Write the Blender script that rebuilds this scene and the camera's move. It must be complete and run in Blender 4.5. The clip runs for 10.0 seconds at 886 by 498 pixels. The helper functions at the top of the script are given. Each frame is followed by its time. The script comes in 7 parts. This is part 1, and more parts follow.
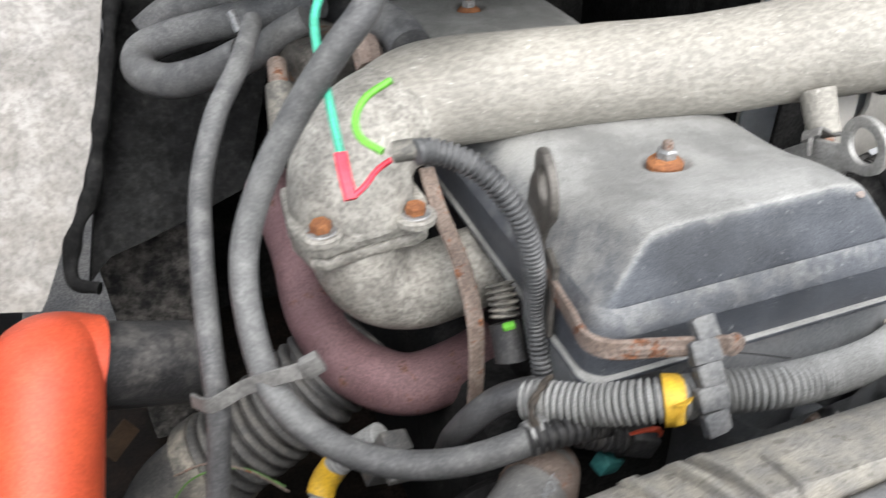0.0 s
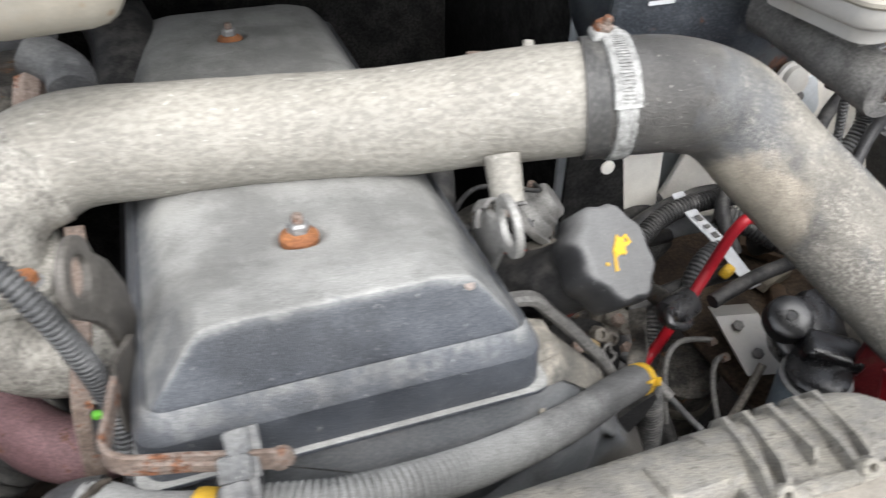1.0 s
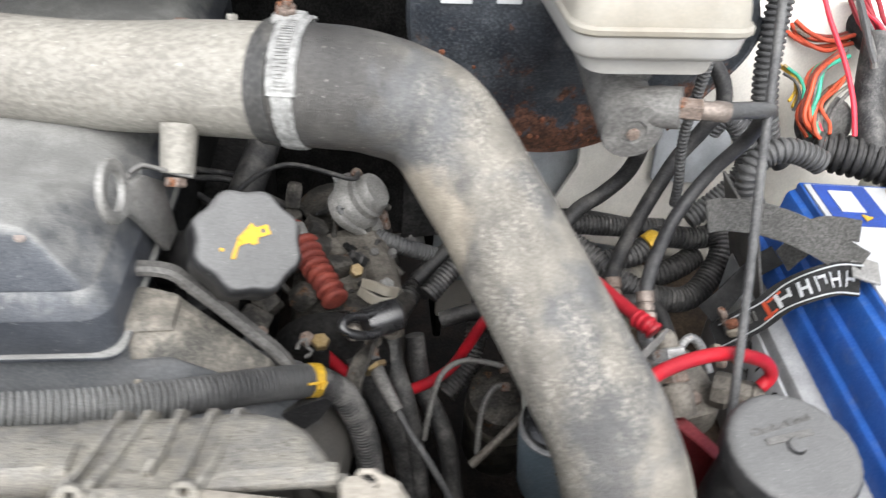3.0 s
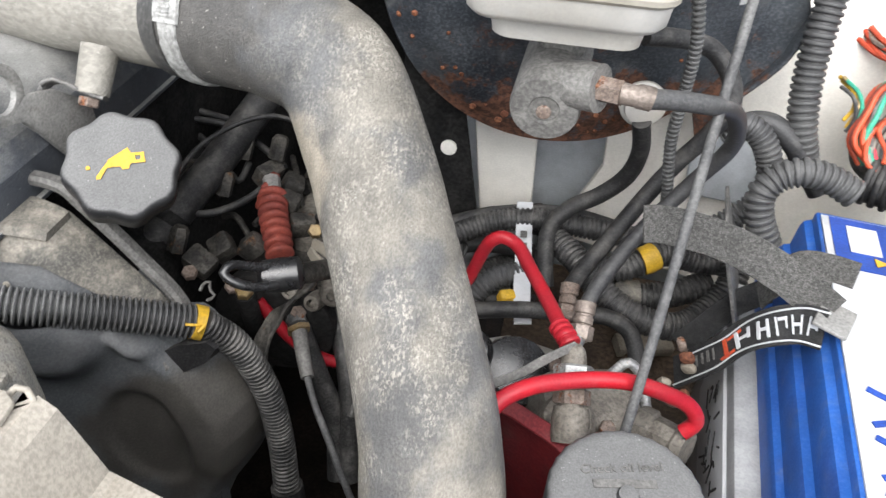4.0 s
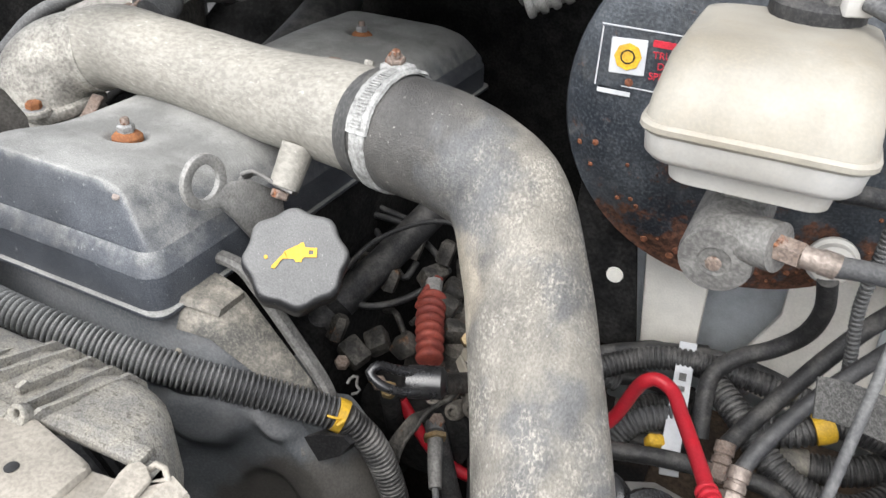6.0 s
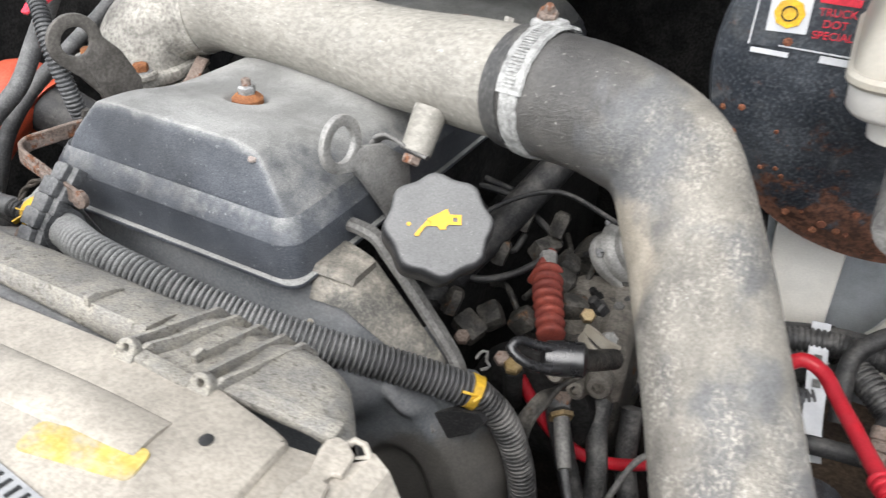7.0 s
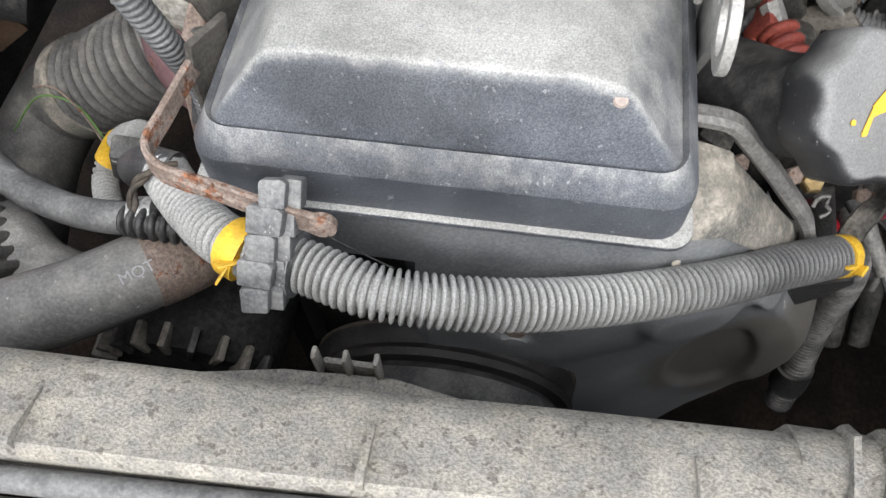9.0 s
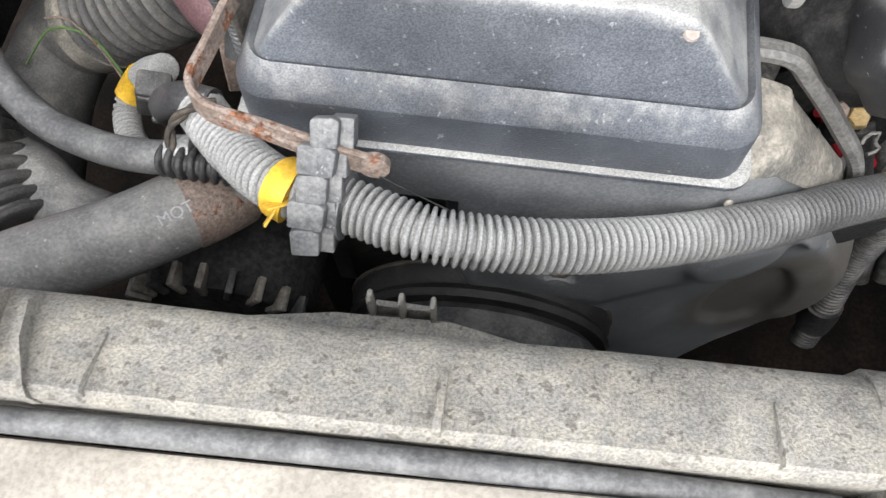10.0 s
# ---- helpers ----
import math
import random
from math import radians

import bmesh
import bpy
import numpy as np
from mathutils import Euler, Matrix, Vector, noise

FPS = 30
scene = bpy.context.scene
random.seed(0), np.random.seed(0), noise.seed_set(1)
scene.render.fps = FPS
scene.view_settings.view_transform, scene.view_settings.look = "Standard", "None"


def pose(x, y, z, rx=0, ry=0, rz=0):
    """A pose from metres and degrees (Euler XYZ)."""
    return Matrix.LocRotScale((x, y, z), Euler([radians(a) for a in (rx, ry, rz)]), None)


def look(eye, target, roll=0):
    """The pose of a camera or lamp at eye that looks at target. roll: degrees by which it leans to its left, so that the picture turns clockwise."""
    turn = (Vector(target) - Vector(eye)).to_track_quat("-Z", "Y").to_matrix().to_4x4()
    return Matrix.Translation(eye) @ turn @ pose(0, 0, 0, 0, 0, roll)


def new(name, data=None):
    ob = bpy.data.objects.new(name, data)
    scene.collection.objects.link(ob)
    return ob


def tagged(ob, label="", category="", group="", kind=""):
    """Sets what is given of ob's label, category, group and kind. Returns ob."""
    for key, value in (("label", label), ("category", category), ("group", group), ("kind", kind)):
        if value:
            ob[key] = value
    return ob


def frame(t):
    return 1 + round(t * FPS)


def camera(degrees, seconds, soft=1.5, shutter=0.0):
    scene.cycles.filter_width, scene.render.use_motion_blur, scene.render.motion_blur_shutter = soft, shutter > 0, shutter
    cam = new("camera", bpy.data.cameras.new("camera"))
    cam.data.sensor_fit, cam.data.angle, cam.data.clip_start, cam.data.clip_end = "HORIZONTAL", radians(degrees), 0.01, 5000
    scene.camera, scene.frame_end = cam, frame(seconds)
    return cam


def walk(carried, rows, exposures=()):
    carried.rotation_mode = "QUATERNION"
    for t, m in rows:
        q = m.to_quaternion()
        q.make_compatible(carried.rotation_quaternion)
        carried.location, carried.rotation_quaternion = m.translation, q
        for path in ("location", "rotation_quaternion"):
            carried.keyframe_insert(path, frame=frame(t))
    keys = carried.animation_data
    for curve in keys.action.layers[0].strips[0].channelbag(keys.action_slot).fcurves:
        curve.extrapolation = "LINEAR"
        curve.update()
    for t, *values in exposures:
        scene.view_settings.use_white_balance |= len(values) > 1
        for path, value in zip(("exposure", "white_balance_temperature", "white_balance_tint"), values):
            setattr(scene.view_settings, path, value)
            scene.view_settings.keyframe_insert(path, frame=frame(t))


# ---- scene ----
cam = camera(60.0, 10.0, soft=1.3, shutter=0.35)
PATH = [
    (0, (-0.295, -0.386, 1.243), (0.239, 1.165, 0.099), -1.6),
    (0.5, (-0.179, -0.381, 1.26), (0.359, 1.161, 0.106), -1.1),
    (1, (-0.048, -0.403, 1.265), (0.498, 1.123, 0.094), 0.5),
    (1.5, (0.055, -0.409, 1.267), (0.577, 1.104, 0.069), 1.6),
    (2, (0.078, -0.434, 1.281), (0.546, 1.081, 0.062), 2.6),
    (2.5, (0.117, -0.456, 1.281), (0.504, 1.074, 0.053), 3.9),
    (3, (0.275, -0.46, 1.269), (0.488, 1.119, 0.059), 4.3),
    (3.2, (0.352, -0.442, 1.274), (0.45, 1.115, 0.023), 3.8),
    (4.3, (0.49, -0.428, 1.229), (0.137, 1.124, 0.017), 4.1),
    (4.5, (0.5, -0.426, 1.229), (0.078, 1.119, 0.031), 4.1),
    (4.8, (0.508, -0.429, 1.232), (-0.008, 1.107, 0.06), 3.4),
    (5, (0.504, -0.429, 1.234), (-0.055, 1.104, 0.077), 3.5),
    (5.2, (0.49, -0.431, 1.242), (-0.093, 1.102, 0.098), 3.5),
    (6.3, (0.478, -0.411, 1.26), (-0.272, 1.131, 0.23), 3.3),
    (6.5, (0.455, -0.415, 1.27), (-0.303, 1.112, 0.225), 3.4),
    (7, (0.405, -0.431, 1.227), (-0.369, 1.051, 0.13), 2.4),
    (7.5, (0.288, -0.39, 1.224), (-0.438, 1.07, 0.067), 1.5),
    (8, (0.15, -0.344, 1.237), (-0.367, 1.023, -0.129), 0.3),
    (8.5, (0.072, -0.329, 1.239), (-0.2, 0.823, -0.373), -0.7),
    (9, (0.04, -0.294, 1.241), (-0.111, 0.631, -0.526), -1.5),
    (9.5, (0.026, -0.283, 1.23), (-0.087, 0.517, -0.599), -1.2),
    (10, (0.014, -0.291, 1.235), (-0.109, 0.482, -0.606), -1.4),
]
walk(cam, [(t, look(eye, target, roll)) for t, eye, target, roll in PATH], [(0.0, 1.68), (1.0, 1.60), (6.0, 1.64), (8.0, 1.71), (8.5, 1.80), (9.0, 1.86), (10.0, 2.04)])

# world, sun and exposure
world = bpy.data.worlds.new("overcast_sky")
scene.world = world
world.use_nodes = True
wn = world.node_tree.nodes
sky = wn.new("ShaderNodeTexSky")
sky.sky_type, sky.sun_disc = "NISHITA", False
sky.sun_elevation, sky.sun_rotation = radians(52), radians(190)
sky.air_density, sky.dust_density = 1.0, 1.5
grey_sky = wn.new("ShaderNodeHueSaturation")
grey_sky.inputs["Saturation"].default_value = 0.27
world.node_tree.links.new(sky.outputs["Color"], grey_sky.inputs["Color"])
world.node_tree.links.new(grey_sky.outputs["Color"], wn["Background"].inputs["Color"])
wn["Background"].inputs["Strength"].default_value = 0.14
sun = new("sun", bpy.data.lights.new("sun", "SUN"))
sun.data.energy, sun.data.angle, sun.data.color = 1.5, radians(60), (1.0, 0.985, 0.97)
sun.matrix_world = look((0.5, -2.4, 4.0), (0.1, 0.0, 0.9))


# materials
def surf(name, a, b, scale=60, rough=0.6, metal=0.0, bump=0.25, fine=500, var=0.25, dust=None, dscale=30, damt=0.5,
         up=0.0, dnoise=1.0, dlo=0.5, dhi=0.8, gamt=0.3, rust=None, rscale=18, ramt=0.0, rgrad=None, fleck=None, blot=(13, 0.22), stain=None, clean=None, stretch=(1, 1, 1), spec=0.32, crust=None, wash=None):
    """A weathered surface: two colours mixed by a broad noise, a fine grain with bump, dust (up: more on upward faces)
    and rust patches.
    """
    m = bpy.data.materials.new(name)
    m.use_nodes = True
    nt, nodes = m.node_tree, m.node_tree.nodes
    ln = nt.links.new
    bsdf = nodes["Principled BSDF"]
    geo = nodes.new("ShaderNodeNewGeometry")
    mp = nodes.new("ShaderNodeMapping")
    mp.inputs["Scale"].default_value = stretch
    ln(geo.outputs["Position"], mp.inputs["Vector"])

    def noise_node(s, detail=5, rough_n=0.6):
        n = nodes.new("ShaderNodeTexNoise")
        n.inputs["Scale"].default_value, n.inputs["Detail"].default_value, n.inputs["Roughness"].default_value = s, detail, rough_n
        ln(mp.outputs["Vector"], n.inputs["Vector"])
        return n.outputs["Fac"]

    def step(value, lo, hi):
        r = nodes.new("ShaderNodeMapRange")
        r.interpolation_type = "SMOOTHSTEP"
        r.inputs["From Min"].default_value, r.inputs["From Max"].default_value = lo, hi
        ln(value, r.inputs["Value"])
        return r.outputs["Result"]

    def mix(f, c1, c2, mode="MIX"):
        x = nodes.new("ShaderNodeMix")
        x.data_type, x.blend_type = "RGBA", mode
        for sock, v in ((x.inputs["Factor"], f), (x.inputs["A"], c1), (x.inputs["B"], c2)):
            if isinstance(v, (int, float)):
                sock.default_value = v
            elif isinstance(v, tuple):
                sock.default_value = (*v, 1)
            else:
                ln(v, sock)
        return x.outputs["Result"]

    def arith(op, x1, x2):
        x = nodes.new("ShaderNodeMath")
        x.operation = op
        for sock, v in zip(x.inputs, (x1, x2)):
            if isinstance(v, (int, float)):
                sock.default_value = v
            else:
                ln(v, sock)
        return x.outputs[0]

    broad = noise_node(scale)
    grain = noise_node(fine, 3)
    col = mix(step(broad, 0.35, 0.65), a, b)
    r_out = arith("ADD", arith("MULTIPLY", broad, 0.25), rough - 0.12)
    metal_out = None
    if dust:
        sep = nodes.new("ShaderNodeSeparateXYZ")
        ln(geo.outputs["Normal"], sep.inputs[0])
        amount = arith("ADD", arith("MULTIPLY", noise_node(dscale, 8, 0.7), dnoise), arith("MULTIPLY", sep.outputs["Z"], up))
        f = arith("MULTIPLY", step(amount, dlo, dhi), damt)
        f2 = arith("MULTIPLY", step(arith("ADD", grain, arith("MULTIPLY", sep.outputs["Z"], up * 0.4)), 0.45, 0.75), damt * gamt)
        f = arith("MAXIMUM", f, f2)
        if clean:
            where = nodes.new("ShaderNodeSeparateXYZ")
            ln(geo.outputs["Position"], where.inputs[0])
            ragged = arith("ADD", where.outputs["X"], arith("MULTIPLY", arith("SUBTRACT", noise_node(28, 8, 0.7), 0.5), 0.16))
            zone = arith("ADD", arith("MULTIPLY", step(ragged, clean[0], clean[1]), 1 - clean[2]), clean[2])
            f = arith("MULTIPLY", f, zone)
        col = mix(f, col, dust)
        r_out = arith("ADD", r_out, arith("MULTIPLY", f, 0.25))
    if rust:
        amount = arith("ADD", noise_node(rscale, 10, 0.72), ramt - 0.5)
        if rgrad:
            at_z = nodes.new("ShaderNodeSeparateXYZ")
            ln(geo.outputs["Position"], at_z.inputs[0])
            low = step(at_z.outputs["Z"], rgrad[1], rgrad[0])
            amount = arith("ADD", amount, arith("MULTIPLY", low, rgrad[2]))
        f = step(amount, 0.5, 0.58)
        deep = mix(step(noise_node(rscale * 6, 6), 0.4, 0.62), rust, tuple(c * 0.35 for c in rust))
        col = mix(f, col, deep)
        r_out = arith("ADD", r_out, arith("MULTIPLY", f, 0.3))
        metal_out = arith("MULTIPLY", arith("SUBTRACT", 1.0, f), metal)
    if fleck:
        spots = arith("MULTIPLY", step(noise_node(fleck[1], 2, 0.5), fleck[2], fleck[2] + 0.05), 0.8)
        col = mix(spots, col, fleck[0])
    height = arith("ADD", grain, arith("MULTIPLY", broad, 0.6))
    if wash:
        col = mix(arith("MULTIPLY", step(noise_node(wash[1], 5, 0.6), wash[2], wash[2] + 0.12), wash[3]), col, wash[0])
    if crust:
        patch = step(noise_node(crust[1], 6, 0.68), crust[2], crust[2] + 0.14)
        bits = step(noise_node(crust[3], 3, 0.65), 0.47, 0.60)
        caked = arith("MULTIPLY", patch, arith("ADD", arith("MULTIPLY", bits, 0.6), 0.12))
        if clean:
            caked = arith("MULTIPLY", caked, zone)
        col = mix(caked, col, crust[0])
        height = arith("ADD", height, arith("MULTIPLY", caked, 1.2))
    if stain:
        off = nodes.new("ShaderNodeVectorMath")
        off.operation = "DISTANCE"
        ln(geo.outputs["Position"], off.inputs[0])
        off.inputs[1].default_value = stain[0]
        reach = arith("ADD", off.outputs["Value"], arith("MULTIPLY", arith("SUBTRACT", noise_node(35, 6, 0.6), 0.5), stain[1] * 0.9))
        col = mix(arith("MULTIPLY", step(reach, stain[1], stain[1] * 0.7), 0.85), col, stain[2])
    col = mix(1.0, col, mix(step(noise_node(blot[0], 6, 0.65), 0.36, 0.64), (1 - blot[1],) * 3, (1 + blot[1] * 0.4,) * 3), "MULTIPLY")
    col = mix(1.0, col, mix(step(grain, 0.3, 0.7), (1 - var,) * 3, (1 + var * 0.3,) * 3), "MULTIPLY")
    ln(col, bsdf.inputs["Base Color"])
    ln(r_out, bsdf.inputs["Roughness"])
    bsdf.inputs["Metallic"].default_value = metal
    if metal_out is not None:
        ln(metal_out, bsdf.inputs["Metallic"])
    bsdf.inputs["Specular IOR Level"].default_value = spec
    bp = nodes.new("ShaderNodeBump")
    bp.inputs["Strength"].default_value, bp.inputs["Distance"].default_value = bump, 0.002
    ln(height, bp.inputs["Height"])
    ln(bp.outputs["Normal"], bsdf.inputs["Normal"])
    return m


SAND = (0.42, 0.38, 0.32)
RUST = (0.30, 0.11, 0.045)
M = dict(
    # dust and top light share one colour: upward faces pale, front face dark
    cover=surf("dusty_top_lit_black_plastic", (0.052, 0.058, 0.07), (0.076, 0.083, 0.096), 22, 0.42, bump=0.25, fine=1100, var=0.38, dust=(0.30, 0.298, 0.283), dscale=55, damt=0.92, up=0.8, dnoise=0.65, dlo=0.61, dhi=1.0, gamt=0.10, fleck=((0.22, 0.225, 0.23), 300, 0.68), blot=(12, 0.35), spec=0.45),
    timing=surf("oily_black_plastic", (0.105, 0.112, 0.118), (0.160, 0.166, 0.172), 14, 0.36, bump=0.12, dust=(0.26, 0.25, 0.24), dscale=22, damt=0.5, up=0.15, dlo=0.5, dhi=0.85, stain=((0.222, -0.080, 0.725), 0.090, (0.085, 0.077, 0.066)), spec=0.6),
    shoulder=surf("sanded_grey_plastic", (0.09, 0.088, 0.08), (0.16, 0.15, 0.13), 30, 0.6, dust=SAND, dscale=60, damt=0.7, up=0.1),
    shroud=surf("speckled_grey_plastic", (0.205, 0.196, 0.180), (0.272, 0.256, 0.220), 120, 0.7, fine=900, var=0.4, bump=0.35, dust=(0.40, 0.36, 0.275), dscale=24, damt=0.6, gamt=0.0, fleck=((0.128, 0.116, 0.100), 270, 0.610), blot=(9, 0.25)),
    alu=surf("weathered_aluminium", (0.283, 0.268, 0.237), (0.31, 0.295, 0.262), 25, 0.6, 0.05, 0.5, 300, 0.25, dust=(0.255, 0.237, 0.20), dscale=90, damt=0.42, up=0.5, dnoise=0.6, dlo=0.4, dhi=0.95, gamt=0.15, fleck=((0.43, 0.412, 0.37), 260, 0.67), stretch=(0.5, 1, 1), blot=(22, 0.14)),
    cast=surf("stained_cast_aluminium", (0.30, 0.285, 0.255), (0.44, 0.42, 0.375), 60, 0.6, 0.2, 0.6, 300, 0.4, dust=(0.22, 0.205, 0.175), dscale=70, damt=0.5),
    elbow=surf("dusty_black_rubber", (0.066, 0.064, 0.062), (0.10, 0.096, 0.09), 16, 0.45, bump=0.6, fine=700, var=0.26, dust=(0.285, 0.264, 0.226), dscale=11, damt=0.85, up=0.05, dlo=0.14, dhi=0.70, gamt=0.12, fleck=((0.42, 0.405, 0.37), 330, 0.695), stretch=(1.1, 0.7, 0.9), blot=(30, 0.25), stain=((0.330, -0.028, 0.962), 0.050, (0.345, 0.305, 0.245)), clean=(0.285, 0.36, 0.05), wash=((0.105, 0.108, 0.112), 13, 0.47, 0.8), crust=((0.46, 0.43, 0.375), 17, 0.455, 480)),
    elbow_dark=surf("black_rubber", (0.035, 0.035, 0.035), (0.075, 0.074, 0.072), 14, 0.42, bump=0.2, dust=(0.4, 0.38, 0.34), dscale=45, damt=0.35, fleck=((0.5, 0.49, 0.45), 260, 0.70), stretch=(1.0, 0.5, 0.5)),
    hose=surf("grey_rubber_hose", (0.065, 0.065, 0.067), (0.11, 0.11, 0.109), 20, 0.55, dust=(0.27, 0.268, 0.26), dscale=60, damt=0.5, up=0.1),
    hose_black=surf("worn_black_hose", (0.030, 0.030, 0.032), (0.055, 0.055, 0.056), 20, 0.42, dust=(0.20, 0.195, 0.185), dscale=50, damt=0.35, up=0.12, spec=0.4),
    gloss_black=surf("glossy_black_plastic", (0.010, 0.010, 0.011), (0.020, 0.020, 0.021), 20, 0.26, bump=0.05, dust=(0.14, 0.135, 0.125), dscale=60, damt=0.2, spec=0.6),
    black=surf("black_rubber_hose", (0.017, 0.017, 0.018), (0.033, 0.033, 0.034), 20, 0.5, dust=(0.19, 0.18, 0.165), dscale=50, damt=0.45, up=0.14, spec=0.3),
    conduit=surf("grey_corrugated_plastic", (0.056, 0.056, 0.058), (0.095, 0.095, 0.094), 20, 0.42, fine=900, var=0.35, dust=(0.325, 0.327, 0.318), dscale=40, damt=0.85, up=0.15, dlo=0.22, dhi=0.52, gamt=0.2, clean=(0.205, 0.09, 0.10)),
    riser=surf("dusty_dark_corrugated_plastic", (0.045, 0.046, 0.048), (0.075, 0.076, 0.078), 20, 0.42, fine=900, var=0.3, dust=(0.25, 0.25, 0.245), dscale=50, damt=0.5, up=0.15),
    conduit_black=surf("black_corrugated_plastic", (0.025, 0.025, 0.026), (0.045, 0.045, 0.045), 20, 0.42, dust=(0.26, 0.25, 0.235), dscale=50, damt=0.55, up=0.16),
    rust=surf("rusted_steel", (0.18, 0.135, 0.11), (0.27, 0.22, 0.19), 60, 0.75, 0.15, 0.5, 500, 0.4, rust=(0.24, 0.10, 0.05), rscale=60, ramt=0.47),
    rust_orange=surf("orange_rust", (0.36, 0.15, 0.06), (0.25, 0.10, 0.045), 120, 0.85, 0.0, 0.5, 700, 0.4),
    ferrule=surf("browned_crimped_steel", (0.20, 0.165, 0.14), (0.29, 0.245, 0.215), 80, 0.5, 0.35, 0.3, 400, 0.3, rust=RUST, rscale=70, ramt=0.38),
    steel=surf("dull_zinc_steel", (0.30, 0.30, 0.30), (0.42, 0.42, 0.41), 60, 0.45, 0.5, 0.3, 400, 0.4, dust=(0.2, 0.19, 0.18), dscale=60, damt=0.6, rust=RUST, rscale=60, ramt=0.40),
    clip=surf("grey_moulded_plastic", (0.085, 0.088, 0.092), (0.13, 0.132, 0.136), 60, 0.5, bump=0.3, fine=500, var=0.3, dust=(0.30, 0.297, 0.285), dscale=80, damt=0.5, up=0.2, fleck=((0.34, 0.335, 0.32), 420, 0.69)),
    old_steel=surf("browned_steel", (0.085, 0.078, 0.07), (0.13, 0.12, 0.108), 40, 0.5, 0.3, 0.3, 400, 0.3, dust=(0.26, 0.24, 0.215), dscale=60, damt=0.35, rust=RUST, rscale=50, ramt=0.33),
    plate=surf("grey_painted_steel", (0.13, 0.126, 0.12), (0.185, 0.18, 0.17), 50, 0.55, 0.15, 0.3, 400, 0.3, dust=(0.30, 0.29, 0.275), dscale=60, damt=0.35),
    purple=surf("heat_tinted_iron", (0.15, 0.085, 0.09), (0.20, 0.12, 0.125), 30, 0.6, 0.2, 0.5, 500, 0.35, rust=(0.2, 0.1, 0.07), rscale=60, ramt=0.42),
    red=surf("red_cable", (0.40, 0.011, 0.02), (0.33, 0.016, 0.026), 30, 0.35, bump=0.05, var=0.12, dust=(0.36, 0.12, 0.11), dscale=60, damt=0.3),
    red_dull=surf("dusty_red_cable", (0.36, 0.02, 0.035), (0.28, 0.03, 0.04), 30, 0.5, bump=0.1, var=0.2),
    boot=surf("faded_red_rubber", (0.30, 0.065, 0.045), (0.22, 0.05, 0.04), 60, 0.6, bump=0.2),
    orange=surf("orange_silicone", (0.62, 0.10, 0.04), (0.52, 0.075, 0.035), 12, 0.45, bump=0.1, dust=(0.3, 0.12, 0.08), dscale=30, damt=0.3),
    teal=surf("teal_plastic", (0.03, 0.16, 0.16), (0.05, 0.21, 0.20), 60, 0.5, dust=(0.2, 0.2, 0.19), dscale=60, damt=0.3),
    white=surf("white_body_paint", (0.72, 0.69, 0.625), (0.80, 0.775, 0.715), 9, 0.45, bump=0.06, var=0.08, rust=(0.30, 0.19, 0.08), rscale=7, ramt=0.34, blot=(7, 0.15)),
    blue_grey=surf("grey_blue_paint", (0.46, 0.49, 0.52), (0.54, 0.57, 0.59), 12, 0.4, bump=0.05, var=0.1, rust=(0.36, 0.2, 0.06), rscale=10, ramt=0.38),
    slam=surf("dirty_cream_paint", (0.305, 0.277, 0.234), (0.395, 0.361, 0.308), 9, 0.5, bump=0.15, var=0.25, dust=(0.20, 0.178, 0.155), dscale=20, damt=0.55, blot=(20, 0.25)),
    wing=surf("grimy_white_panel", (0.235, 0.22, 0.20), (0.325, 0.31, 0.29), 25, 0.7, bump=0.6, fine=160, var=0.3, dust=(0.14, 0.135, 0.125), dscale=50, damt=0.5),
    # black blanket and edging; on the tunnel sides it stands for shade
    felt=surf("black_felt_and_shade", (0.008, 0.008, 0.008), (0.018, 0.018, 0.018), 40, 0.9, bump=0.8, fine=150, dust=(0.06, 0.06, 0.055), dscale=60, damt=0.4, spec=0.1),
    booster=surf("chipped_black_paint", (0.030, 0.036, 0.045), (0.07, 0.08, 0.092), 14, 0.42, 0.1, 0.3, 400, 0.35, dust=(0.20, 0.20, 0.19), dscale=24, damt=0.7, rust=(0.155, 0.068, 0.04), rscale=34, ramt=0.405, rgrad=(0.88, 1.00, 0.26), spec=0.5),
    rust_patch=surf("flaking_brown_rust", (0.16, 0.06, 0.035), (0.24, 0.10, 0.05), 50, 0.85, 0.0, 1.0, 260, 0.5),
    tank=surf("yellowed_white_plastic", (0.255, 0.232, 0.190), (0.285, 0.268, 0.232), 14, 0.4, bump=0.05, var=0.06, fleck=((0.22, 0.15, 0.09), 45, 0.70), dust=(0.36, 0.29, 0.2), dscale=25, damt=0.4, blot=(12, 0.14)),
    tank_low=surf("white_translucent_plastic", (0.41, 0.395, 0.365), (0.455, 0.445, 0.425), 14, 0.35, bump=0.04, var=0.06, dust=(0.38, 0.31, 0.22), dscale=22, damt=0.35, blot=(12, 0.12)),
    # by the normal: grey where a face looks upward, near-black on the sides
    cap=surf("grey_black_plastic", (0.020, 0.020, 0.021), (0.03, 0.03, 0.031), 50, 0.38, bump=0.12, fine=900, dust=(0.137, 0.136, 0.134), dscale=200, damt=1.0, up=0.8, dnoise=0.3, dlo=0.40, dhi=0.72, gamt=0.0, fleck=((0.3, 0.3, 0.29), 500, 0.70), blot=(20, 0.1), spec=0.5),
    sticker=surf("worn_yellow_print", (0.50, 0.38, 0.09), (0.42, 0.37, 0.26), 90, 0.5, bump=0.05, var=0.2, dust=(0.40, 0.37, 0.31), dscale=90, damt=0.7),
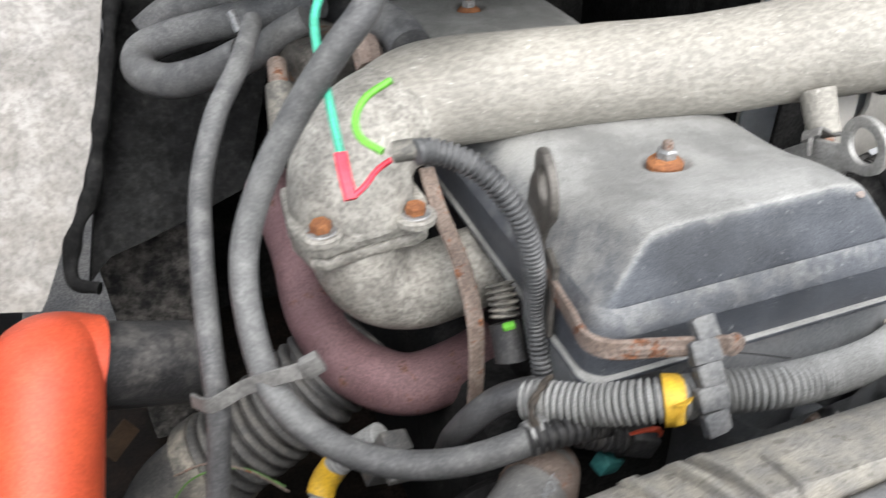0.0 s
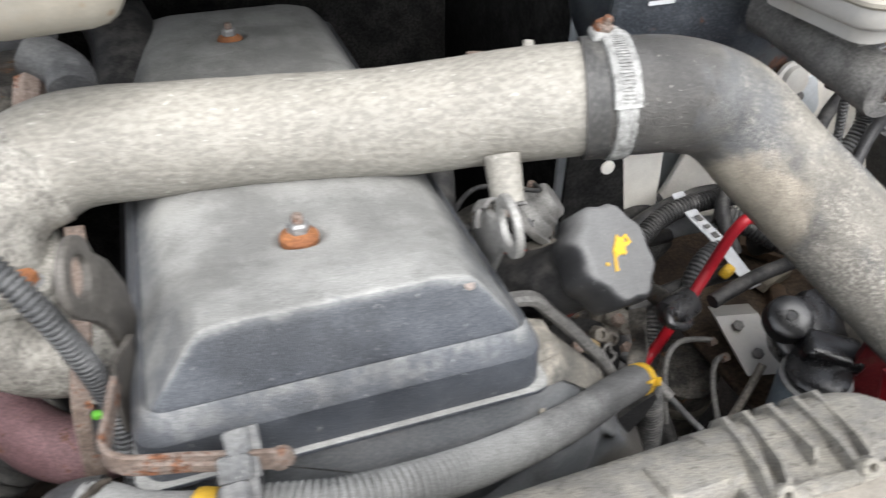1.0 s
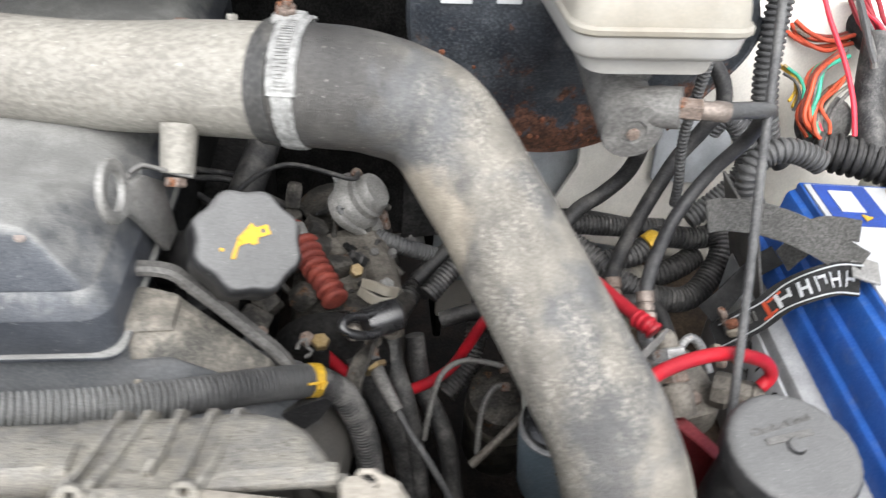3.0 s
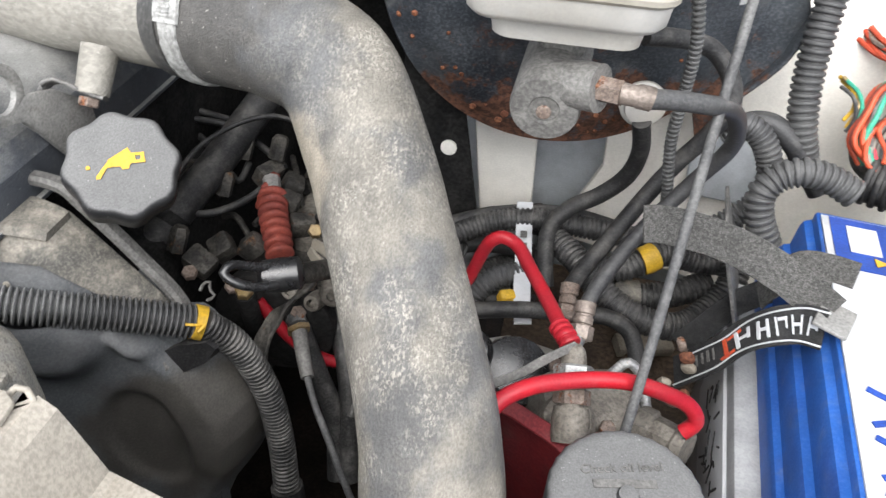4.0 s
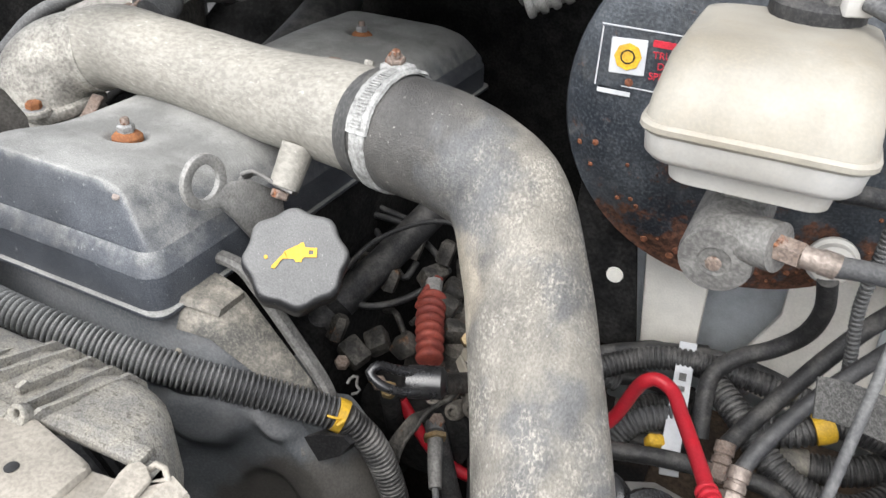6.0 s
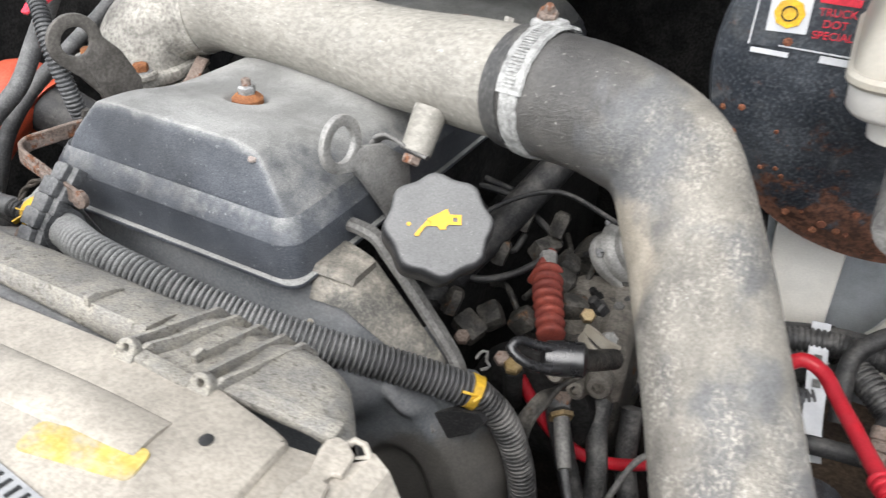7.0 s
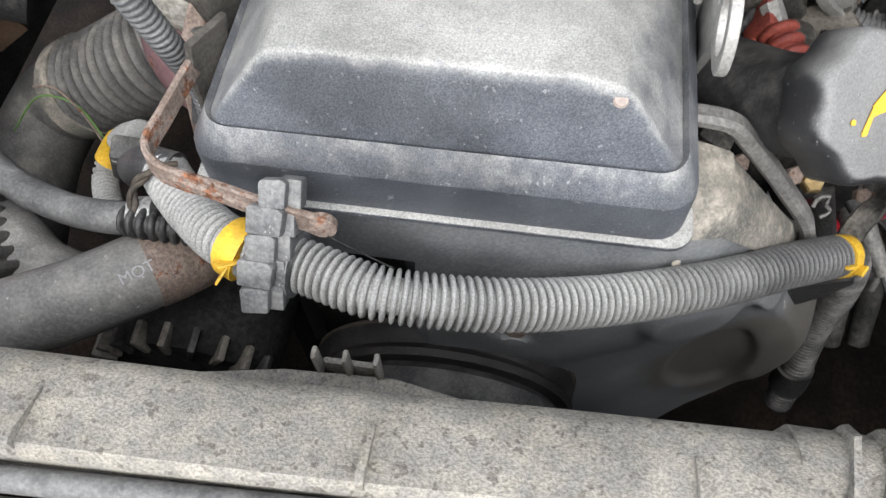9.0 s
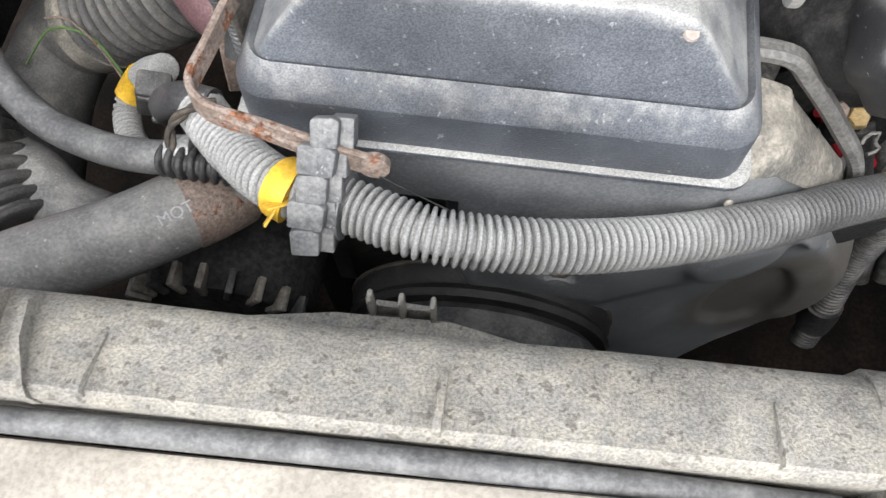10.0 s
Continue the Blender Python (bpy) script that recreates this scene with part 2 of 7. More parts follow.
    yellow=surf("yellow_tape", (0.66, 0.40, 0.03), (0.55, 0.34, 0.04), 80, 0.5, bump=0.1, var=0.25),
    blue=surf("blue_plastic", (0.02, 0.09, 0.36), (0.025, 0.12, 0.44), 20, 0.35, bump=0.05, var=0.12, dust=(0.3, 0.33, 0.4), dscale=60, damt=0.3),
    label=surf("white_label", (0.50, 0.51, 0.525), (0.56, 0.57, 0.58), 20, 0.35, bump=0.02, var=0.05, blot=(10, 0.1)),
    label_grey=surf("silver_label", (0.30, 0.305, 0.31), (0.38, 0.385, 0.39), 15, 0.4, bump=0.03, var=0.15, dust=(0.3, 0.28, 0.25), dscale=30, damt=0.4),
    ink=surf("black_ink", (0.015, 0.015, 0.015), (0.025, 0.025, 0.025), 60, 0.5, bump=0.02),
    ink_red=surf("red_ink", (0.6, 0.03, 0.05), (0.5, 0.03, 0.05), 60, 0.5, bump=0.02),
    ink_blue=surf("blue_ink", (0.02, 0.06, 0.3), (0.02, 0.07, 0.35), 60, 0.5, bump=0.02),
    webbing=surf("grey_webbing", (0.075, 0.074, 0.070), (0.135, 0.132, 0.125), 420, 0.85, bump=0.8, fine=1100, var=0.5, spec=0.15),
    webbing_black=surf("black_webbing", (0.02, 0.02, 0.02), (0.04, 0.04, 0.04), 120, 0.8, bump=0.6, fine=900, var=0.4),
    filter=surf("blue_grey_can", (0.16, 0.21, 0.25), (0.20, 0.25, 0.29), 20, 0.45, 0.1, bump=0.05, dust=(0.3, 0.3, 0.3), dscale=40, damt=0.3),
    # real black metal, and near-black for the shade of the bay's gaps
    dark=surf("black_metal_and_shade", (0.014, 0.014, 0.014), (0.030, 0.029, 0.028), 30, 0.8, 0.0, 0.5, 250, 0.5, spec=0.12),
    maroon=surf("dark_red_paint", (0.13, 0.014, 0.018), (0.19, 0.022, 0.026), 40, 0.45, bump=0.15, var=0.3, dust=(0.17, 0.12, 0.10), dscale=50, damt=0.4),
    casting=surf("stained_grey_casting", (0.15, 0.135, 0.115), (0.24, 0.22, 0.19), 50, 0.6, 0.2, 0.5, 350, 0.4, dust=(0.10, 0.085, 0.065), dscale=45, damt=0.7),
    pump=surf("oily_grey_casting", (0.045, 0.043, 0.04), (0.13, 0.12, 0.105), 50, 0.6, 0.4, 0.5, 350, 0.5, rust=(0.2, 0.11, 0.06), rscale=60, ramt=0.42),
    dome=surf("grey_die_casting", (0.30, 0.295, 0.28), (0.40, 0.39, 0.37), 50, 0.5, 0.35, 0.3, 500, 0.3, dust=(0.22, 0.2, 0.17), dscale=60, damt=0.5),
    brass=surf("dull_brass", (0.42, 0.30, 0.14), (0.5, 0.38, 0.22), 60, 0.45, 0.8, 0.2),
    air=surf("dusty_black_air_duct", (0.055, 0.055, 0.055), (0.092, 0.090, 0.087), 20, 0.55, dust=(0.25, 0.23, 0.20), dscale=40, damt=0.52, up=0.08),
    tan=surf("tan_clamp_band", (0.19, 0.165, 0.13), (0.26, 0.23, 0.185), 40, 0.6, bump=0.3),
    pulley=surf("brown_black_pulley", (0.012, 0.011, 0.011), (0.026, 0.024, 0.023), 40, 0.55, 0.1, 0.4),
    corroded=surf("white_corroded_zinc", (0.40, 0.40, 0.385), (0.30, 0.30, 0.29), 80, 0.7, 0.0, 0.6, 300, 0.4, dust=(0.16, 0.155, 0.15), dscale=90, damt=0.7),
    card=surf("brown_card", (0.07, 0.045, 0.028), (0.11, 0.07, 0.045), 40, 0.9, bump=0.3),
    boot_pale=surf("pink_paint", (0.31, 0.245, 0.21), (0.29, 0.25, 0.225), 90, 0.6),
    shelf=surf("rusty_dirty_steel", (0.05, 0.036, 0.027), (0.10, 0.07, 0.048), 18, 0.85, bump=0.6, fine=200, var=0.5),
    hose_dark=surf("flecked_black_hose", (0.115, 0.114, 0.112), (0.18, 0.177, 0.17), 20, 0.5, dust=(0.34, 0.33, 0.305), dscale=50, damt=0.5, up=0.12, fleck=((0.40, 0.39, 0.36), 330, 0.69)),
    dark_brown=surf("grimy_brown_tape", (0.03, 0.025, 0.02), (0.07, 0.058, 0.046), 120, 0.7, bump=0.5),
    dull_green=surf("dull_green_wire", (0.10, 0.20, 0.05), (0.08, 0.16, 0.05), 60, 0.5, bump=0.02),
    green=surf("green_wire", (0.06, 0.42, 0.28), (0.05, 0.36, 0.24), 60, 0.4, bump=0.02),
    lime=surf("lime_wire", (0.15, 0.48, 0.05), (0.13, 0.42, 0.05), 60, 0.4, bump=0.02),
    pink=surf("red_heatshrink", (0.75, 0.04, 0.07), (0.68, 0.05, 0.08), 60, 0.4, bump=0.02),
    # brown cut to near-black to stand for the shade under the engine
    shaded_floor=surf("shaded_brown_underside", (0.007, 0.0055, 0.0045), (0.02, 0.014, 0.011), 20, 0.9, bump=0.6, fine=200, var=0.5, spec=0.1),
    asphalt=surf("asphalt", (0.04, 0.04, 0.04), (0.065, 0.063, 0.06), 8, 0.9, bump=0.8, fine=120, var=0.5),
    concrete=surf("pitted_block", (0.03, 0.03, 0.03), (0.16, 0.15, 0.14), 40, 0.9, bump=1.0, fine=140, var=0.5),
)


# geometry helpers
def catmull(pts, step=0.004):
    p = np.array(pts, float)
    p = np.vstack([2 * p[0] - p[1], p, 2 * p[-1] - p[-2]])
    out = []
    for i in range(1, len(p) - 2):
        n = max(2, int(np.linalg.norm(p[i + 1] - p[i]) / step))
        d01, d12, d23 = (max(1e-6, np.linalg.norm(p[i + k] - p[i + k - 1]) ** 0.5) for k in (0, 1, 2))
        t0, t1 = 0.0, d01
        t2, t3 = t1 + d12, t1 + d12 + d23
        for t in np.linspace(t1, t2, n, endpoint=False):
            a1 = (t1 - t) / (t1 - t0) * p[i - 1] + (t - t0) / (t1 - t0) * p[i]
            a2 = (t2 - t) / (t2 - t1) * p[i] + (t - t1) / (t2 - t1) * p[i + 1]
            a3 = (t3 - t) / (t3 - t2) * p[i + 1] + (t - t2) / (t3 - t2) * p[i + 2]
            b1 = (t2 - t) / (t2 - t0) * a1 + (t - t0) / (t2 - t0) * a2
            b2 = (t3 - t) / (t3 - t1) * a2 + (t - t1) / (t3 - t1) * a3
            out.append((t2 - t) / (t2 - t1) * b1 + (t - t1) / (t2 - t1) * b2)
    out.append(p[-2])
    return np.array(out)


def even(c, step):
    s = np.r_[0, np.cumsum(np.linalg.norm(np.diff(c, axis=0), axis=1))]
    n = max(2, int(s[-1] / step) + 1)
    q = np.linspace(0, s[-1], n)
    return np.stack([np.interp(q, s, c[:, k]) for k in range(3)], 1), q


def frames(c):
    tan = np.gradient(c, axis=0)
    tan /= np.linalg.norm(tan, axis=1)[:, None]
    ref = np.array((0, 0, 1.0)) if abs(tan[0][2]) < 0.9 else np.array((1.0, 0, 0))
    n = ref - tan[0] * (ref @ tan[0])
    ns = []
    for t in tan:
        n = n - t * (n @ t)
        n = n / np.linalg.norm(n)
        ns.append(n)
    ns = np.array(ns)
    return tan, ns, np.cross(tan, ns)


def skin(rings, closed_ends=True):
    """Faces between rings of equal length."""
    k, n = len(rings), len(rings[0])
    verts = [tuple(v) for ring in rings for v in ring]
    faces = [(i * n + j, i * n + (j + 1) % n, (i + 1) * n + (j + 1) % n, (i + 1) * n + j) for i in range(k - 1) for j in range(n)]
    if closed_ends:
        faces += [tuple(range(n - 1, -1, -1)), tuple((k - 1) * n + j for j in range(n))]
    return verts, faces


def ribbed_tube(c, r, corr, seg):
    """A corrugated hose: broad ribs with narrow grooves between them, corr: (pitch, depth)."""
    c, s = even(c, 0.0015)
    _, n, b = frames(c)
    count = max(2, int(s[-1] / corr[0]))
    pitch = s[-1] / count
    ang = np.linspace(0, 2 * np.pi, seg, endpoint=False)
    rings = []
    for k in range(count):
        for at_, out in ((0.0, -0.5), (0.05, 0.12), (0.14, 0.36), (0.35, 0.5), (0.55, 0.36), (0.64, 0.12), (0.69, -0.5)):
            q = (k + at_) * pitch
            p, nn, bb = (np.array([np.interp(q, s, a[:, m]) for m in range(3)]) for a in (c, n, b))
            rad = (r(q / s[-1]) if callable(r) else r) + corr[1] * out
            rings.append(p + rad * (np.cos(ang)[:, None] * nn + np.sin(ang)[:, None] * bb))
    return skin(rings)


def tube(pts, r, seg=16, step=0.004, corr=None, flat=1.0, wobble=0.0):
    """A hose along a smooth curve. r: radius or function of the run 0..1. corr: (pitch, depth) of rings."""
    c = catmull(pts, 0.002)
    if corr:
        return ribbed_tube(c, r, corr, seg)
    c, s = even(c, step)
    _, n, b = frames(c)
    ang = np.linspace(0, 2 * np.pi, seg, endpoint=False)
    rings = []
    for i, q in enumerate(s):
        u = q / s[-1]
        rad = r(u) if callable(r) else r
        if wobble:
            rad *= 1 + wobble * noise.noise(Vector(c[i] * 40))
        rings.append(c[i] + rad * (np.cos(ang)[:, None] * n[i] + flat * np.sin(ang)[:, None] * b[i]))
    return skin(rings)


def strip(pts, width, thick, side, smooth=True, step=0.004):
    """A flat band along a curve; side: the direction of its width."""
    c = catmull(pts, 0.002) if smooth else np.array(pts, float)
    c, _ = even(c, step)
    tan = np.gradient(c, axis=0)
    tan /= np.linalg.norm(tan, axis=1)[:, None]
    rings = []
    for p, t in zip(c, tan):
        w = np.array(side, float)
        w -= t * (w @ t)
        w /= np.linalg.norm(w)
        h = np.cross(t, w)
        e = min(thick, width) * 0.3
        rings.append([p + a * w + k * h for a, k in ((width / 2, thick / 2 - e), (width / 2 - e, thick / 2), (-width / 2 + e, thick / 2), (-width / 2, thick / 2 - e),
                                                     (-width / 2, -thick / 2 + e), (-width / 2 + e, -thick / 2), (width / 2 - e, -thick / 2), (width / 2, -thick / 2 + e))])
    return skin(rings)


def basis(axis):
    a = Vector(axis).normalized()
    return a.to_track_quat("Z", "Y").to_matrix()


def lathe(profile, origin, axis=(0, 0, 1), seg=28, lobes=0, lobe_depth=0.0):
    """Turned form: profile of (radius, height) along the axis, with closed ends."""
    rot, o = np.array(basis(axis)), np.array(origin, float)
    ang = np.linspace(0, 2 * np.pi, seg, endpoint=False)
    rings = []
    for r, h in profile:
        rr = r * (1 + lobe_depth * np.cos(lobes * ang)) if lobes else np.full(seg, r)
        loc = np.stack([rr * np.cos(ang), rr * np.sin(ang), np.full(seg, h)], 1)
        rings.append(loc @ rot.T + o)
    return skin(rings)


def vf(bm):
    bm.verts.index_update()
    out = [tuple(v.co) for v in bm.verts], [tuple(v.index for v in f.verts) for f in bm.faces]
    bm.free()
    return out


def box(centre, size, bevel=0.002, turn=(0, 0, 0), segs=2, taper=1.0):
    bm = bmesh.new()
    bmesh.ops.create_cube(bm, size=1)
    for v in bm.verts:
        k = taper if v.co.z > 0 else 1.0
        v.co = Vector((v.co.x * size[0] * k, v.co.y * size[1] * k, v.co.z * size[2]))
    if bevel:
        bmesh.ops.bevel(bm, geom=bm.edges[:], offset=bevel, segments=segs, affect="EDGES", profile=0.5)
    bm.transform(pose(*centre, *turn))
    return vf(bm)


def prism(outline, depth, place, bevel=0.001, hole=None):
    """An outline in the local xy plane, thickened along local z, set at the pose place. hole: (x, y, r)."""
    bm = bmesh.new()
    if hole:
        n = len(outline)
        hx, hy, hr = hole
        lo, hi, ilo, ihi = [], [], [], []
        for k, (x, y) in enumerate(outline):
            a = math.atan2(y - hy, x - hx)
            lo.append(bm.verts.new((x, y, -depth / 2)))
            hi.append(bm.verts.new((x, y, depth / 2)))
            ilo.append(bm.verts.new((hx + hr * math.cos(a), hy + hr * math.sin(a), -depth / 2)))
            ihi.append(bm.verts.new((hx + hr * math.cos(a), hy + hr * math.sin(a), depth / 2)))
        for k in range(n):
            j = (k + 1) % n
            bm.faces.new((lo[k], lo[j], hi[j], hi[k]))
            bm.faces.new((ilo[j], ilo[k], ihi[k], ihi[j]))
            bm.faces.new((hi[k], hi[j], ihi[j], ihi[k]))
            bm.faces.new((lo[j], lo[k], ilo[k], ilo[j]))
    else:
        base = bm.faces.new([bm.verts.new((x, y, -depth / 2)) for x, y in outline])
        top = bmesh.ops.extrude_face_region(bm, geom=[base])
        bmesh.ops.translate(bm, verts=[g for g in top["geom"] if isinstance(g, bmesh.types.BMVert)], vec=(0, 0, depth))
    bmesh.ops.recalc_face_normals(bm, faces=bm.faces[:])
    if bevel:
        edges = [e for e in bm.edges if len(e.link_faces) == 2 and e.calc_face_angle(0) > radians(35)]
        bmesh.ops.bevel(bm, geom=edges, offset=bevel, segments=2, affect="EDGES", profile=0.5)
    bm.transform(place)
    return vf(bm)


def circle(cx, cy, r, n=24, a0=0.0, a1=2 * math.pi):
    return [(cx + r * math.cos(a0 + (a1 - a0) * k / n), cy + r * math.sin(a0 + (a1 - a0) * k / n)) for k in range(n)]


def rounded(w, h, r, n=5):
    """A rounded rectangle round the origin."""
    out = []
    for cx, cy, a in ((w / 2 - r, h / 2 - r, 0), (-w / 2 + r, h / 2 - r, 90), (-w / 2 + r, -h / 2 + r, 180), (w / 2 - r, -h / 2 + r, 270)):
        out += [(cx + r * math.cos(radians(a + 90 * k / n)), cy + r * math.sin(radians(a + 90 * k / n))) for k in range(n + 1)]
    return out


def stack(layers, place):
    """Rounded boxes laid over one another: (width, depth, radius, height, dx, dy)."""
    rings = []
    for w, d, r, h, dx, dy in layers:
        rings.append([place @ Vector((x + dx, y + dy, h)) for x, y in rounded(w, d, r)])
    return skin(rings)


def slab(corners, back):
    """A flat sheet through its front corners, thickened along back."""
    b = Vector(back)
    n = len(corners)
    verts = [tuple(Vector(p)) for p in corners] + [tuple(Vector(p) + b) for p in corners]
    return verts, [tuple(range(n)), tuple(range(2 * n - 1, n - 1, -1))] + [(i, (i + 1) % n, n + (i + 1) % n, n + i) for i in range(n)]


def joined(*pieces):
    verts, faces = [], []
    for v, f in pieces:
        k = len(verts)
        verts += [tuple(p) for p in v]
        faces += [tuple(i + k for i in q) for q in f]
    return verts, faces


def mesh_object(name, data, mat, sharp=38):
    verts, faces = data
    v = np.array(verts, float)
    mid = (v.min(0) + v.max(0)) / 2
    mid[2] = v[:, 2].min()
    me = bpy.data.meshes.new(name)
    me.from_pydata([tuple(p) for p in (v - mid)], [], faces)
    me.validate()
    bm = bmesh.new()
    bm.from_mesh(me)
    bmesh.ops.recalc_face_normals(bm, faces=bm.faces[:])
    bm.to_mesh(me)
    bm.free()
    me.shade_smooth()
    me.set_sharp_from_angle(angle=radians(sharp))
    me.materials.append(mat)
    ob = new(name, me)
    ob.location = mid
    return ob


def part(name, data, mat, parent, label="", sharp=38):
    ob = mesh_object(name, data, mat, sharp)
    base = Vector(ob.location)
    above = Vector((0, 0, 0))
    p = parent
    while p:
        above += p.location
        p = p.parent
    ob.parent = parent
    ob.location = base - above
    if label:
        tagged(ob, label)
    return ob


def thing(name, at, label, category, group="", kind=""):
    ob = new(name)
    ob.empty_display_size = 0.02
    ob.location = at
    return tagged(ob, label, category, group, kind)


def solid(name, data, mat, label, category, group="", kind="", sharp=38):
    return tagged(mesh_object(name, data, mat, sharp), label, category, group, kind)


def bolt_head(parent, at, axis, r=0.007, mat=None, washer=None, name="bolt", stud=0.0):
    a = Vector(axis).normalized()
    o = Vector(at)
    prof = [(r * 0.9, 0), (r, 0.0005), (r, 0.0055), (r * 0.85, 0.0068)]
    b = part(name, lathe(prof, o, a, 6), mat or M["rust_orange"], parent, "rusty hexagon bolt head", sharp=25)
    if stud:
        part("stud", lathe([(r * 0.5, 0.006), (r * 0.5, stud), (r * 0.38, stud + 0.002)], o, a, 12), M["rust"], b)
    if washer:
        part("washer", lathe([(washer, -0.0025), (washer, -0.0005), (washer * 0.92, 0.0002)], o, a, 24), M["steel"], b)
    return b


def writing(text, size, place, mat, parent, name="lettering", thick=0.0003):
    cu = bpy.data.curves.new(name, "FONT")
    cu.body, cu.size, cu.extrude, cu.align_x, cu.align_y = text, size, thick, "CENTER", "CENTER"
    tmp = bpy.data.objects.new(name, cu)
    scene.collection.objects.link(tmp)
    me = bpy.data.meshes.new_from_object(tmp)
    bpy.data.objects.remove(tmp)
    bpy.data.curves.remove(cu)
    verts = [tuple(place @ v.co) for v in me.vertices]
    faces = [tuple(p.vertices) for p in me.polygons]
    bpy.data.meshes.remove(me)
    return part(name, (verts, faces), mat, parent)


def facing(at, normal, up=(0, 0, 1), roll=0):
    """A pose at a point whose local z looks along normal and whose local y is nearest to up."""
    z = Vector(normal).normalized()
    y = Vector(up)
    y = (y - z * y.dot(z)).normalized()
    x = y.cross(z)
    m = Matrix((x, y, z)).transposed().to_4x4()
    return Matrix.Translation(at) @ m @ pose(0, 0, 0, 0, 0, roll)


def loft_x(sections):
    """Skin a closed (y, z) outline carried along x: [(x, [(y, z)...])...]."""
    return skin([[(x, y, z) for y, z in prof] for x, prof in sections])


# ---- setting ----
def sheet(name, centre, size, mat, label, category="wall", bevel=0.004, turn=(0, 0, 0)):
    return solid(name, box(centre, size, bevel, turn), mat, label, category, kind="structure")


sheet("ground", (0, 0, -0.05), (80, 80, 0.1), M["asphalt"], "worn dark asphalt under the van", "ground", 0)
sheet("wall_bulkhead", (0.66, 0.362, 0.83), (0.56, 0.012, 0.62), M["white"], "white painted steel bulkhead with rust runs")
# near-black sheets close the bay: its deep shade is in their colour
sheet("wall_tunnel", (0.386, 0.58, 0.85), (0.012, 0.44, 0.75), M["felt"], "near-black side of the engine tunnel, shade in its colour")
sheet("wall_back", (0.0, 0.80, 0.80), (0.78, 0.014, 0.9), M["dark"], "near-black back sheet of the engine tunnel, shade in its colour")
sheet("wall_left", (-0.64, 0.10, 0.75), (0.014, 1.4, 0.62), M["dark"], "near-black inner wing sheet, deep shade in its colour")
sheet("wall_right", (0.95, 0.0, 0.75), (0.014, 0.76, 0.6), M["white"], "white painted inner wing")
sheet("wall_tunnel_left", (-0.40, 0.70, 0.80), (0.012, 0.20, 0.8), M["felt"], "near-black left side of the engine tunnel, shade in its colour")
# unseen panel, added to keep sky light off the rear of the cover
sheet("wall_scuttle_shade", (0.0, 0.49, 1.155), (0.58, 0.64, 0.014), M["dark"], "unseen dark scuttle panel, added to shade the engine's rear")
# implied open bonnet, never in view; blocks sky light from the back
sheet("wall_bonnet_shade", (0.1, 0.60, 1.85), (1.6, 0.014, 1.1), M["dark"], "unseen raised bonnet, added to block the sky behind", turn=(10, 0, 0))
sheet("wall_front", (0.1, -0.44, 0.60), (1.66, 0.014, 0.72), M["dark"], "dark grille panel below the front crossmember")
sheet("floor_undertray", (0.1, 0.18, 0.36), (1.66, 1.2, 0.012), M["shaded_floor"], "near-black brown undertray below the engine, shade in its colour", "undertray")


# ---- engine: covers ----
def smin(a, b, k):
    h = np.clip(0.5 + 0.5 * (b - a) / k, 0, 1)
    return b + (a - b) * h - k * h * (1 - h)


def ramp(d, *knots):
    return np.interp(d, [k[0] for k in knots], [k[1] for k in knots])


def cover_height(x, y):
    """Height of the rocker cover above its stepped rim."""
    front, back = y + 0.099, 0.462 - y
    left, right = x + 0.103, 0.117 - x
    edge = ((-0.01, 0.930), (0, 0.952), (0.0015, 0.960), (0.0125, 1.000), (0.017, 1.03), (1, 1.2))
    side = ((-0.01, 0.940), (0, 0.956), (0.034, 1.000), (0.042, 1.03), (1, 1.3))
    rear = ((-0.01, 0.945), (0, 0.956), (0.015, 0.988), (0.022, 1.02), (1, 1.3))
    chl, chr_ = (x + 0.103) * 0.70 + (y + 0.099) * 0.70 - 0.006, (0.117 - x) * 0.70 + (y + 0.099) * 0.70 - 0.006
    cham = ((-0.02, 0.944), (0, 0.957), (0.016, 1.002), (0.020, 1.03), (1, 1.5))
    top = 0.9865 + 0.0165 / (1 + np.exp((y + 0.030) / 0.016)) + 0.003 / (1 + np.exp(-(y - 0.31) / 0.012)) - 5 * np.clip(np.abs(x - 0.006) - 0.05, 0, 1) ** 2
    for yb in (0.0, 0.366):
        top = top - 0.006 / (1 + np.exp((np.hypot(x, y - yb) - 0.0155) / 0.0013))
    h = smin(top, ramp(front, *edge), 0.007)
    for d, kn in ((left, side), (right, side), (back, rear), (chl, cham), (chr_, cham)):
        h = smin(h, ramp(d, *kn), 0.007)
    return h


def height_mesh(xs, ys, fn, skirt):
    gx, gy = np.meshgrid(xs, ys, indexing="ij")
    gz = fn(gx, gy)
    nx, ny = len(xs), len(ys)
    verts = [(gx[i, j], gy[i, j], gz[i, j]) for i in range(nx) for j in range(ny)]
    faces = [(i * ny + j, (i + 1) * ny + j, (i + 1) * ny + j + 1, i * ny + j + 1) for i in range(nx - 1) for j in range(ny - 1)]
    rim = [i * ny for i in range(nx)] + [(nx - 1) * ny + j for j in range(1, ny)] + [i * ny + ny - 1 for i in range(nx - 2, -1, -1)] + [j for j in range(ny - 2, 0, -1)]
    k = len(verts)
    verts += [(verts[i][0], verts[i][1], skirt) for i in rim]
    n = len(rim)
    faces += [(rim[a], rim[(a + 1) % n], k + (a + 1) % n, k + a) for a in range(n)]
    return verts, faces


rocker_cover = thing("rocker_cover", (0, 0.17, 0.92), "dusty black plastic rocker cover with a stepped front rim", "engine cover")
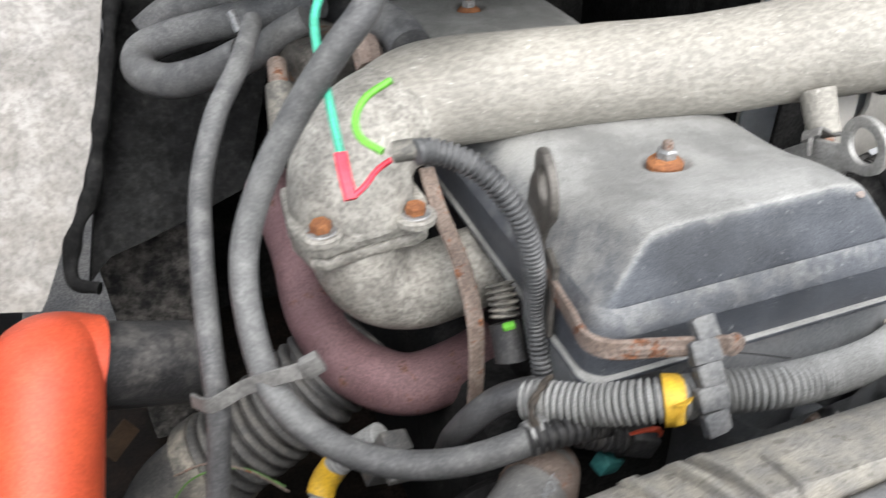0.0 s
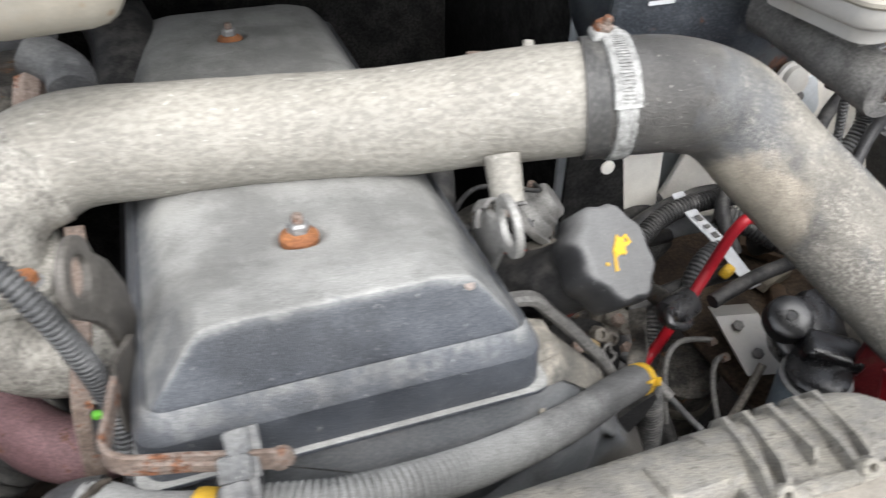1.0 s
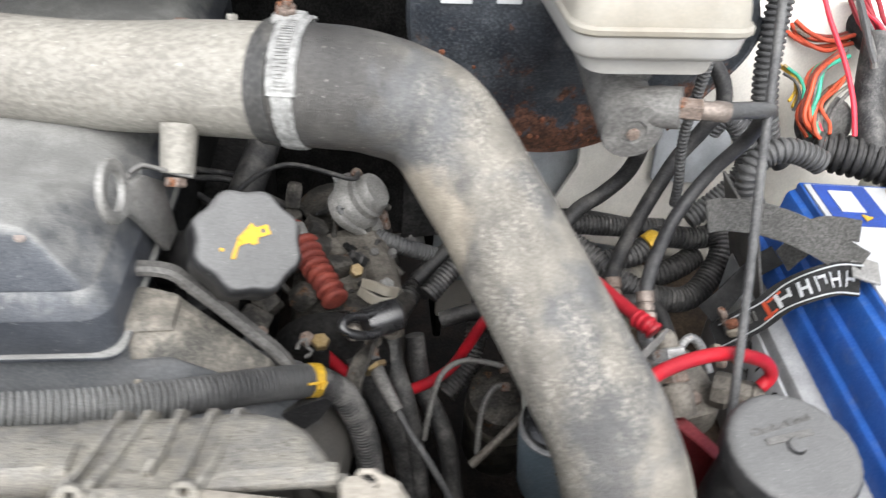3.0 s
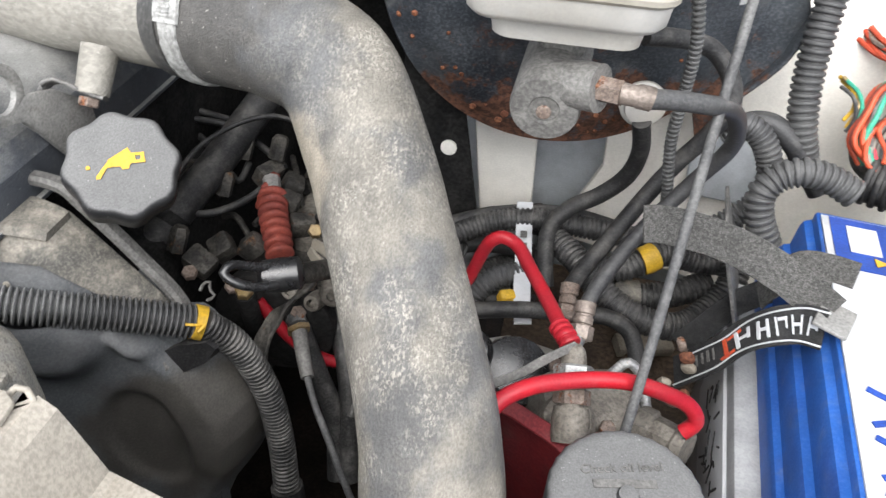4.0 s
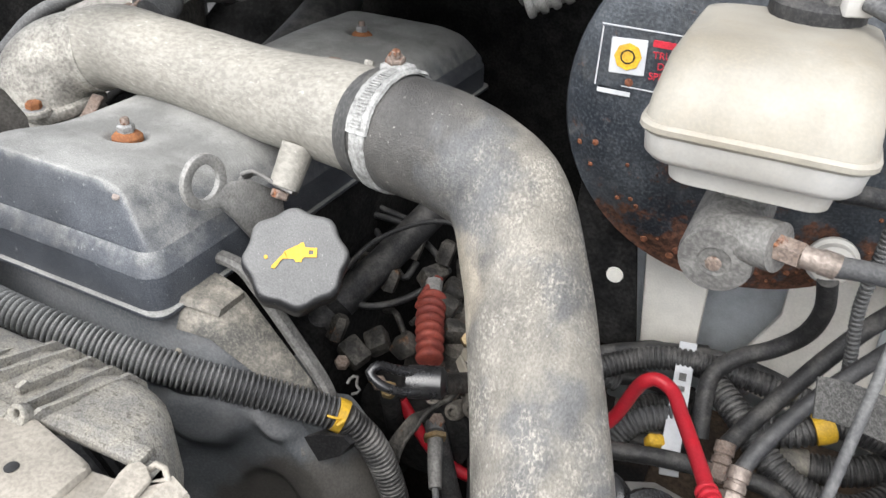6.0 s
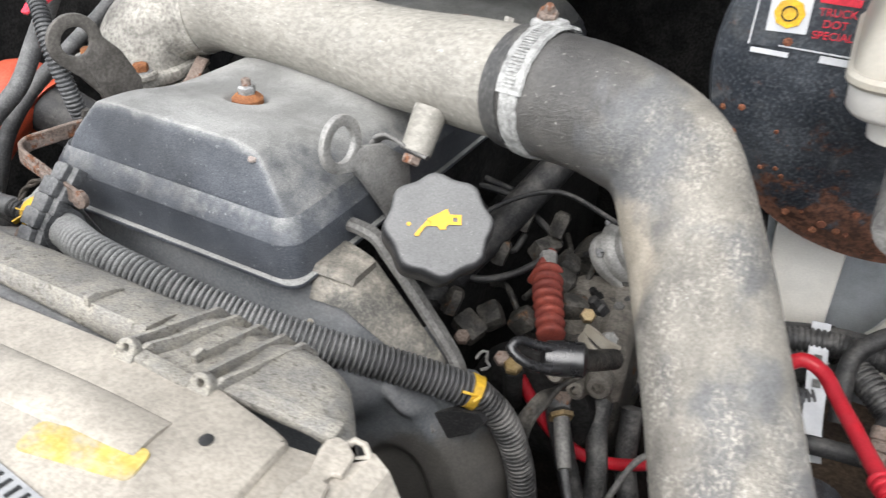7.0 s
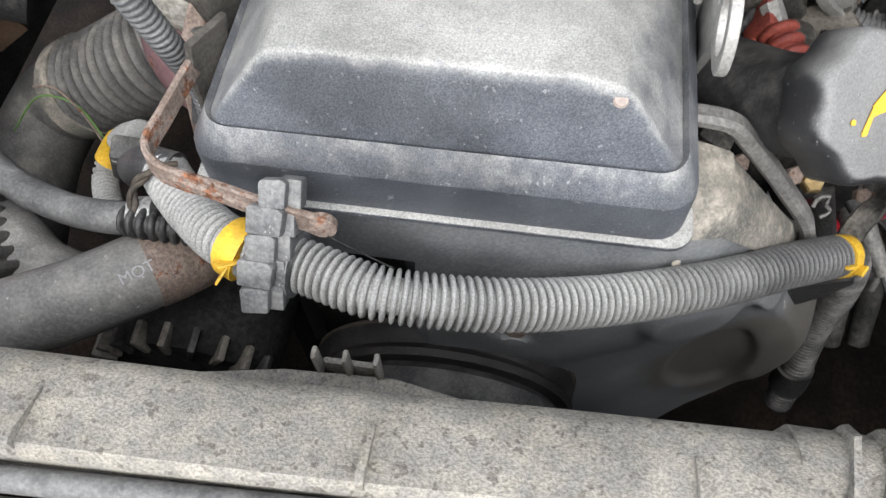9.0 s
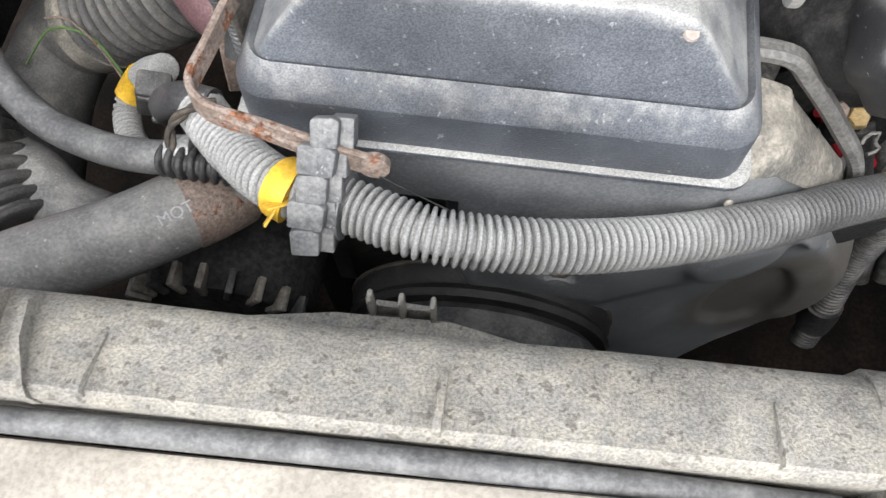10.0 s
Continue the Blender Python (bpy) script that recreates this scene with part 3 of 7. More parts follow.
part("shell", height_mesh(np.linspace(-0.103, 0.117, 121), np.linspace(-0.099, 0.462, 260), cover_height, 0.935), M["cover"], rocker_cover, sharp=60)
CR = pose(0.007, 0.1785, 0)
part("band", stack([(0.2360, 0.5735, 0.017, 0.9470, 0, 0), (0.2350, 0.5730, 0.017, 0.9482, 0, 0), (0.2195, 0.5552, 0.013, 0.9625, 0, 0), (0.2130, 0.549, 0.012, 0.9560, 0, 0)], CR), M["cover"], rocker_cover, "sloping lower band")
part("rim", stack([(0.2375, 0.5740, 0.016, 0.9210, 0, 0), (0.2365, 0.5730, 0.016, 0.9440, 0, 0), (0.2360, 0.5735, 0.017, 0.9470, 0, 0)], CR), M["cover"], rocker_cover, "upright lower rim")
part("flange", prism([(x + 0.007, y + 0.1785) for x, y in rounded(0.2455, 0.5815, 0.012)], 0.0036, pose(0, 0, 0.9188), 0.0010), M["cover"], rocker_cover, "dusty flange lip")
for y, z in ((0.0, 0.9868), (0.366, 0.9842)):
    nut = part("nut", lathe([(0.0065, 0.004), (0.0072, 0.005), (0.0072, 0.011), (0.006, 0.0125)], (0, y, z), (0, 0, 1), 6), M["steel"], rocker_cover, "rust-stained flange nut", 25)
    part("washer", lathe([(0.0125, -0.002), (0.0125, 0.002), (0.010, 0.0045), (0.0075, 0.006)], (0, y, z), (0, 0, 1), 24), M["rust_orange"], nut, "orange rusted washer")
    part("stud", lathe([(0.0038, 0.011), (0.0038, 0.0165), (0.0028, 0.018)], (0, y, z), (0, 0, 1), 12), M["rust"], nut)

part("paint_dab", lathe([(0.0034, -0.001), (0.0028, 0.0004), (0.001, 0.0006)], (0.081, -0.088, float(cover_height(np.array(0.081), np.array(-0.088))) + 0.0003), (0.1, -0.35, 1), 12), M["boot_pale"], rocker_cover, "faint pink paint dab")

# timing cover: a shell with a sloping right shoulder and round pulley housings
timing = thing("timing_cover", (0.05, -0.08, 0.55), "black plastic timing belt cover streaked with oil and dust", "engine cover")
TX = (-0.115, -0.112, -0.012, -0.006, 0.0, 0.08, 0.115, 0.132, 0.141, 0.150, 0.160, 0.170, 0.180, 0.190, 0.200, 0.208, 0.216, 0.224, 0.230)


def timing_top(x):
    return float(np.interp(x, (-0.2, 0.132, 0.150, 0.208, 0.23), (0.9165, 0.9165, 0.910, 0.846, 0.80)))


def timing_front(x):
    return float(np.interp(x, (-0.12, 0.0, 0.08, 0.115, 0.14, 0.17, 0.21, 0.23), (-0.102, -0.104, -0.103, -0.100, -0.091, -0.077, -0.058, -0.05)))


def timing_ring(x, out=0.0):
    z, y = timing_top(x), timing_front(x)
    return [(-0.046, z + out), (y + 0.013, z + out), (y + 0.005 - out * 0.7, z - 0.004 + out * 0.7), (y - out, z - 0.013), (y - 0.004 - out, z - 0.05)]


def timing_low(x):
    """Front of the lower body; it steps back beside the fan."""
    return timing_front(x) - 0.010 if x > -0.008 else -0.062


part("body", loft_x([(x, timing_ring(x) + [(timing_low(x), 0.845), (timing_low(x), 0.60), (timing_low(x) + 0.01, 0.56), (-0.046, 0.56)]) for x in TX]), M["timing"], timing)
part("shoulder_plate", loft_x([(x, timing_ring(x, 0.0025)[:4] + timing_ring(x, 0.0)[3::-1]) for x in (0.128, 0.136, 0.144, 0.150, 0.160, 0.172, 0.184, 0.196, 0.207, 0.214)]), M["shoulder"], timing, "sandy grey shoulder plate")
part("corner_pad", loft_x([(x, [(y, z + h) for y, z, h in ((-0.05, timing_top(x), 0.008), (timing_front(x) + 0.010, timing_top(x), 0.008), (timing_front(x) + 0.006, timing_top(x), 0.003), (-0.05, timing_top(x), 0.001))]) for x in (0.116, 0.13, 0.142, 0.149, 0.152)]), M["shoulder"], timing, "pale dusty flange corner")
part("rim", strip([(0.112, -0.042, 0.935), (0.146, -0.042, 0.931), (0.158, -0.042, 0.919), (0.190, -0.042, 0.881), (0.219, -0.042, 0.840), (0.227, -0.042, 0.80)], 0.012, 0.009, (0, 1, 0)), M["plate"], timing, "grey raised edge rim")
def housing_edge(z):
    return np.interp(z, (0.55, 0.61, 0.64, 0.677, 0.717, 0.744, 0.767, 0.788, 0.801, 0.82, 0.84, 0.87), (0.205, 0.228, 0.248, 0.263, 0.270, 0.268, 0.259, 0.246, 0.236, 0.222, 0.205, 0.18))


def swell(x, z, cx, cz, rx, rz, soft=0.14, turn=0.0):
    """One inside a rounded patch, falling softly to nothing outside it."""
    a, b = x - cx, z - cz
    a, b = a * math.cos(turn) + b * math.sin(turn), b * math.cos(turn) - a * math.sin(turn)
    return 1 / (1 + np.exp((np.hypot(a / rx, b / rz) - 0.85) / soft))


def housing_front(x, z):
    """The moulded lower face of the timing cover: a shelf above, lobes, a shallow pan and a round swell."""
    y = np.interp(x, (-0.12, 0.0, 0.08, 0.13, 0.18, 0.23, 0.30), (-0.131, -0.133, -0.129, -0.110, -0.090, -0.076, -0.066))
    shelf = np.interp(x, (-0.12, 0.08, 0.13, 0.165, 0.185, 0.205), (0.80, 0.80, 0.797, 0.808, 0.826, 0.87))
    y = y - 0.004 / (1 + np.exp(-(z - shelf) / 0.0045))
    y = y - 0.010 * swell(x, z, 0.152, 0.838, 0.030, 0.034, 0.09, 0.5)
    y = y - 0.011 * swell(x, z, 0.206, 0.840, 0.020, 0.026, 0.10, 0.3)
    y = y + 0.006 * swell(x, z, 0.194, 0.722, 0.034, 0.066, 0.035, 0.15)
    y = y - 0.006 * swell(x, z, 0.238, 0.725, 0.030, 0.062, 0.12, 0.1)
    y = y + 0.015 * swell(x, z, 0.0525, 0.846, 0.0135, 0.0125, 0.07)
    edge = np.minimum(housing_edge(z) - x, x + 0.016)
    return y + 0.050 * np.clip(1 - edge / 0.024, 0, 1.2) ** 2.2


hu, gz = np.meshgrid(np.linspace(0, 1, 130), np.linspace(0.55, 0.862, 100), indexing="ij")
gx = -0.018 + hu * (housing_edge(gz) + 0.020)
gy = housing_front(gx, gz)
part("lower_housing", ([(gx[i, j], gy[i, j], gz[i, j]) for i in range(130) for j in range(100)],
                       [(i * 100 + j, (i + 1) * 100 + j, (i + 1) * 100 + j + 1, i * 100 + j + 1) for i in range(129) for j in range(99)]), M["timing"], timing)
bolt_head(timing, (0.053, -0.1265, 0.844), (0, -1, 0.1), 0.0072, M["rust"])
part("side_lug", slab([(0.203, -0.070, 0.796), (0.205, -0.070, 0.805), (0.212, -0.070, 0.812), (0.228, -0.070, 0.823), (0.248, -0.066, 0.827), (0.253, -0.064, 0.819), (0.244, -0.066, 0.804), (0.230, -0.070, 0.796), (0.216, -0.071, 0.789), (0.207, -0.071, 0.789)], (0.003, 0.014, -0.002)), M["black"], timing, "black clip lug")
bolt_head(timing, (0.2125, -0.0715, 0.8005), (0.15, -1, 0.35), 0.0062, M["plate"])
part("moulding_mark", lathe([(0.0026, 0), (0.0023, 0.0010), (0.0008, 0.0014)], (0.130, -0.1005, 0.886), (0.3, -1, 0.2), 12), M["tank"], timing, "pale paint dab")

# block and head, mostly in the dark; that shade is put into their colour
block = thing("engine_block", (0.0, 0.25, 0.45), "near-black engine block and cylinder head under the covers, shade in the colour", "engine")
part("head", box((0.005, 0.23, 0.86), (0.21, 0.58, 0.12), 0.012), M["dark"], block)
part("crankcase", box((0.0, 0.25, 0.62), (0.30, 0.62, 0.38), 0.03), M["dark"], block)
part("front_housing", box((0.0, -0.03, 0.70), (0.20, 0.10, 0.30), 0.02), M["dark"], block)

# ---- oil filler ----
CAP, CAPAX = Vector((0.204, -0.052, 0.964)), Vector((0.42, -0.56, 0.71)).normalized()
filler = thing("oil_filler", (0.16, -0.01, 0.86), "black oil filler neck with a scalloped grey cap", "oil filler")
cap_part = part("cap", lathe([(0.033, -0.030), (0.0355, -0.027), (0.0362, -0.010), (0.0358, -0.004), (0.0335, -0.0005), (0.031, 0.0)], CAP, CAPAX, 80, 8, 0.045), M["cap"], filler, "scalloped matt grey plastic cap", 50)
CAPM = facing(CAP + CAPAX * 0.0008, CAPAX, (-0.55, 0.25, 0.8), -22)
def mark(name, pts):
    return part(name, prism([((x - 140) * 0.000215, (232 - y) * 0.000215) for x, y in pts], 0.0006, CAPM, 0), M["yellow"], cap_part, "yellow painted oil can symbol")


mark("oil_can_mark", [(100, 214), (162, 180), (172, 205), (172, 226), (160, 236), (112, 236)])
mark("spout_mark", [(106, 212), (112, 236), (96, 238), (74, 270), (62, 268), (64, 260), (88, 232)])
mark("foot_mark", [(134, 236), (160, 236), (158, 246), (138, 246)])
part("handle_mark", prism([((x - 140) * 0.000215, (232 - y) * 0.000215) for x, y in ((170, 198), (206, 198), (206, 230), (170, 230))], 0.0006, CAPM, 0, (0.0101, 0.0039, 0.0022)), M["yellow"], cap_part)
part("drop_mark", prism(circle(-0.0205, 0.0, 0.0014, 10), 0.0006, CAPM, 0), M["yellow"], cap_part)
part("neck", tube([CAP - CAPAX * 0.028, CAP - CAPAX * 0.06, (0.150, 0.03, 0.885), (0.11, 0.06, 0.86)], lambda u: 0.027 - 0.004 * u, 24), M["black"], filler, "black plastic neck")

# ---- boost pipe ----
pipe = thing("boost_pipe", (0.05, 0.09, 0.96), "weathered cast aluminium boost pipe across the rocker cover", "air pipe")
AX = [(-0.165, 0.112, 1.000), (-0.135, 0.118, 1.010), (-0.068, 0.108, 1.014), (0.01, 0.098, 1.014), (0.09, 0.080, 1.016), (0.16, 0.062, 1.024), (0.208, 0.046, 1.030), (0.236, 0.036, 1.034)]
part("tube", tube(AX, lambda u: 0.0395 + 0.0012 * np.cos(u * 7), 40, wobble=0.012), M["alu"], pipe)
part("elbow", tube([(-0.150, 0.114, 1.004), (-0.175, 0.107, 0.998), (-0.196, 0.092, 0.984), (-0.203, 0.080, 0.962), (-0.203, 0.078, 0.950)], lambda u: 0.040 + 0.006 * u, 36, wobble=0.02), M["cast"], pipe)
FL = [(0.05, 0.03), (0.012, 0.045), (-0.045, 0.03), (-0.052, -0.02), (-0.046, -0.046), (-0.034, -0.054), (-0.022, -0.050), (0.022, -0.046), (0.032, -0.048), (0.044, -0.042), (0.05, -0.02)]
part("flange", prism(FL, 0.012, pose(-0.202, 0.084, 0.955, 2, 2, 4), 0.003), M["cast"], pipe)
for p in ((-0.233, 0.039, 0.9645), (-0.167, 0.041, 0.9615)):
    part("bolt_boss", lathe([(0.0145, -0.004), (0.0145, 0.0), (0.013, 0.0015)], p, (0, 0, 1), 24), M["cast"], pipe)
    bolt_head(pipe, (p[0], p[1], p[2] + 0.002), (0, 0, 1), 0.0075, None, 0.0105)
part("support_stub", lathe([(0.0130, 0.0), (0.0122, 0.02), (0.0118, 0.034)], (0.150, 0.030, 1.004), (-0.05, -0.55, -0.80), 20), M["alu"], pipe, "short cast stub below the pipe")
bolt_head(pipe, (0.147, 0.009, 0.974), (-0.05, -0.55, -0.8), 0.0075, M["rust"])
bolt_head(pipe, (0.150, 0.084, 1.052), (0.1, 0.3, 1), 0.007, M["rust"], name="top_bolt")
bolt_head(pipe, (0.186, 0.074, 1.060), (0.1, 0.3, 1), 0.004, M["cast"], name="top_screw")

lower = thing("inlet_elbow", (-0.18, 0.07, 0.86), "spotted grey cast aluminium inlet elbow below the flange", "air pipe")
part("flange", prism([(x * 0.97, y * 0.97) for x, y in FL], 0.010, pose(-0.202, 0.084, 0.943, 2, 2, 4), 0.003), M["cast"], lower)
part("bend", tube([(-0.203, 0.075, 0.942), (-0.203, 0.072, 0.920), (-0.192, 0.068, 0.896), (-0.165, 0.066, 0.882), (-0.125, 0.068, 0.882), (-0.09, 0.072, 0.885)], lambda u: 0.036 - 0.004 * u, 32, wobble=0.02), M["cast"], lower)
exhaust = thing("exhaust_elbow", (-0.2, 0.08, 0.78), "purple-brown heat-stained iron exhaust elbow", "exhaust pipe")
part("pipe", tube([(-0.241, 0.286, 0.867), (-0.233, 0.197, 0.855), (-0.233, 0.129, 0.823), (-0.216, 0.077, 0.805), (-0.179, 0.050, 0.796), (-0.137, 0.053, 0.795), (-0.077, 0.071, 0.796)], 0.0255, 28, wobble=0.02), M["purple"], exhaust)
part("flange", lathe([(0.036, 0), (0.036, 0.012), (0.033, 0.014)], (-0.098, 0.078, 0.806), (1, 0.2, 0.1), 28), M["purple"], exhaust)

# rubber elbow and hose clamp
elbow = thing("intercooler_hose", (0.36, -0.08, 0.75), "black rubber intercooler hose caked with pale road dust", "air hose")
HP = catmull([(0.2150, 0.0434, 1.0308), (0.245, 0.0325, 1.0335), (0.284, 0.027, 1.031), (0.325, 0.020, 1.016), (0.357, -0.014, 0.981), (0.387, -0.064, 0.945), (0.413, -0.112, 0.912), (0.432, -0.152, 0.887), (0.442, -0.184, 0.856), (0.445, -0.204, 0.813), (0.440, -0.216, 0.76), (0.430, -0.222, 0.69)], 0.004)
part("hose", tube(HP, lambda u: 0.0410 + 0.0015 * max(0.0, 1 - u * 6), 48, wobble=0.014), M["elbow"], elbow)
part("end_lip", tube(HP[:5], 0.0436, 48, 0.002), M["elbow_dark"], elbow, "black rolled rubber lip")
clamp = thing("hose_clamp", (0.228, 0.038, 0.98), "white corroded hose clamp with a rusty tightening bolt", "hose clamp")
CC, CA = Vector((0.2345, 0.0364, 1.0326)), Vector((0.97, -0.22, 0.06)).normalized()
CB = basis(CA)


def clamp_band(a0, a1, half, r, n=40):
    """A stretch of worn clamp band round the hose between two angles."""
    rings = []
    for a in np.linspace(a0, a1, n):
        out = CB @ Vector((math.cos(a), math.sin(a), 0))
        w = half + 0.0007 * noise.noise(out * 9)
        rr = r + 0.0006 * noise.noise(out * 16)
        rings.append([CC + out * q + CA * d for q, d in ((rr - 0.002, -w), (rr, -w + 0.0008), (rr + 0.0004, 0), (rr, w - 0.0008), (rr - 0.002, w))])
    return skin(rings)


def hose_angle(p):
    q = CB.transposed() @ (Vector(p) - CC)
    return math.atan2(q.y, q.x)


AT, AF = hose_angle((0.228, 0.040, 1.08)), hose_angle((0.228, -0.010, 1.045))
TURN = 1 if (AF - AT + math.pi) % (2 * math.pi) > math.pi else -1
part("band", clamp_band(AT, AT + TURN * 6.2, 0.0072, 0.0446, 90), M["corroded"], clamp, "white corroded zinc band")
part("overlap", clamp_band(AT - TURN * 0.5, AT + TURN * 1.35, 0.0100, 0.0460), M["corroded"], clamp, "ribbed wider band end")
part("thread_ribs", joined(*[box(CC + CB @ Vector((0.0466 * math.cos(a), 0.0466 * math.sin(a), 0)), (0.0085, 0.0013, 0.0012), 0.0003, tuple(math.degrees(q) for q in facing((0, 0, 0), CB @ Vector((math.cos(a), math.sin(a), 0)), CB @ Vector((-math.sin(a), math.cos(a), 0))).to_euler())) for a in AT + TURN * np.linspace(0.05, 1.25, 24)]), M["corroded"], clamp, "pressed thread ribs")
bolt_head(clamp, (0.226, 0.045, 1.079), (0.25, -0.35, 1), 0.0072, M["rust"], stud=0.010)
part("worm_housing", box((0.229, 0.044, 1.0765), (0.022, 0.018, 0.008), 0.003, (0, 0, -15)), M["corroded"], clamp, "corroded worm housing")

# lifting eyes and brackets
lift = thing("lifting_eye", (0.14, -0.03, 0.93), "grey steel lifting eye with a round hole", "bracket", "lifting eyes")
LM = facing((0.123, -0.047, 0.999), (1.0, -0.06, 0.08), (0, 0, 1))
part("eye", prism(circle(0, 0, 0.0207, 32), 0.0050, LM, 0.001, (0, 0, 0.0128)), M["dome"], lift, "worn grey eye")
part("tail", prism([(-0.006, -0.019), (0.010, -0.024), (0.022, -0.040), (0.05, -0.085), (0.075, -0.085), (0.075, -0.04), (0.045, -0.016), (0.018, -0.008), (0.006, -0.014)], 0.0052, LM, 0.001), M["dome"], lift, "stained steel tail")
hook = thing("pipe_hook", (0.13, 0.0, 0.96), "small bent grey steel tab bolted under the pipe stub", "bracket")
part("tab", strip([(0.158, 0.011, 0.9735), (0.146, 0.009, 0.9775), (0.134, 0.006, 0.984), (0.126, 0.002, 0.987), (0.121, -0.003, 0.984)], 0.015, 0.003, (-0.17, 0.82, -0.55)), M["plate"], hook)
part("tip", tube([(0.122, -0.002, 0.985), (0.119, -0.005, 0.981), (0.118, -0.008, 0.974)], 0.0022, 10), M["plate"], hook)
lift_left = thing("lifting_eye", (-0.11, -0.05, 0.94), "dusty grey lifting eye bent beside the rocker cover", "bracket", "lifting eyes")
LM = facing((-0.119, -0.055, 1.026), (0.93, -0.22, 0.05), (0, 0, 1))
part("plate", prism(circle(0, 0, 0.0215, 26, radians(0), radians(235)) + [(-0.002, -0.028), (0.010, -0.045), (0.018, -0.080), (0.044, -0.080), (0.046, -0.040), (0.034, -0.014)], 0.005, LM, 0.001, (0, 0, 0.0115)), M["old_steel"], lift_left)
part("foot", strip([(-0.110, -0.052, 0.972), (-0.113, -0.055, 0.950), (-0.113, -0.055, 0.925)], 0.03, 0.004, (0.3, 0.9, 0)), M["old_steel"], lift_left)

solid("hair_wire", tube([(-0.041, -0.138, 0.946), (-0.025, -0.143, 0.943), (-0.006, -0.148, 0.938)], 0.0004, 6), M["dark"], "hair-thin dark wire strand at the bracket end", "wire")
bracket = thing("harness_bracket", (-0.1, -0.11, 0.93), "rusty bent steel harness bracket round the cover corner", "bracket")
part("long_arm", strip([(-0.112, -0.035, 0.955), (-0.115, -0.060, 0.960), (-0.119, -0.095, 0.962), (-0.121, -0.116, 0.962), (-0.113, -0.125, 0.961), (-0.085, -0.130, 0.957), (-0.052, -0.136, 0.953), (-0.040, -0.137, 0.950)], 0.0125, 0.0035, (0, 0.15, 1)), M["rust"], bracket)
part("end_tab", lathe([(0.0068, -0.0018), (0.0068, 0.0018), (0.0060, 0.0022)], (-0.039, -0.1368, 0.950), (0.05, -1, 0.15), 20), M["rust"], bracket)
part("rib", strip([(-0.105, -0.128, 0.9600), (-0.080, -0.133, 0.956), (-0.055, -0.138, 0.952)], 0.006, 0.004, (0, 0.15, 1)), M["rust"], bracket)

clip = thing("harness_clip", (-0.063, -0.148, 0.92), "grey moulded plastic clip holding the corrugated conduit", "clip")
SPINE = [Vector(p) for p in [(-0.059, -0.132, 0.964), (-0.062, -0.140, 0.955), (-0.064, -0.149, 0.946), (-0.066, -0.157, 0.937), (-0.067, -0.165, 0.926)]]
for k, (p, w, tilt) in enumerate(zip(SPINE, (0.0115, 0.0160, 0.0130, 0.0160, 0.0125), (1.05, 0.95, 0.88, 0.8, 0.7))):
    CM = facing(p, (-0.10 if k % 2 else 0.02, -1, tilt), (0.0, 0.0, 1))
    part("wing" if k % 2 else "web", prism([(-w / 2, -0.0068), (w / 2, -0.0060), (w / 2 + 0.0006, 0.0052), (w / 2 - 0.002, 0.0070), (-w / 2 + 0.0015, 0.0064), (-w / 2 - 0.0004, 0.0050)], 0.0085 if k % 2 else 0.0070, CM, 0.0011), M["clip"], clip)
    part("back_rib", prism([(-0.004, -0.0066), (0.0062, -0.0066), (0.0062 - 0.0012 * (k % 2), 0.0066), (-0.004, 0.0066)], 0.0100, CM @ Matrix.Translation((w / 2 - 0.0015 + 0.0012 * (1 - k % 2), 0, -0.0065)), 0.0010), M["clip"], clip)
part("collar", tube([(-0.066, -0.1435, 0.9255), (-0.060, -0.1445, 0.925), (-0.052, -0.1455, 0.925)], 0.0160, 24), M["clip"], clip)

# ---- harness and hoses in front ----
harness = thing("main_conduit", (0.05, -0.13, 0.80), "grey corrugated cable conduit looping across the timing cover", "cable conduit")
part("conduit", tube([(-0.142, -0.090, 0.900), (-0.132, -0.101, 0.905), (-0.114, -0.118, 0.912), (-0.084, -0.140, 0.926), (-0.050, -0.146, 0.925), (-0.014, -0.155, 0.926), (0.037, -0.150, 0.916), (0.090, -0.132, 0.896), (0.150, -0.105, 0.874), (0.204, -0.074, 0.851), (0.240, -0.054, 0.834)], 0.0109, 22, corr=(0.0041, 0.0044)), M["conduit"], harness)
part("taped_tail", tube([(-0.135, -0.089, 0.904), (-0.143, -0.087, 0.903), (-0.156, -0.082, 0.897), (-0.170, -0.077, 0.883), (-0.180, -0.068, 0.860), (-0.182, -0.053, 0.826)], 0.0092, 18, wobble=0.04), M["hose_black"], harness, "tape-wrapped loom tail bending down")
part("drop_conduit", tube([(0.241, -0.054, 0.834)] + [(0.258, -0.044, 0.808), (0.275, -0.037, 0.755), (0.283, -0.037, 0.693), (0.290, -0.051, 0.632), (0.293, -0.061, 0.585)], 0.0108, 20, corr=(0.0042, 0.002)), M["conduit_black"], harness, "black corrugated branch hanging down")
part("yellow_tape", tube([(0.2350, -0.0575, 0.8375), (0.2385, -0.0556, 0.8355), (0.2420, -0.0542, 0.8338)], 0.0134, 20, 0.001, wobble=0.10), M["yellow"], harness, "yellow tape wrap")
part("tape_flap", box((0.2395, -0.066, 0.843), (0.010, 0.002, 0.007), 0.0005, (50, 20, 30)), M["yellow"], harness)
part("tape_flap", box((0.246, -0.066, 0.840), (0.007, 0.002, 0.010), 0.0005, (40, -20, 60)), M["yellow"], harness)
part("yellow_wrap", tube([(-0.083, -0.1405, 0.926), (-0.080, -0.142, 0.9265), (-0.077, -0.143, 0.926)], 0.0150, 20, 0.002, wobble=0.16), M["yellow"], harness, "torn yellow tape")
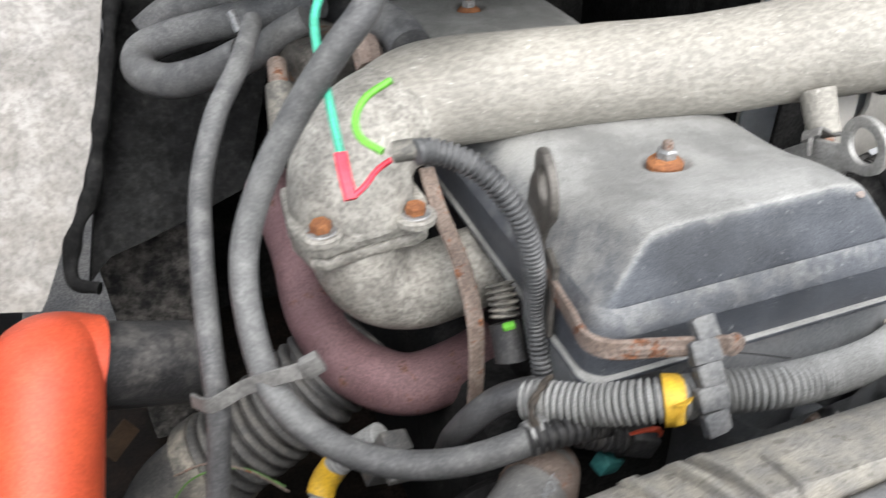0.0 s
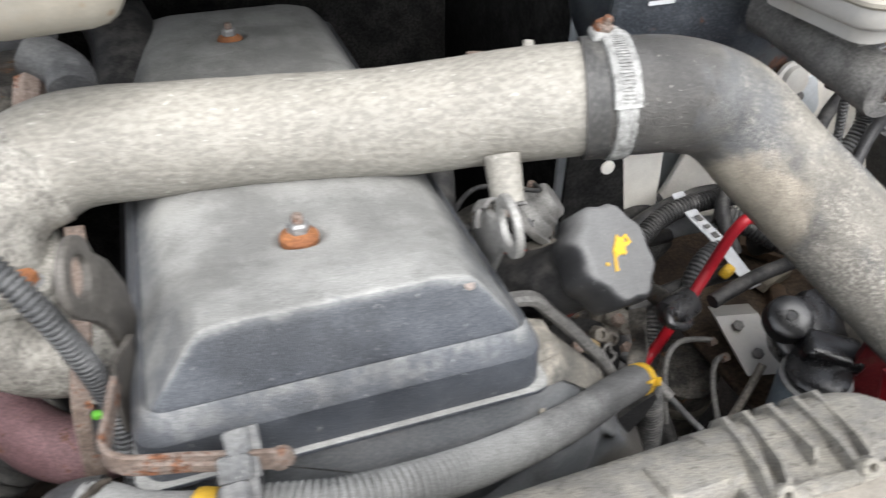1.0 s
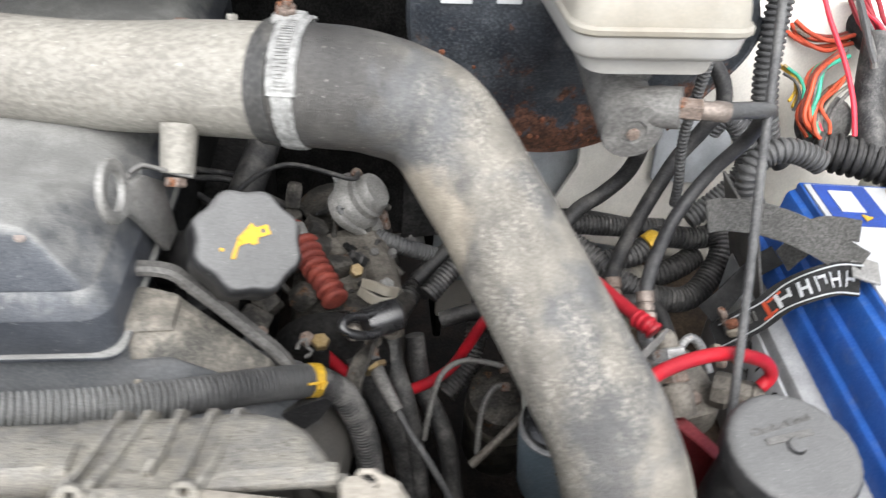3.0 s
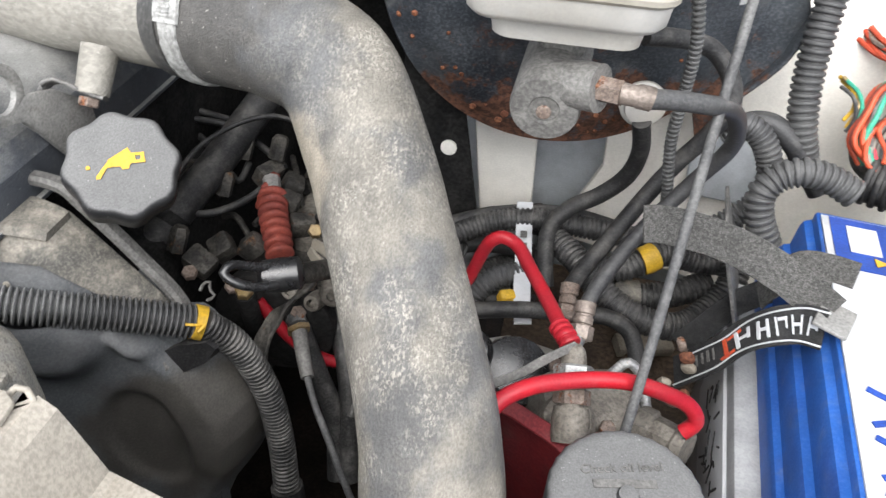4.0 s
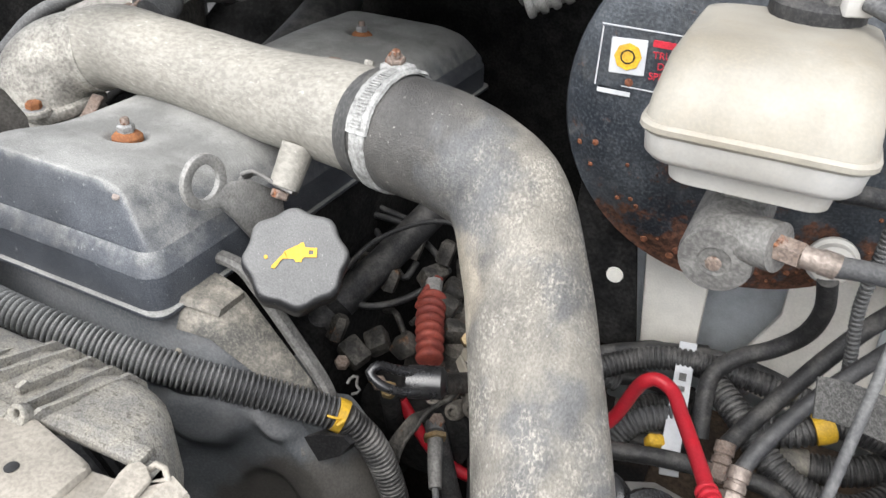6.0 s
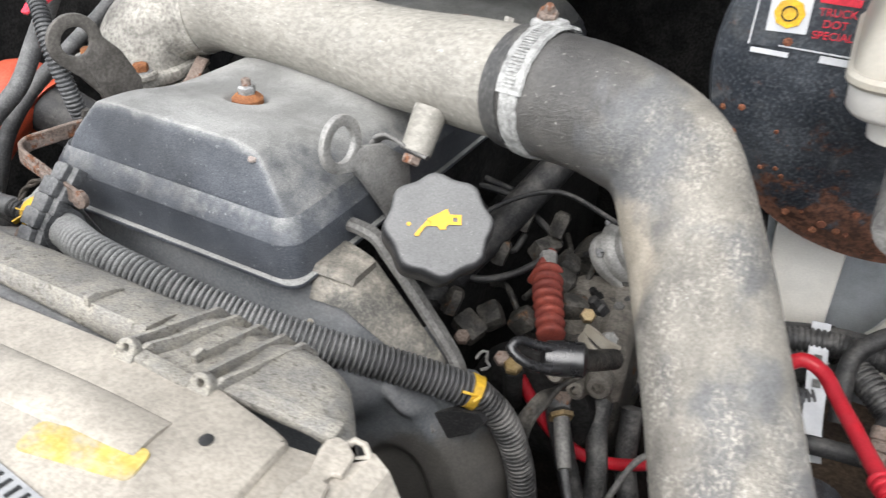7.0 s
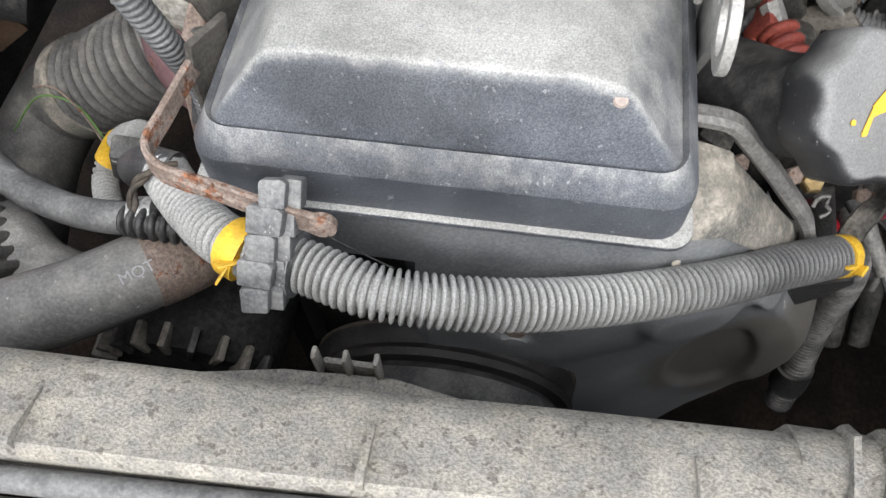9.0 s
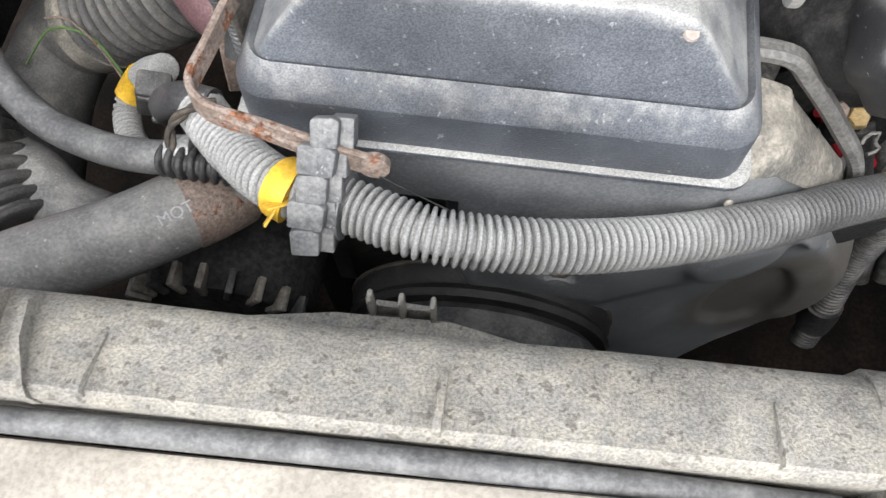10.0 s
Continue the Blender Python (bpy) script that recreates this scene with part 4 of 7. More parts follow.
part("tape_flap", box((-0.080, -0.1535, 0.936), (0.013, 0.0012, 0.008), 0.0004, (55, 20, 35)), M["yellow"], harness)
part("tape_flap", box((-0.084, -0.1575, 0.930), (0.010, 0.0012, 0.006), 0.0004, (35, -25, 60)), M["yellow"], harness)
part("cuff", tube([(0.289, -0.048, 0.639), (0.291, -0.051, 0.625), (0.291, -0.054, 0.611)], 0.0145, 20), M["black"], harness)

# ---- front: radiator shroud and crossmember ----
def shroud_profile(dy=0.0, dz=0.0, drop=0.0):
    return [(-0.2535 + dy, 0.960 + dz), (-0.2535 + dy, 0.986 + dz), (-0.250 + dy, 0.991 + dz), (-0.236 + dy, 0.988 + dz), (-0.222 + dy, 0.983 + dz - drop), (-0.216 + dy, 0.978 + dz - drop),
            (-0.213 + dy, 0.968 + dz - drop), (-0.212 + dy, 0.935 + dz), (-0.216 + dy, 0.935 + dz), (-0.219 + dy, 0.960 + dz - drop)]


shroud = thing("radiator_shroud", (0.0, -0.23, 0.90), "speckled grey plastic radiator top shroud with moulded ribs", "radiator shroud")
def shroud_lift(x):
    """The rail bows up towards its left end."""
    return 0.007 * min(max(-x / 0.1, 0.0), 1.3)


xs = np.linspace(-0.34, 0.150, 26)
part("top_rail", loft_x([(x, shroud_profile(0.035 * x, shroud_lift(x) + 0.0012 * math.sin(x * 31))) for x in xs]), M["shroud"], shroud)
def end_profile(x, out=0.0):
    y0 = float(np.interp(x, (0.198, 0.206, 0.262, 0.268), (-0.264, -0.2545, -0.250, -0.246))) - out
    y1 = float(np.interp(x, (0.15, 0.225, 0.245, 0.256, 0.266, 0.268), (-0.2065, -0.2075, -0.214, -0.226, -0.240, -0.242))) + out
    z = 0.9865 + out + float(np.interp(x, (0.14, 0.205, 0.216, 0.245, 0.262, 0.268), (0.0, 0.0, 0.003, 0.002, -0.006, -0.012)))
    return [(y0, z - 0.010), (y0, z - 0.004), (y0 + 0.003, z), (y1 - 0.014, z - 0.002), (y1 - 0.005, z - 0.007), (y1, z - 0.014), (y1 + 0.002, 0.935), (y1 - 0.004, 0.935)]


part("end_rail", loft_x([(x, end_profile(x)) for x in (0.146, 0.150, 0.17, 0.20, 0.215, 0.222, 0.23, 0.24, 0.248, 0.256, 0.262, 0.266, 0.268)]), M["shroud"], shroud)
for xb, xf, yf in ((0.163, 0.150, -0.262), (0.175, 0.160, -0.260), (0.189, 0.183, -0.250), (0.204, 0.195, -0.262), (0.216, 0.205, -0.260)):
    xm = (xb + xf) / 2
    part("fin", slab([(xb + 0.001, -0.2050, 0.950), (xb + 0.001, -0.2050, 0.975), (xb, -0.2120, 0.9855), (xm, -0.246, 0.9925), (xf + 0.002, yf + 0.004, 0.9935), (xf, yf, 0.991), (xf, yf, 0.984), (xm, -0.246, 0.978)], (0.0026, 0.0006, 0)), M["shroud"], shroud)
for xb, xf in ((-0.168, -0.160), (-0.148, -0.138), (-0.137, -0.126)):
    z = shroud_lift(xb)
    part("fin", slab([(xb, -0.2225, 0.955 + z), (xb, -0.2225, 0.982 + z), (xb + 0.001, -0.228, 0.9905 + z), ((xb + xf) / 2, -0.242, 0.9955 + z), (xf, -0.2560, 0.9945 + z), (xf, -0.2590, 0.990 + z), (xf, -0.2590, 0.980 + z), ((xb + xf) / 2, -0.242, 0.978 + z)], (0.0026, 0.0006, 0)), M["shroud"], shroud)
for x in (-0.108, 0.004, 0.112):
    part("rib", prism([(0, 0), (0.022, 0), (0.022, 0.001), (0.004, 0.0065), (0, 0.006)], 0.0030, facing((x, -0.252 + 0.035 * x, 0.9885 + shroud_lift(x)), (1, 0, 0), (0, 0.10, 1)), 0.0004), M["shroud"], shroud)
for x in (0.154, 0.199):
    part("foot", prism(circle(0, 0, 0.006, 14, 0, math.pi) + [(-0.006, -0.008), (0.006, -0.008)], 0.006, facing((x + 0.003, -0.2620, 0.991), (0, -1, 0.8)), 0.001, (0, 0.001, 0.0020)), M["shroud"], shroud)
part("foot_bar", box((0.1795, -0.2620, 0.988), (0.034, 0.008, 0.008), 0.002, (0, 0, -3)), M["shroud"], shroud)
part("flap", box((0.2355, -0.2505, 0.9835), (0.058, 0.011, 0.006), 0.002, (0, 3, 4)), M["shroud"], shroud)
lip = [(-0.17, -0.218), (-0.12, -0.204), (-0.05, -0.192), (0.0, -0.190), (0.04, -0.197), (0.08, -0.210), (0.11, -0.222), (-0.17, -0.235)]
part("fan_lip", prism(lip, 0.006, pose(0, 0, 0.912), 0.0015), M["shroud"], shroud, "curved fan opening lip")
for x in (-0.034, -0.0205, -0.007):
    part("prong", box((x, -0.189, 0.921), (0.0024, 0.006, 0.025), 0.0010), M["shroud"], shroud)
part("prong_web", box((-0.0205, -0.1855, 0.9085), (0.026, 0.003, 0.012), 0.0008), M["shroud"], shroud)

solid("rubber_seal", tube([(-0.42, -0.2745, 0.985), (-0.25, -0.2685, 0.986), (-0.10, -0.263, 0.985), (0.02, -0.2585, 0.983), (0.075, -0.2565, 0.979), (0.135, -0.255, 0.974)], 0.0046, 12), M["hose"], "dark rubber strip along the crossmember", "seal")
slam = thing("front_crossmember", (0.0, -0.34, 0.90), "dirty cream painted steel front crossmember", "crossmember")
part("top_panel", prism([(-0.44, -0.279), (-0.10, -0.2675), (0.14, -0.2590), (0.21, -0.2585), (0.246, -0.2655), (0.2525, -0.267), (0.2545, -0.2705), (0.2540, -0.275), (0.258, -0.415), (-0.44, -0.415)], 0.014, pose(0, 0, 0.977, 0, -1.8, 0), 0.003), M["slam"], slam)
part("end_panel", prism([(0.250, -0.2675), (0.271, -0.2645), (0.277, -0.2685), (0.2785, -0.415), (0.250, -0.415)], 0.012, pose(0, 0, 0.9815), 0.002), M["slam"], slam, "stepped-down end of the panel")
part("front_face", box((-0.04, -0.418, 0.93), (0.80, 0.012, 0.10), 0.004), M["slam"], slam)
part("bead", tube([(-0.42, -0.312, 0.970), (-0.10, -0.305, 0.979), (0.10, -0.299, 0.9852), (0.17, -0.2965, 0.9873), (0.207, -0.2960, 0.9880)], 0.0045, 16, flat=3.2), M["slam"], slam, "pressed stiffening bead")
def end_slope(y):
    """Cross-section of the sloping end piece: seam, slope, fold, lower flange."""
    k = (-0.252 - y) / 0.1
    top = [(0.276, 0.9868), (0.284 - 0.004 * k, 0.9855), (0.291 - 0.003 * k, 0.979), (0.2975, 0.963 + 0.006 * k), (0.3055, 0.941 + 0.010 * k), (0.309, 0.9395 + 0.010 * k), (0.345, 0.9465 + 0.006 * k), (0.40, 0.945)]
    return top + [(x - 0.001, z - 0.004) for x, z in reversed(top)]


part("end_piece", skin([[(x, y + 0.45 * min(0.0, 0.318 - x) * (1 if y > -0.30 else 0) + (0.0 if x > 0.28 else -0.010 * (y > -0.26)), z) for x, z in end_slope(y)] for y in (-0.252, -0.256, -0.262, -0.272, -0.285, -0.30, -0.32, -0.35, -0.415)]), M["slam"], slam, "sloping cream end piece", 20)
part("end_skirt", slab([(0.286, -0.2522, 0.980), (0.2975, -0.2522, 0.962), (0.3055, -0.2522, 0.939), (0.300, -0.250, 0.88), (0.286, -0.250, 0.88)], (0, -0.004, 0)), M["slam"], slam, "folded rear skirt")
part("weld_flange", prism([(0.2655, -0.2590), (0.2690, -0.2552), (0.2740, -0.2560), (0.2802, -0.2602), (0.2816, -0.2712), (0.2775, -0.2722), (0.2768, -0.2765), (0.2800, -0.2772), (0.2820, -0.2885), (0.2778, -0.2895), (0.2768, -0.2990), (0.2808, -0.3000), (0.2826, -0.3125), (0.2780, -0.3135), (0.2775, -0.322), (0.2815, -0.323), (0.2825, -0.340), (0.2700, -0.340), (0.2690, -0.300), (0.2665, -0.286), (0.2700, -0.2765), (0.2660, -0.2650)], 0.0032, pose(0, 0, 0.9887), 0.001), M["slam"], slam, "raised flange with spot-welded tabs")
part("wire_loop", tube([(0.2725, -0.2555, 0.986), (0.2740, -0.2525, 0.988), (0.2785, -0.2515, 0.988), (0.2830, -0.2540, 0.985), (0.2835, -0.2570, 0.981)], 0.0016, 10), M["slam"], slam, "small bent wire eye")
part("fixing_hole", lathe([(0.0032, 0), (0.0032, 0.0012), (0.0026, 0.0014)], (0.2255, -0.2848, 0.9905), (0, 0, 1), 12), M["ink"], slam)
part("yellow_sticker", prism(rounded(0.054, 0.016, 0.004), 0.0008, pose(0.187, -0.3125, 0.9903, 0, -1.8, 11), 0), M["sticker"], slam, "worn yellow sticker")
part("barcode_label", prism(rounded(0.07, 0.010, 0.001), 0.0008, pose(0.172, -0.3385, 0.9900, 0, -1.8, -6), 0), M["label_grey"], slam, "small grey printed label")
for k in range(9):
    part("print_bar", box((0.146 + 0.006 * k, -0.3356 - 0.00063 * k, 0.9897 + 0.00019 * k), (0.0022, 0.006, 0.0005), 0, (0, -1.8, -8)), M["ink"], slam)
latch = thing("rusty_latch_plate", (0.375, -0.28, 0.92), "rusty bent latch plate on the crossmember end", "latch")
part("plate", slab([(0.356, -0.270, 0.9490), (0.360, -0.2645, 0.9505), (0.374, -0.2620, 0.9495), (0.380, -0.268, 0.948), (0.384, -0.290, 0.947), (0.358, -0.290, 0.9485)], (0, 0, -0.004)), M["rust"], latch)
part("tongue", slab([(0.372, -0.2650, 0.9510), (0.392, -0.2560, 0.946), (0.404, -0.2570, 0.942), (0.407, -0.266, 0.940), (0.378, -0.2780, 0.949)], (0.0005, 0, -0.003)), M["plate"], latch, "grey bent tongue")
part("rivet", lathe([(0.0042, -0.002), (0.0040, 0.0012), (0.002, 0.002)], (0.372, -0.2655, 0.9515), (0, 0, 1), 12), M["rust"], latch, "rusted rivet head")

# below the shroud: fan hub, alternator, radiator hose
fan = thing("fan_drive", (0.0, -0.16, 0.62), "black viscous fan hub with a rusty-edged belt pulley", "fan")
part("drum", lathe([(0.02, 0.03), (0.070, 0.028), (0.080, 0.022), (0.082, 0.012), (0.082, -0.010), (0.078, -0.014), (0.070, -0.026)], (0.012, -0.160, 0.735), (0, -1, 0), 48), M["black"], fan)
part("pulley", lathe([(0.070, -0.012), (0.085, -0.014), (0.087, -0.018), (0.084, -0.022), (0.087, -0.027), (0.087, -0.033)], (0.012, -0.158, 0.735), (0, -1, 0), 48), M["pulley"], fan, "black grooved pulley")
part("pulley_rim", lathe([(0.0862, -0.0330), (0.0882, -0.0335), (0.0885, -0.0350), (0.0875, -0.0362), (0.0850, -0.0362)], (0.012, -0.158, 0.735), (0, -1, 0), 48), M["dark_brown"], fan, "rusty rim edge")
alt = thing("alternator", (-0.10, -0.12, 0.72), "grey finned alternator housing deep under the conduit", "alternator")
AC = Vector((-0.154, -0.129, 0.788))
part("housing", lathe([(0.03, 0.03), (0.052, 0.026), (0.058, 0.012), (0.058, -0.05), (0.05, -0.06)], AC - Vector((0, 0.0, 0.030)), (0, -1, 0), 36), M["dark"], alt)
for k in range(9):
    a = radians(20 + 17 * k)
    part("fin", box(AC + Vector((0.053 * math.cos(a), -0.022, 0.053 * math.sin(a) - 0.030)), (0.016, 0.016, 0.0045), 0.001, (0, -math.degrees(a), 0)), M["casting" if k % 3 else "black"], alt)
coolant = thing("radiator_hose", (-0.2, -0.14, 0.82), "thick dusty black radiator hose with a rusty clamp", "coolant hose")
part("hose", tube([(-0.276, -0.201, 0.874), (-0.246, -0.188, 0.867), (-0.220, -0.170, 0.862), (-0.181, -0.150, 0.863), (-0.146, -0.121, 0.857), (-0.134, -0.104, 0.847)], 0.0222, 28, wobble=0.01), M["hose_dark"], coolant)
part("clamp", tube([(-0.154, -0.128, 0.859), (-0.147, -0.122, 0.857), (-0.140, -0.112, 0.851), (-0.135, -0.105, 0.8475)], 0.0234, 28), M["rust"], coolant, "rust-brown clamp band")
writing("MOT", 0.0088, facing((-0.1490, -0.1400, 0.8794), (0.44, -0.37, 0.82), (-0.606, 0.72, 0.32)), M["label_grey"], coolant)

plugs = thing("loom_connectors", (-0.09, -0.115, 0.83), "black wiring connectors with a teal plug hanging under the clip", "connectors")
part("black_plug", tube([(-0.118, -0.114, 0.886), (-0.104, -0.117, 0.880), (-0.088, -0.119, 0.874)], 0.0085, 14, corr=(0.005, 0.002)), M["black"], plugs)
part("socket", box((-0.078, -0.120, 0.869), (0.020, 0.016, 0.016), 0.002, (0, 20, -8)), M["black"], plugs, "black plastic socket")
part("teal_plug", box((-0.093, -0.112, 0.846), (0.018, 0.012, 0.013), 0.002, (10, 25, 15)), M["teal"], plugs, "teal plastic plug")
part("lead", tube([(-0.088, -0.114, 0.853), (-0.080, -0.118, 0.860), (-0.070, -0.120, 0.866)], 0.0028, 10), M["black"], plugs)
for k in range(3):
    part("orange_wire", tube([(-0.090 + 0.003 * k, -0.126, 0.886), (-0.080 + 0.003 * k, -0.130, 0.889), (-0.070, -0.129, 0.883 - 0.002 * k), (-0.066, -0.124, 0.874)], 0.0011, 8), M["orange"], plugs, "thin orange wire")

# ---- left side: air hoses and pipes ----
air = thing("air_intake_hose", (-0.3, 0.03, 0.75), "black concertina air intake hose with worn ribs", "air hose")
part("bellows", tube([(-0.195, 0.125, 0.800), (-0.235, 0.110, 0.775), (-0.295, 0.108, 0.735), (-0.350, 0.112, 0.698)], 0.0400, 36, corr=(0.0115, 0.0095)), M["air"], air)
part("ring", tube([(-0.335, 0.111, 0.708), (-0.345, 0.1115, 0.701), (-0.353, 0.112, 0.696)], 0.0465, 32), M["shoulder"], air, "dusty clamp ring")
part("pipe", tube([(-0.345, 0.112, 0.701), (-0.385, 0.108, 0.672), (-0.405, 0.075, 0.650), (-0.402, 0.02, 0.640), (-0.39, -0.05, 0.63)], 0.041, 32), M["air"], air, "smooth black air elbow")
part("green_wire", tube([(-0.40, 0.06, 0.694), (-0.36, 0.07, 0.735), (-0.32, 0.06, 0.742), (-0.29, 0.035, 0.735)], 0.0009, 8), M["dull_green"], air, "thin green wire")
part("second_bellows", tube([(-0.409, -0.016, 0.739), (-0.373, -0.054, 0.732), (-0.350, -0.079, 0.727), (-0.328, -0.105, 0.720)], 0.032, 28, corr=(0.0115, 0.008)), M["air"], air, "second ribbed section")
part("red_wire", tube([(-0.375, 0.085, 0.728), (-0.345, 0.075, 0.742), (-0.315, 0.055, 0.742), (-0.288, 0.030, 0.734)], 0.0010, 8), M["rust"], air, "thin orange wire")
branch = thing("branch_conduit", (-0.28, 0.0, 0.70), "grey corrugated branch conduit with yellow tape", "cable conduit", "corrugated conduits")
part("conduit", tube([(-0.217, -0.007, 0.811), (-0.243, 0.005, 0.784), (-0.262, 0.007, 0.759), (-0.268, -0.006, 0.749), (-0.259, -0.027, 0.750), (-0.238, -0.050, 0.761)], 0.0095, 16, corr=(0.0045, 0.002)), M["conduit"], branch)
part("yellow_tape", tube([(-0.251, 0.008, 0.775), (-0.261, 0.007, 0.762), (-0.266, 0.002, 0.755)], 0.0112, 16), M["yellow"], branch, "yellow tape wrap")
twist = thing("wire_tie", (-0.16, -0.12, 0.88), "dark twisted wire tie hanging beside the hose end", "wire tie")
for ph in (0.0, math.pi):
    run = catmull([(-0.130, -0.095, 0.918), (-0.139, -0.103, 0.920), (-0.148, -0.109, 0.914), (-0.149, -0.117, 0.906), (-0.146, -0.124, 0.900), (-0.140, -0.124, 0.893)], 0.003)
    part("strand", tube([p + np.array((0.0014 * math.cos(ph + 0.9 * k), 0.0008, 0.0014 * math.sin(ph + 0.9 * k))) for k, p in enumerate(run)], 0.0017, 10, 0.002), M["dark_brown"], twist)
grip = solid("branch_clip", box((-0.219, -0.027, 0.809), (0.022, 0.018, 0.046), 0.003, (15, 20, 10)), M["air"], "grey plastic clip on the branch conduit", "clip")
for k in (-1, 1):
    part("tooth", box(Vector((-0.219, -0.027, 0.809)) + Vector((0.006, -0.008, 0.013 * k)), (0.018, 0.010, 0.007), 0.0015, (15, 20, 10)), M["plate"], grip)
solid("bypass_hose", tube([(-0.374, -0.042, 0.718), (-0.340, -0.055, 0.722), (-0.306, -0.078, 0.721), (-0.276, -0.086, 0.716)], 0.024, 20), M["hose_dark"], "dark coolant hose low beside the radiator", "coolant hose")

hose_a = thing("heater_hose", (-0.25, -0.03, 0.87), "long grey rubber hose looping down to a clamped fitting", "hose", "grey rubber hoses")
part("hose", tube([(-0.172, 0.075, 1.14), (-0.190, 0.034, 1.112), (-0.213, 0.027, 1.090), (-0.240, 0.034, 1.052), (-0.268, 0.032, 1.008), (-0.285, 0.020, 0.972), (-0.290, -0.004, 0.936), (-0.285, -0.044, 0.914), (-0.266, -0.072, 0.898), (-0.233, -0.098, 0.890), (-0.195, -0.112, 0.890), (-0.160, -0.118, 0.897), (-0.149, -0.1155, 0.8955)], 0.0088, 18, wobble=0.01), M["hose"], hose_a)
part("clip", lathe([(0.0100, 0), (0.0106, 0.001), (0.0106, 0.012), (0.0100, 0.013)], (-0.153, -0.116, 0.8960), (0.96, 0.15, 0.05), 24), M["steel"], hose_a, "bright zinc hose clip")
part("fitting", tube([(-0.155, -0.119, 0.898), (-0.140, -0.121, 0.900), (-0.118, -0.120, 0.897), (-0.098, -0.116, 0.890)], 0.0075, 16, corr=(0.005, 0.003)), M["black"], hose_a, "black ribbed connector")
hose_b = thing("breather_hose", (-0.31, 0.02, 0.83), "slimmer grey rubber hose hanging beside the loop", "hose", "grey rubber hoses")
part("hose", tube([(-0.235, 0.24, 1.045), (-0.255, 0.19, 1.030), (-0.281, 0.148, 1.010), (-0.301, 0.115, 0.976), (-0.311, 0.070, 0.945), (-0.317, 0.022, 0.914), (-0.321, -0.010, 0.880), (-0.332, -0.028, 0.830), (-0.345, -0.05, 0.77)], 0.0080, 18, wobble=0.01), M["hose"], hose_b)
tie = thing("cable_tie", (-0.30, -0.02, 0.90), "grey cable tie strapped round two hoses", "cable tie")
TP = [(-0.333, -0.022, 0.905), (-0.323, -0.034, 0.908), (-0.303, -0.034, 0.915), (-0.285, -0.045, 0.927), (-0.268, -0.052, 0.934)]
part("strap", strip(TP, 0.010, 0.002, (0, 0.4, 1)), M["plate"], tie)
part("head", box((-0.262, -0.053, 0.937), (0.012, 0.007, 0.014), 0.0015, (0, -20, 0)), M["plate"], tie)

red_hose = thing("orange_hose", (-0.43, 0.10, 0.65), "bright orange-red silicone hose with a black joiner", "air hose")
part("bend", tube([(-0.456, -0.043, 0.788), (-0.449, 0.000, 0.806), (-0.433, 0.065, 0.863), (-0.431, 0.083, 0.870), (-0.426, 0.095, 0.863), (-0.406, 0.099, 0.851)], 0.0385, 32), M["orange"], red_hose)
part("joiner", tube([(-0.409, 0.099, 0.853), (-0.383, 0.107, 0.838), (-0.344, 0.118, 0.818)], 0.0335, 28), M["black"], red_hose, "black rubber joiner")
part("tail", tube([(-0.383, 0.245, 0.741), (-0.368, 0.246, 0.733), (-0.354, 0.248, 0.724)], 0.012, 18), M["red_dull"], red_hose)
solid("torn_cardboard", joined(*[box(p, (0.032, 0.003, 0.020), 0.001, r) for p, r in zip([(-0.449, 0.144, 0.746), (-0.415, 0.132, 0.738), (-0.425, 0.181, 0.746)], ((20, 30, 20), (-15, -20, 40), (40, 10, -30)))]), M["card"], "torn brown cardboard scraps lying behind the hoses", "scrap")
wing = thing("inner_wing_panel", (-0.5, 0.35, 0.75), "grimy white inner wing panel with a ragged black edge", "panel")

PW, PL = [(-0.338, 0.574, 1.053), (-0.363, 0.516, 0.998), (-0.379, 0.472, 0.948), (-0.402, 0.411, 0.888), (-0.420, 0.377, 0.850), (-0.451, 0.337, 0.807), (-0.472, 0.314, 0.774), (-0.479, 0.305, 0.767)], [(-0.573, 0.582, 1.072), (-0.585, 0.540, 1.018), (-0.596, 0.501, 0.969), (-0.606, 0.448, 0.909), (-0.609, 0.410, 0.873), (-0.612, 0.366, 0.830), (-0.609, 0.331, 0.800), (-0.605, 0.312, 0.794)]
BK = Vector((-0.006, 0.012, -0.004))
part("panel", skin([[Vector(a), Vector(b), Vector(b) + BK, Vector(a) + BK] for a, b in zip(PW, PL)]), M["wing"], wing)
part("edge_seal", tube([(-0.332, 0.564, 1.043), (-0.356, 0.507, 0.988), (-0.372, 0.466, 0.943), (-0.395, 0.413, 0.886), (-0.412, 0.379, 0.848), (-0.438, 0.344, 0.814), (-0.444, 0.318, 0.784), (-0.421, 0.306, 0.779)], 0.0078, 12, wobble=0.5), M["felt"], wing, "ragged black rubber edging")
part("felt_blanket", slab([(-0.342, 0.654, 1.038), (-0.409, 0.443, 0.840), (-0.436, 0.353, 0.757), (-0.411, 0.360, 0.779), (-0.372, 0.365, 0.787), (-0.322, 0.379, 0.796), (-0.256, 0.403, 0.808), (-0.191, 0.561, 0.897), (-0.152, 0.697, 1.013)], (-0.004, 0.014, -0.006)), M["felt"], wing, "black felt sound blanket")
u_hose = thing("coolant_return_hose", (-0.3, 0.38, 0.95), "grey moulded rubber hose bent in a tight U", "coolant hose")
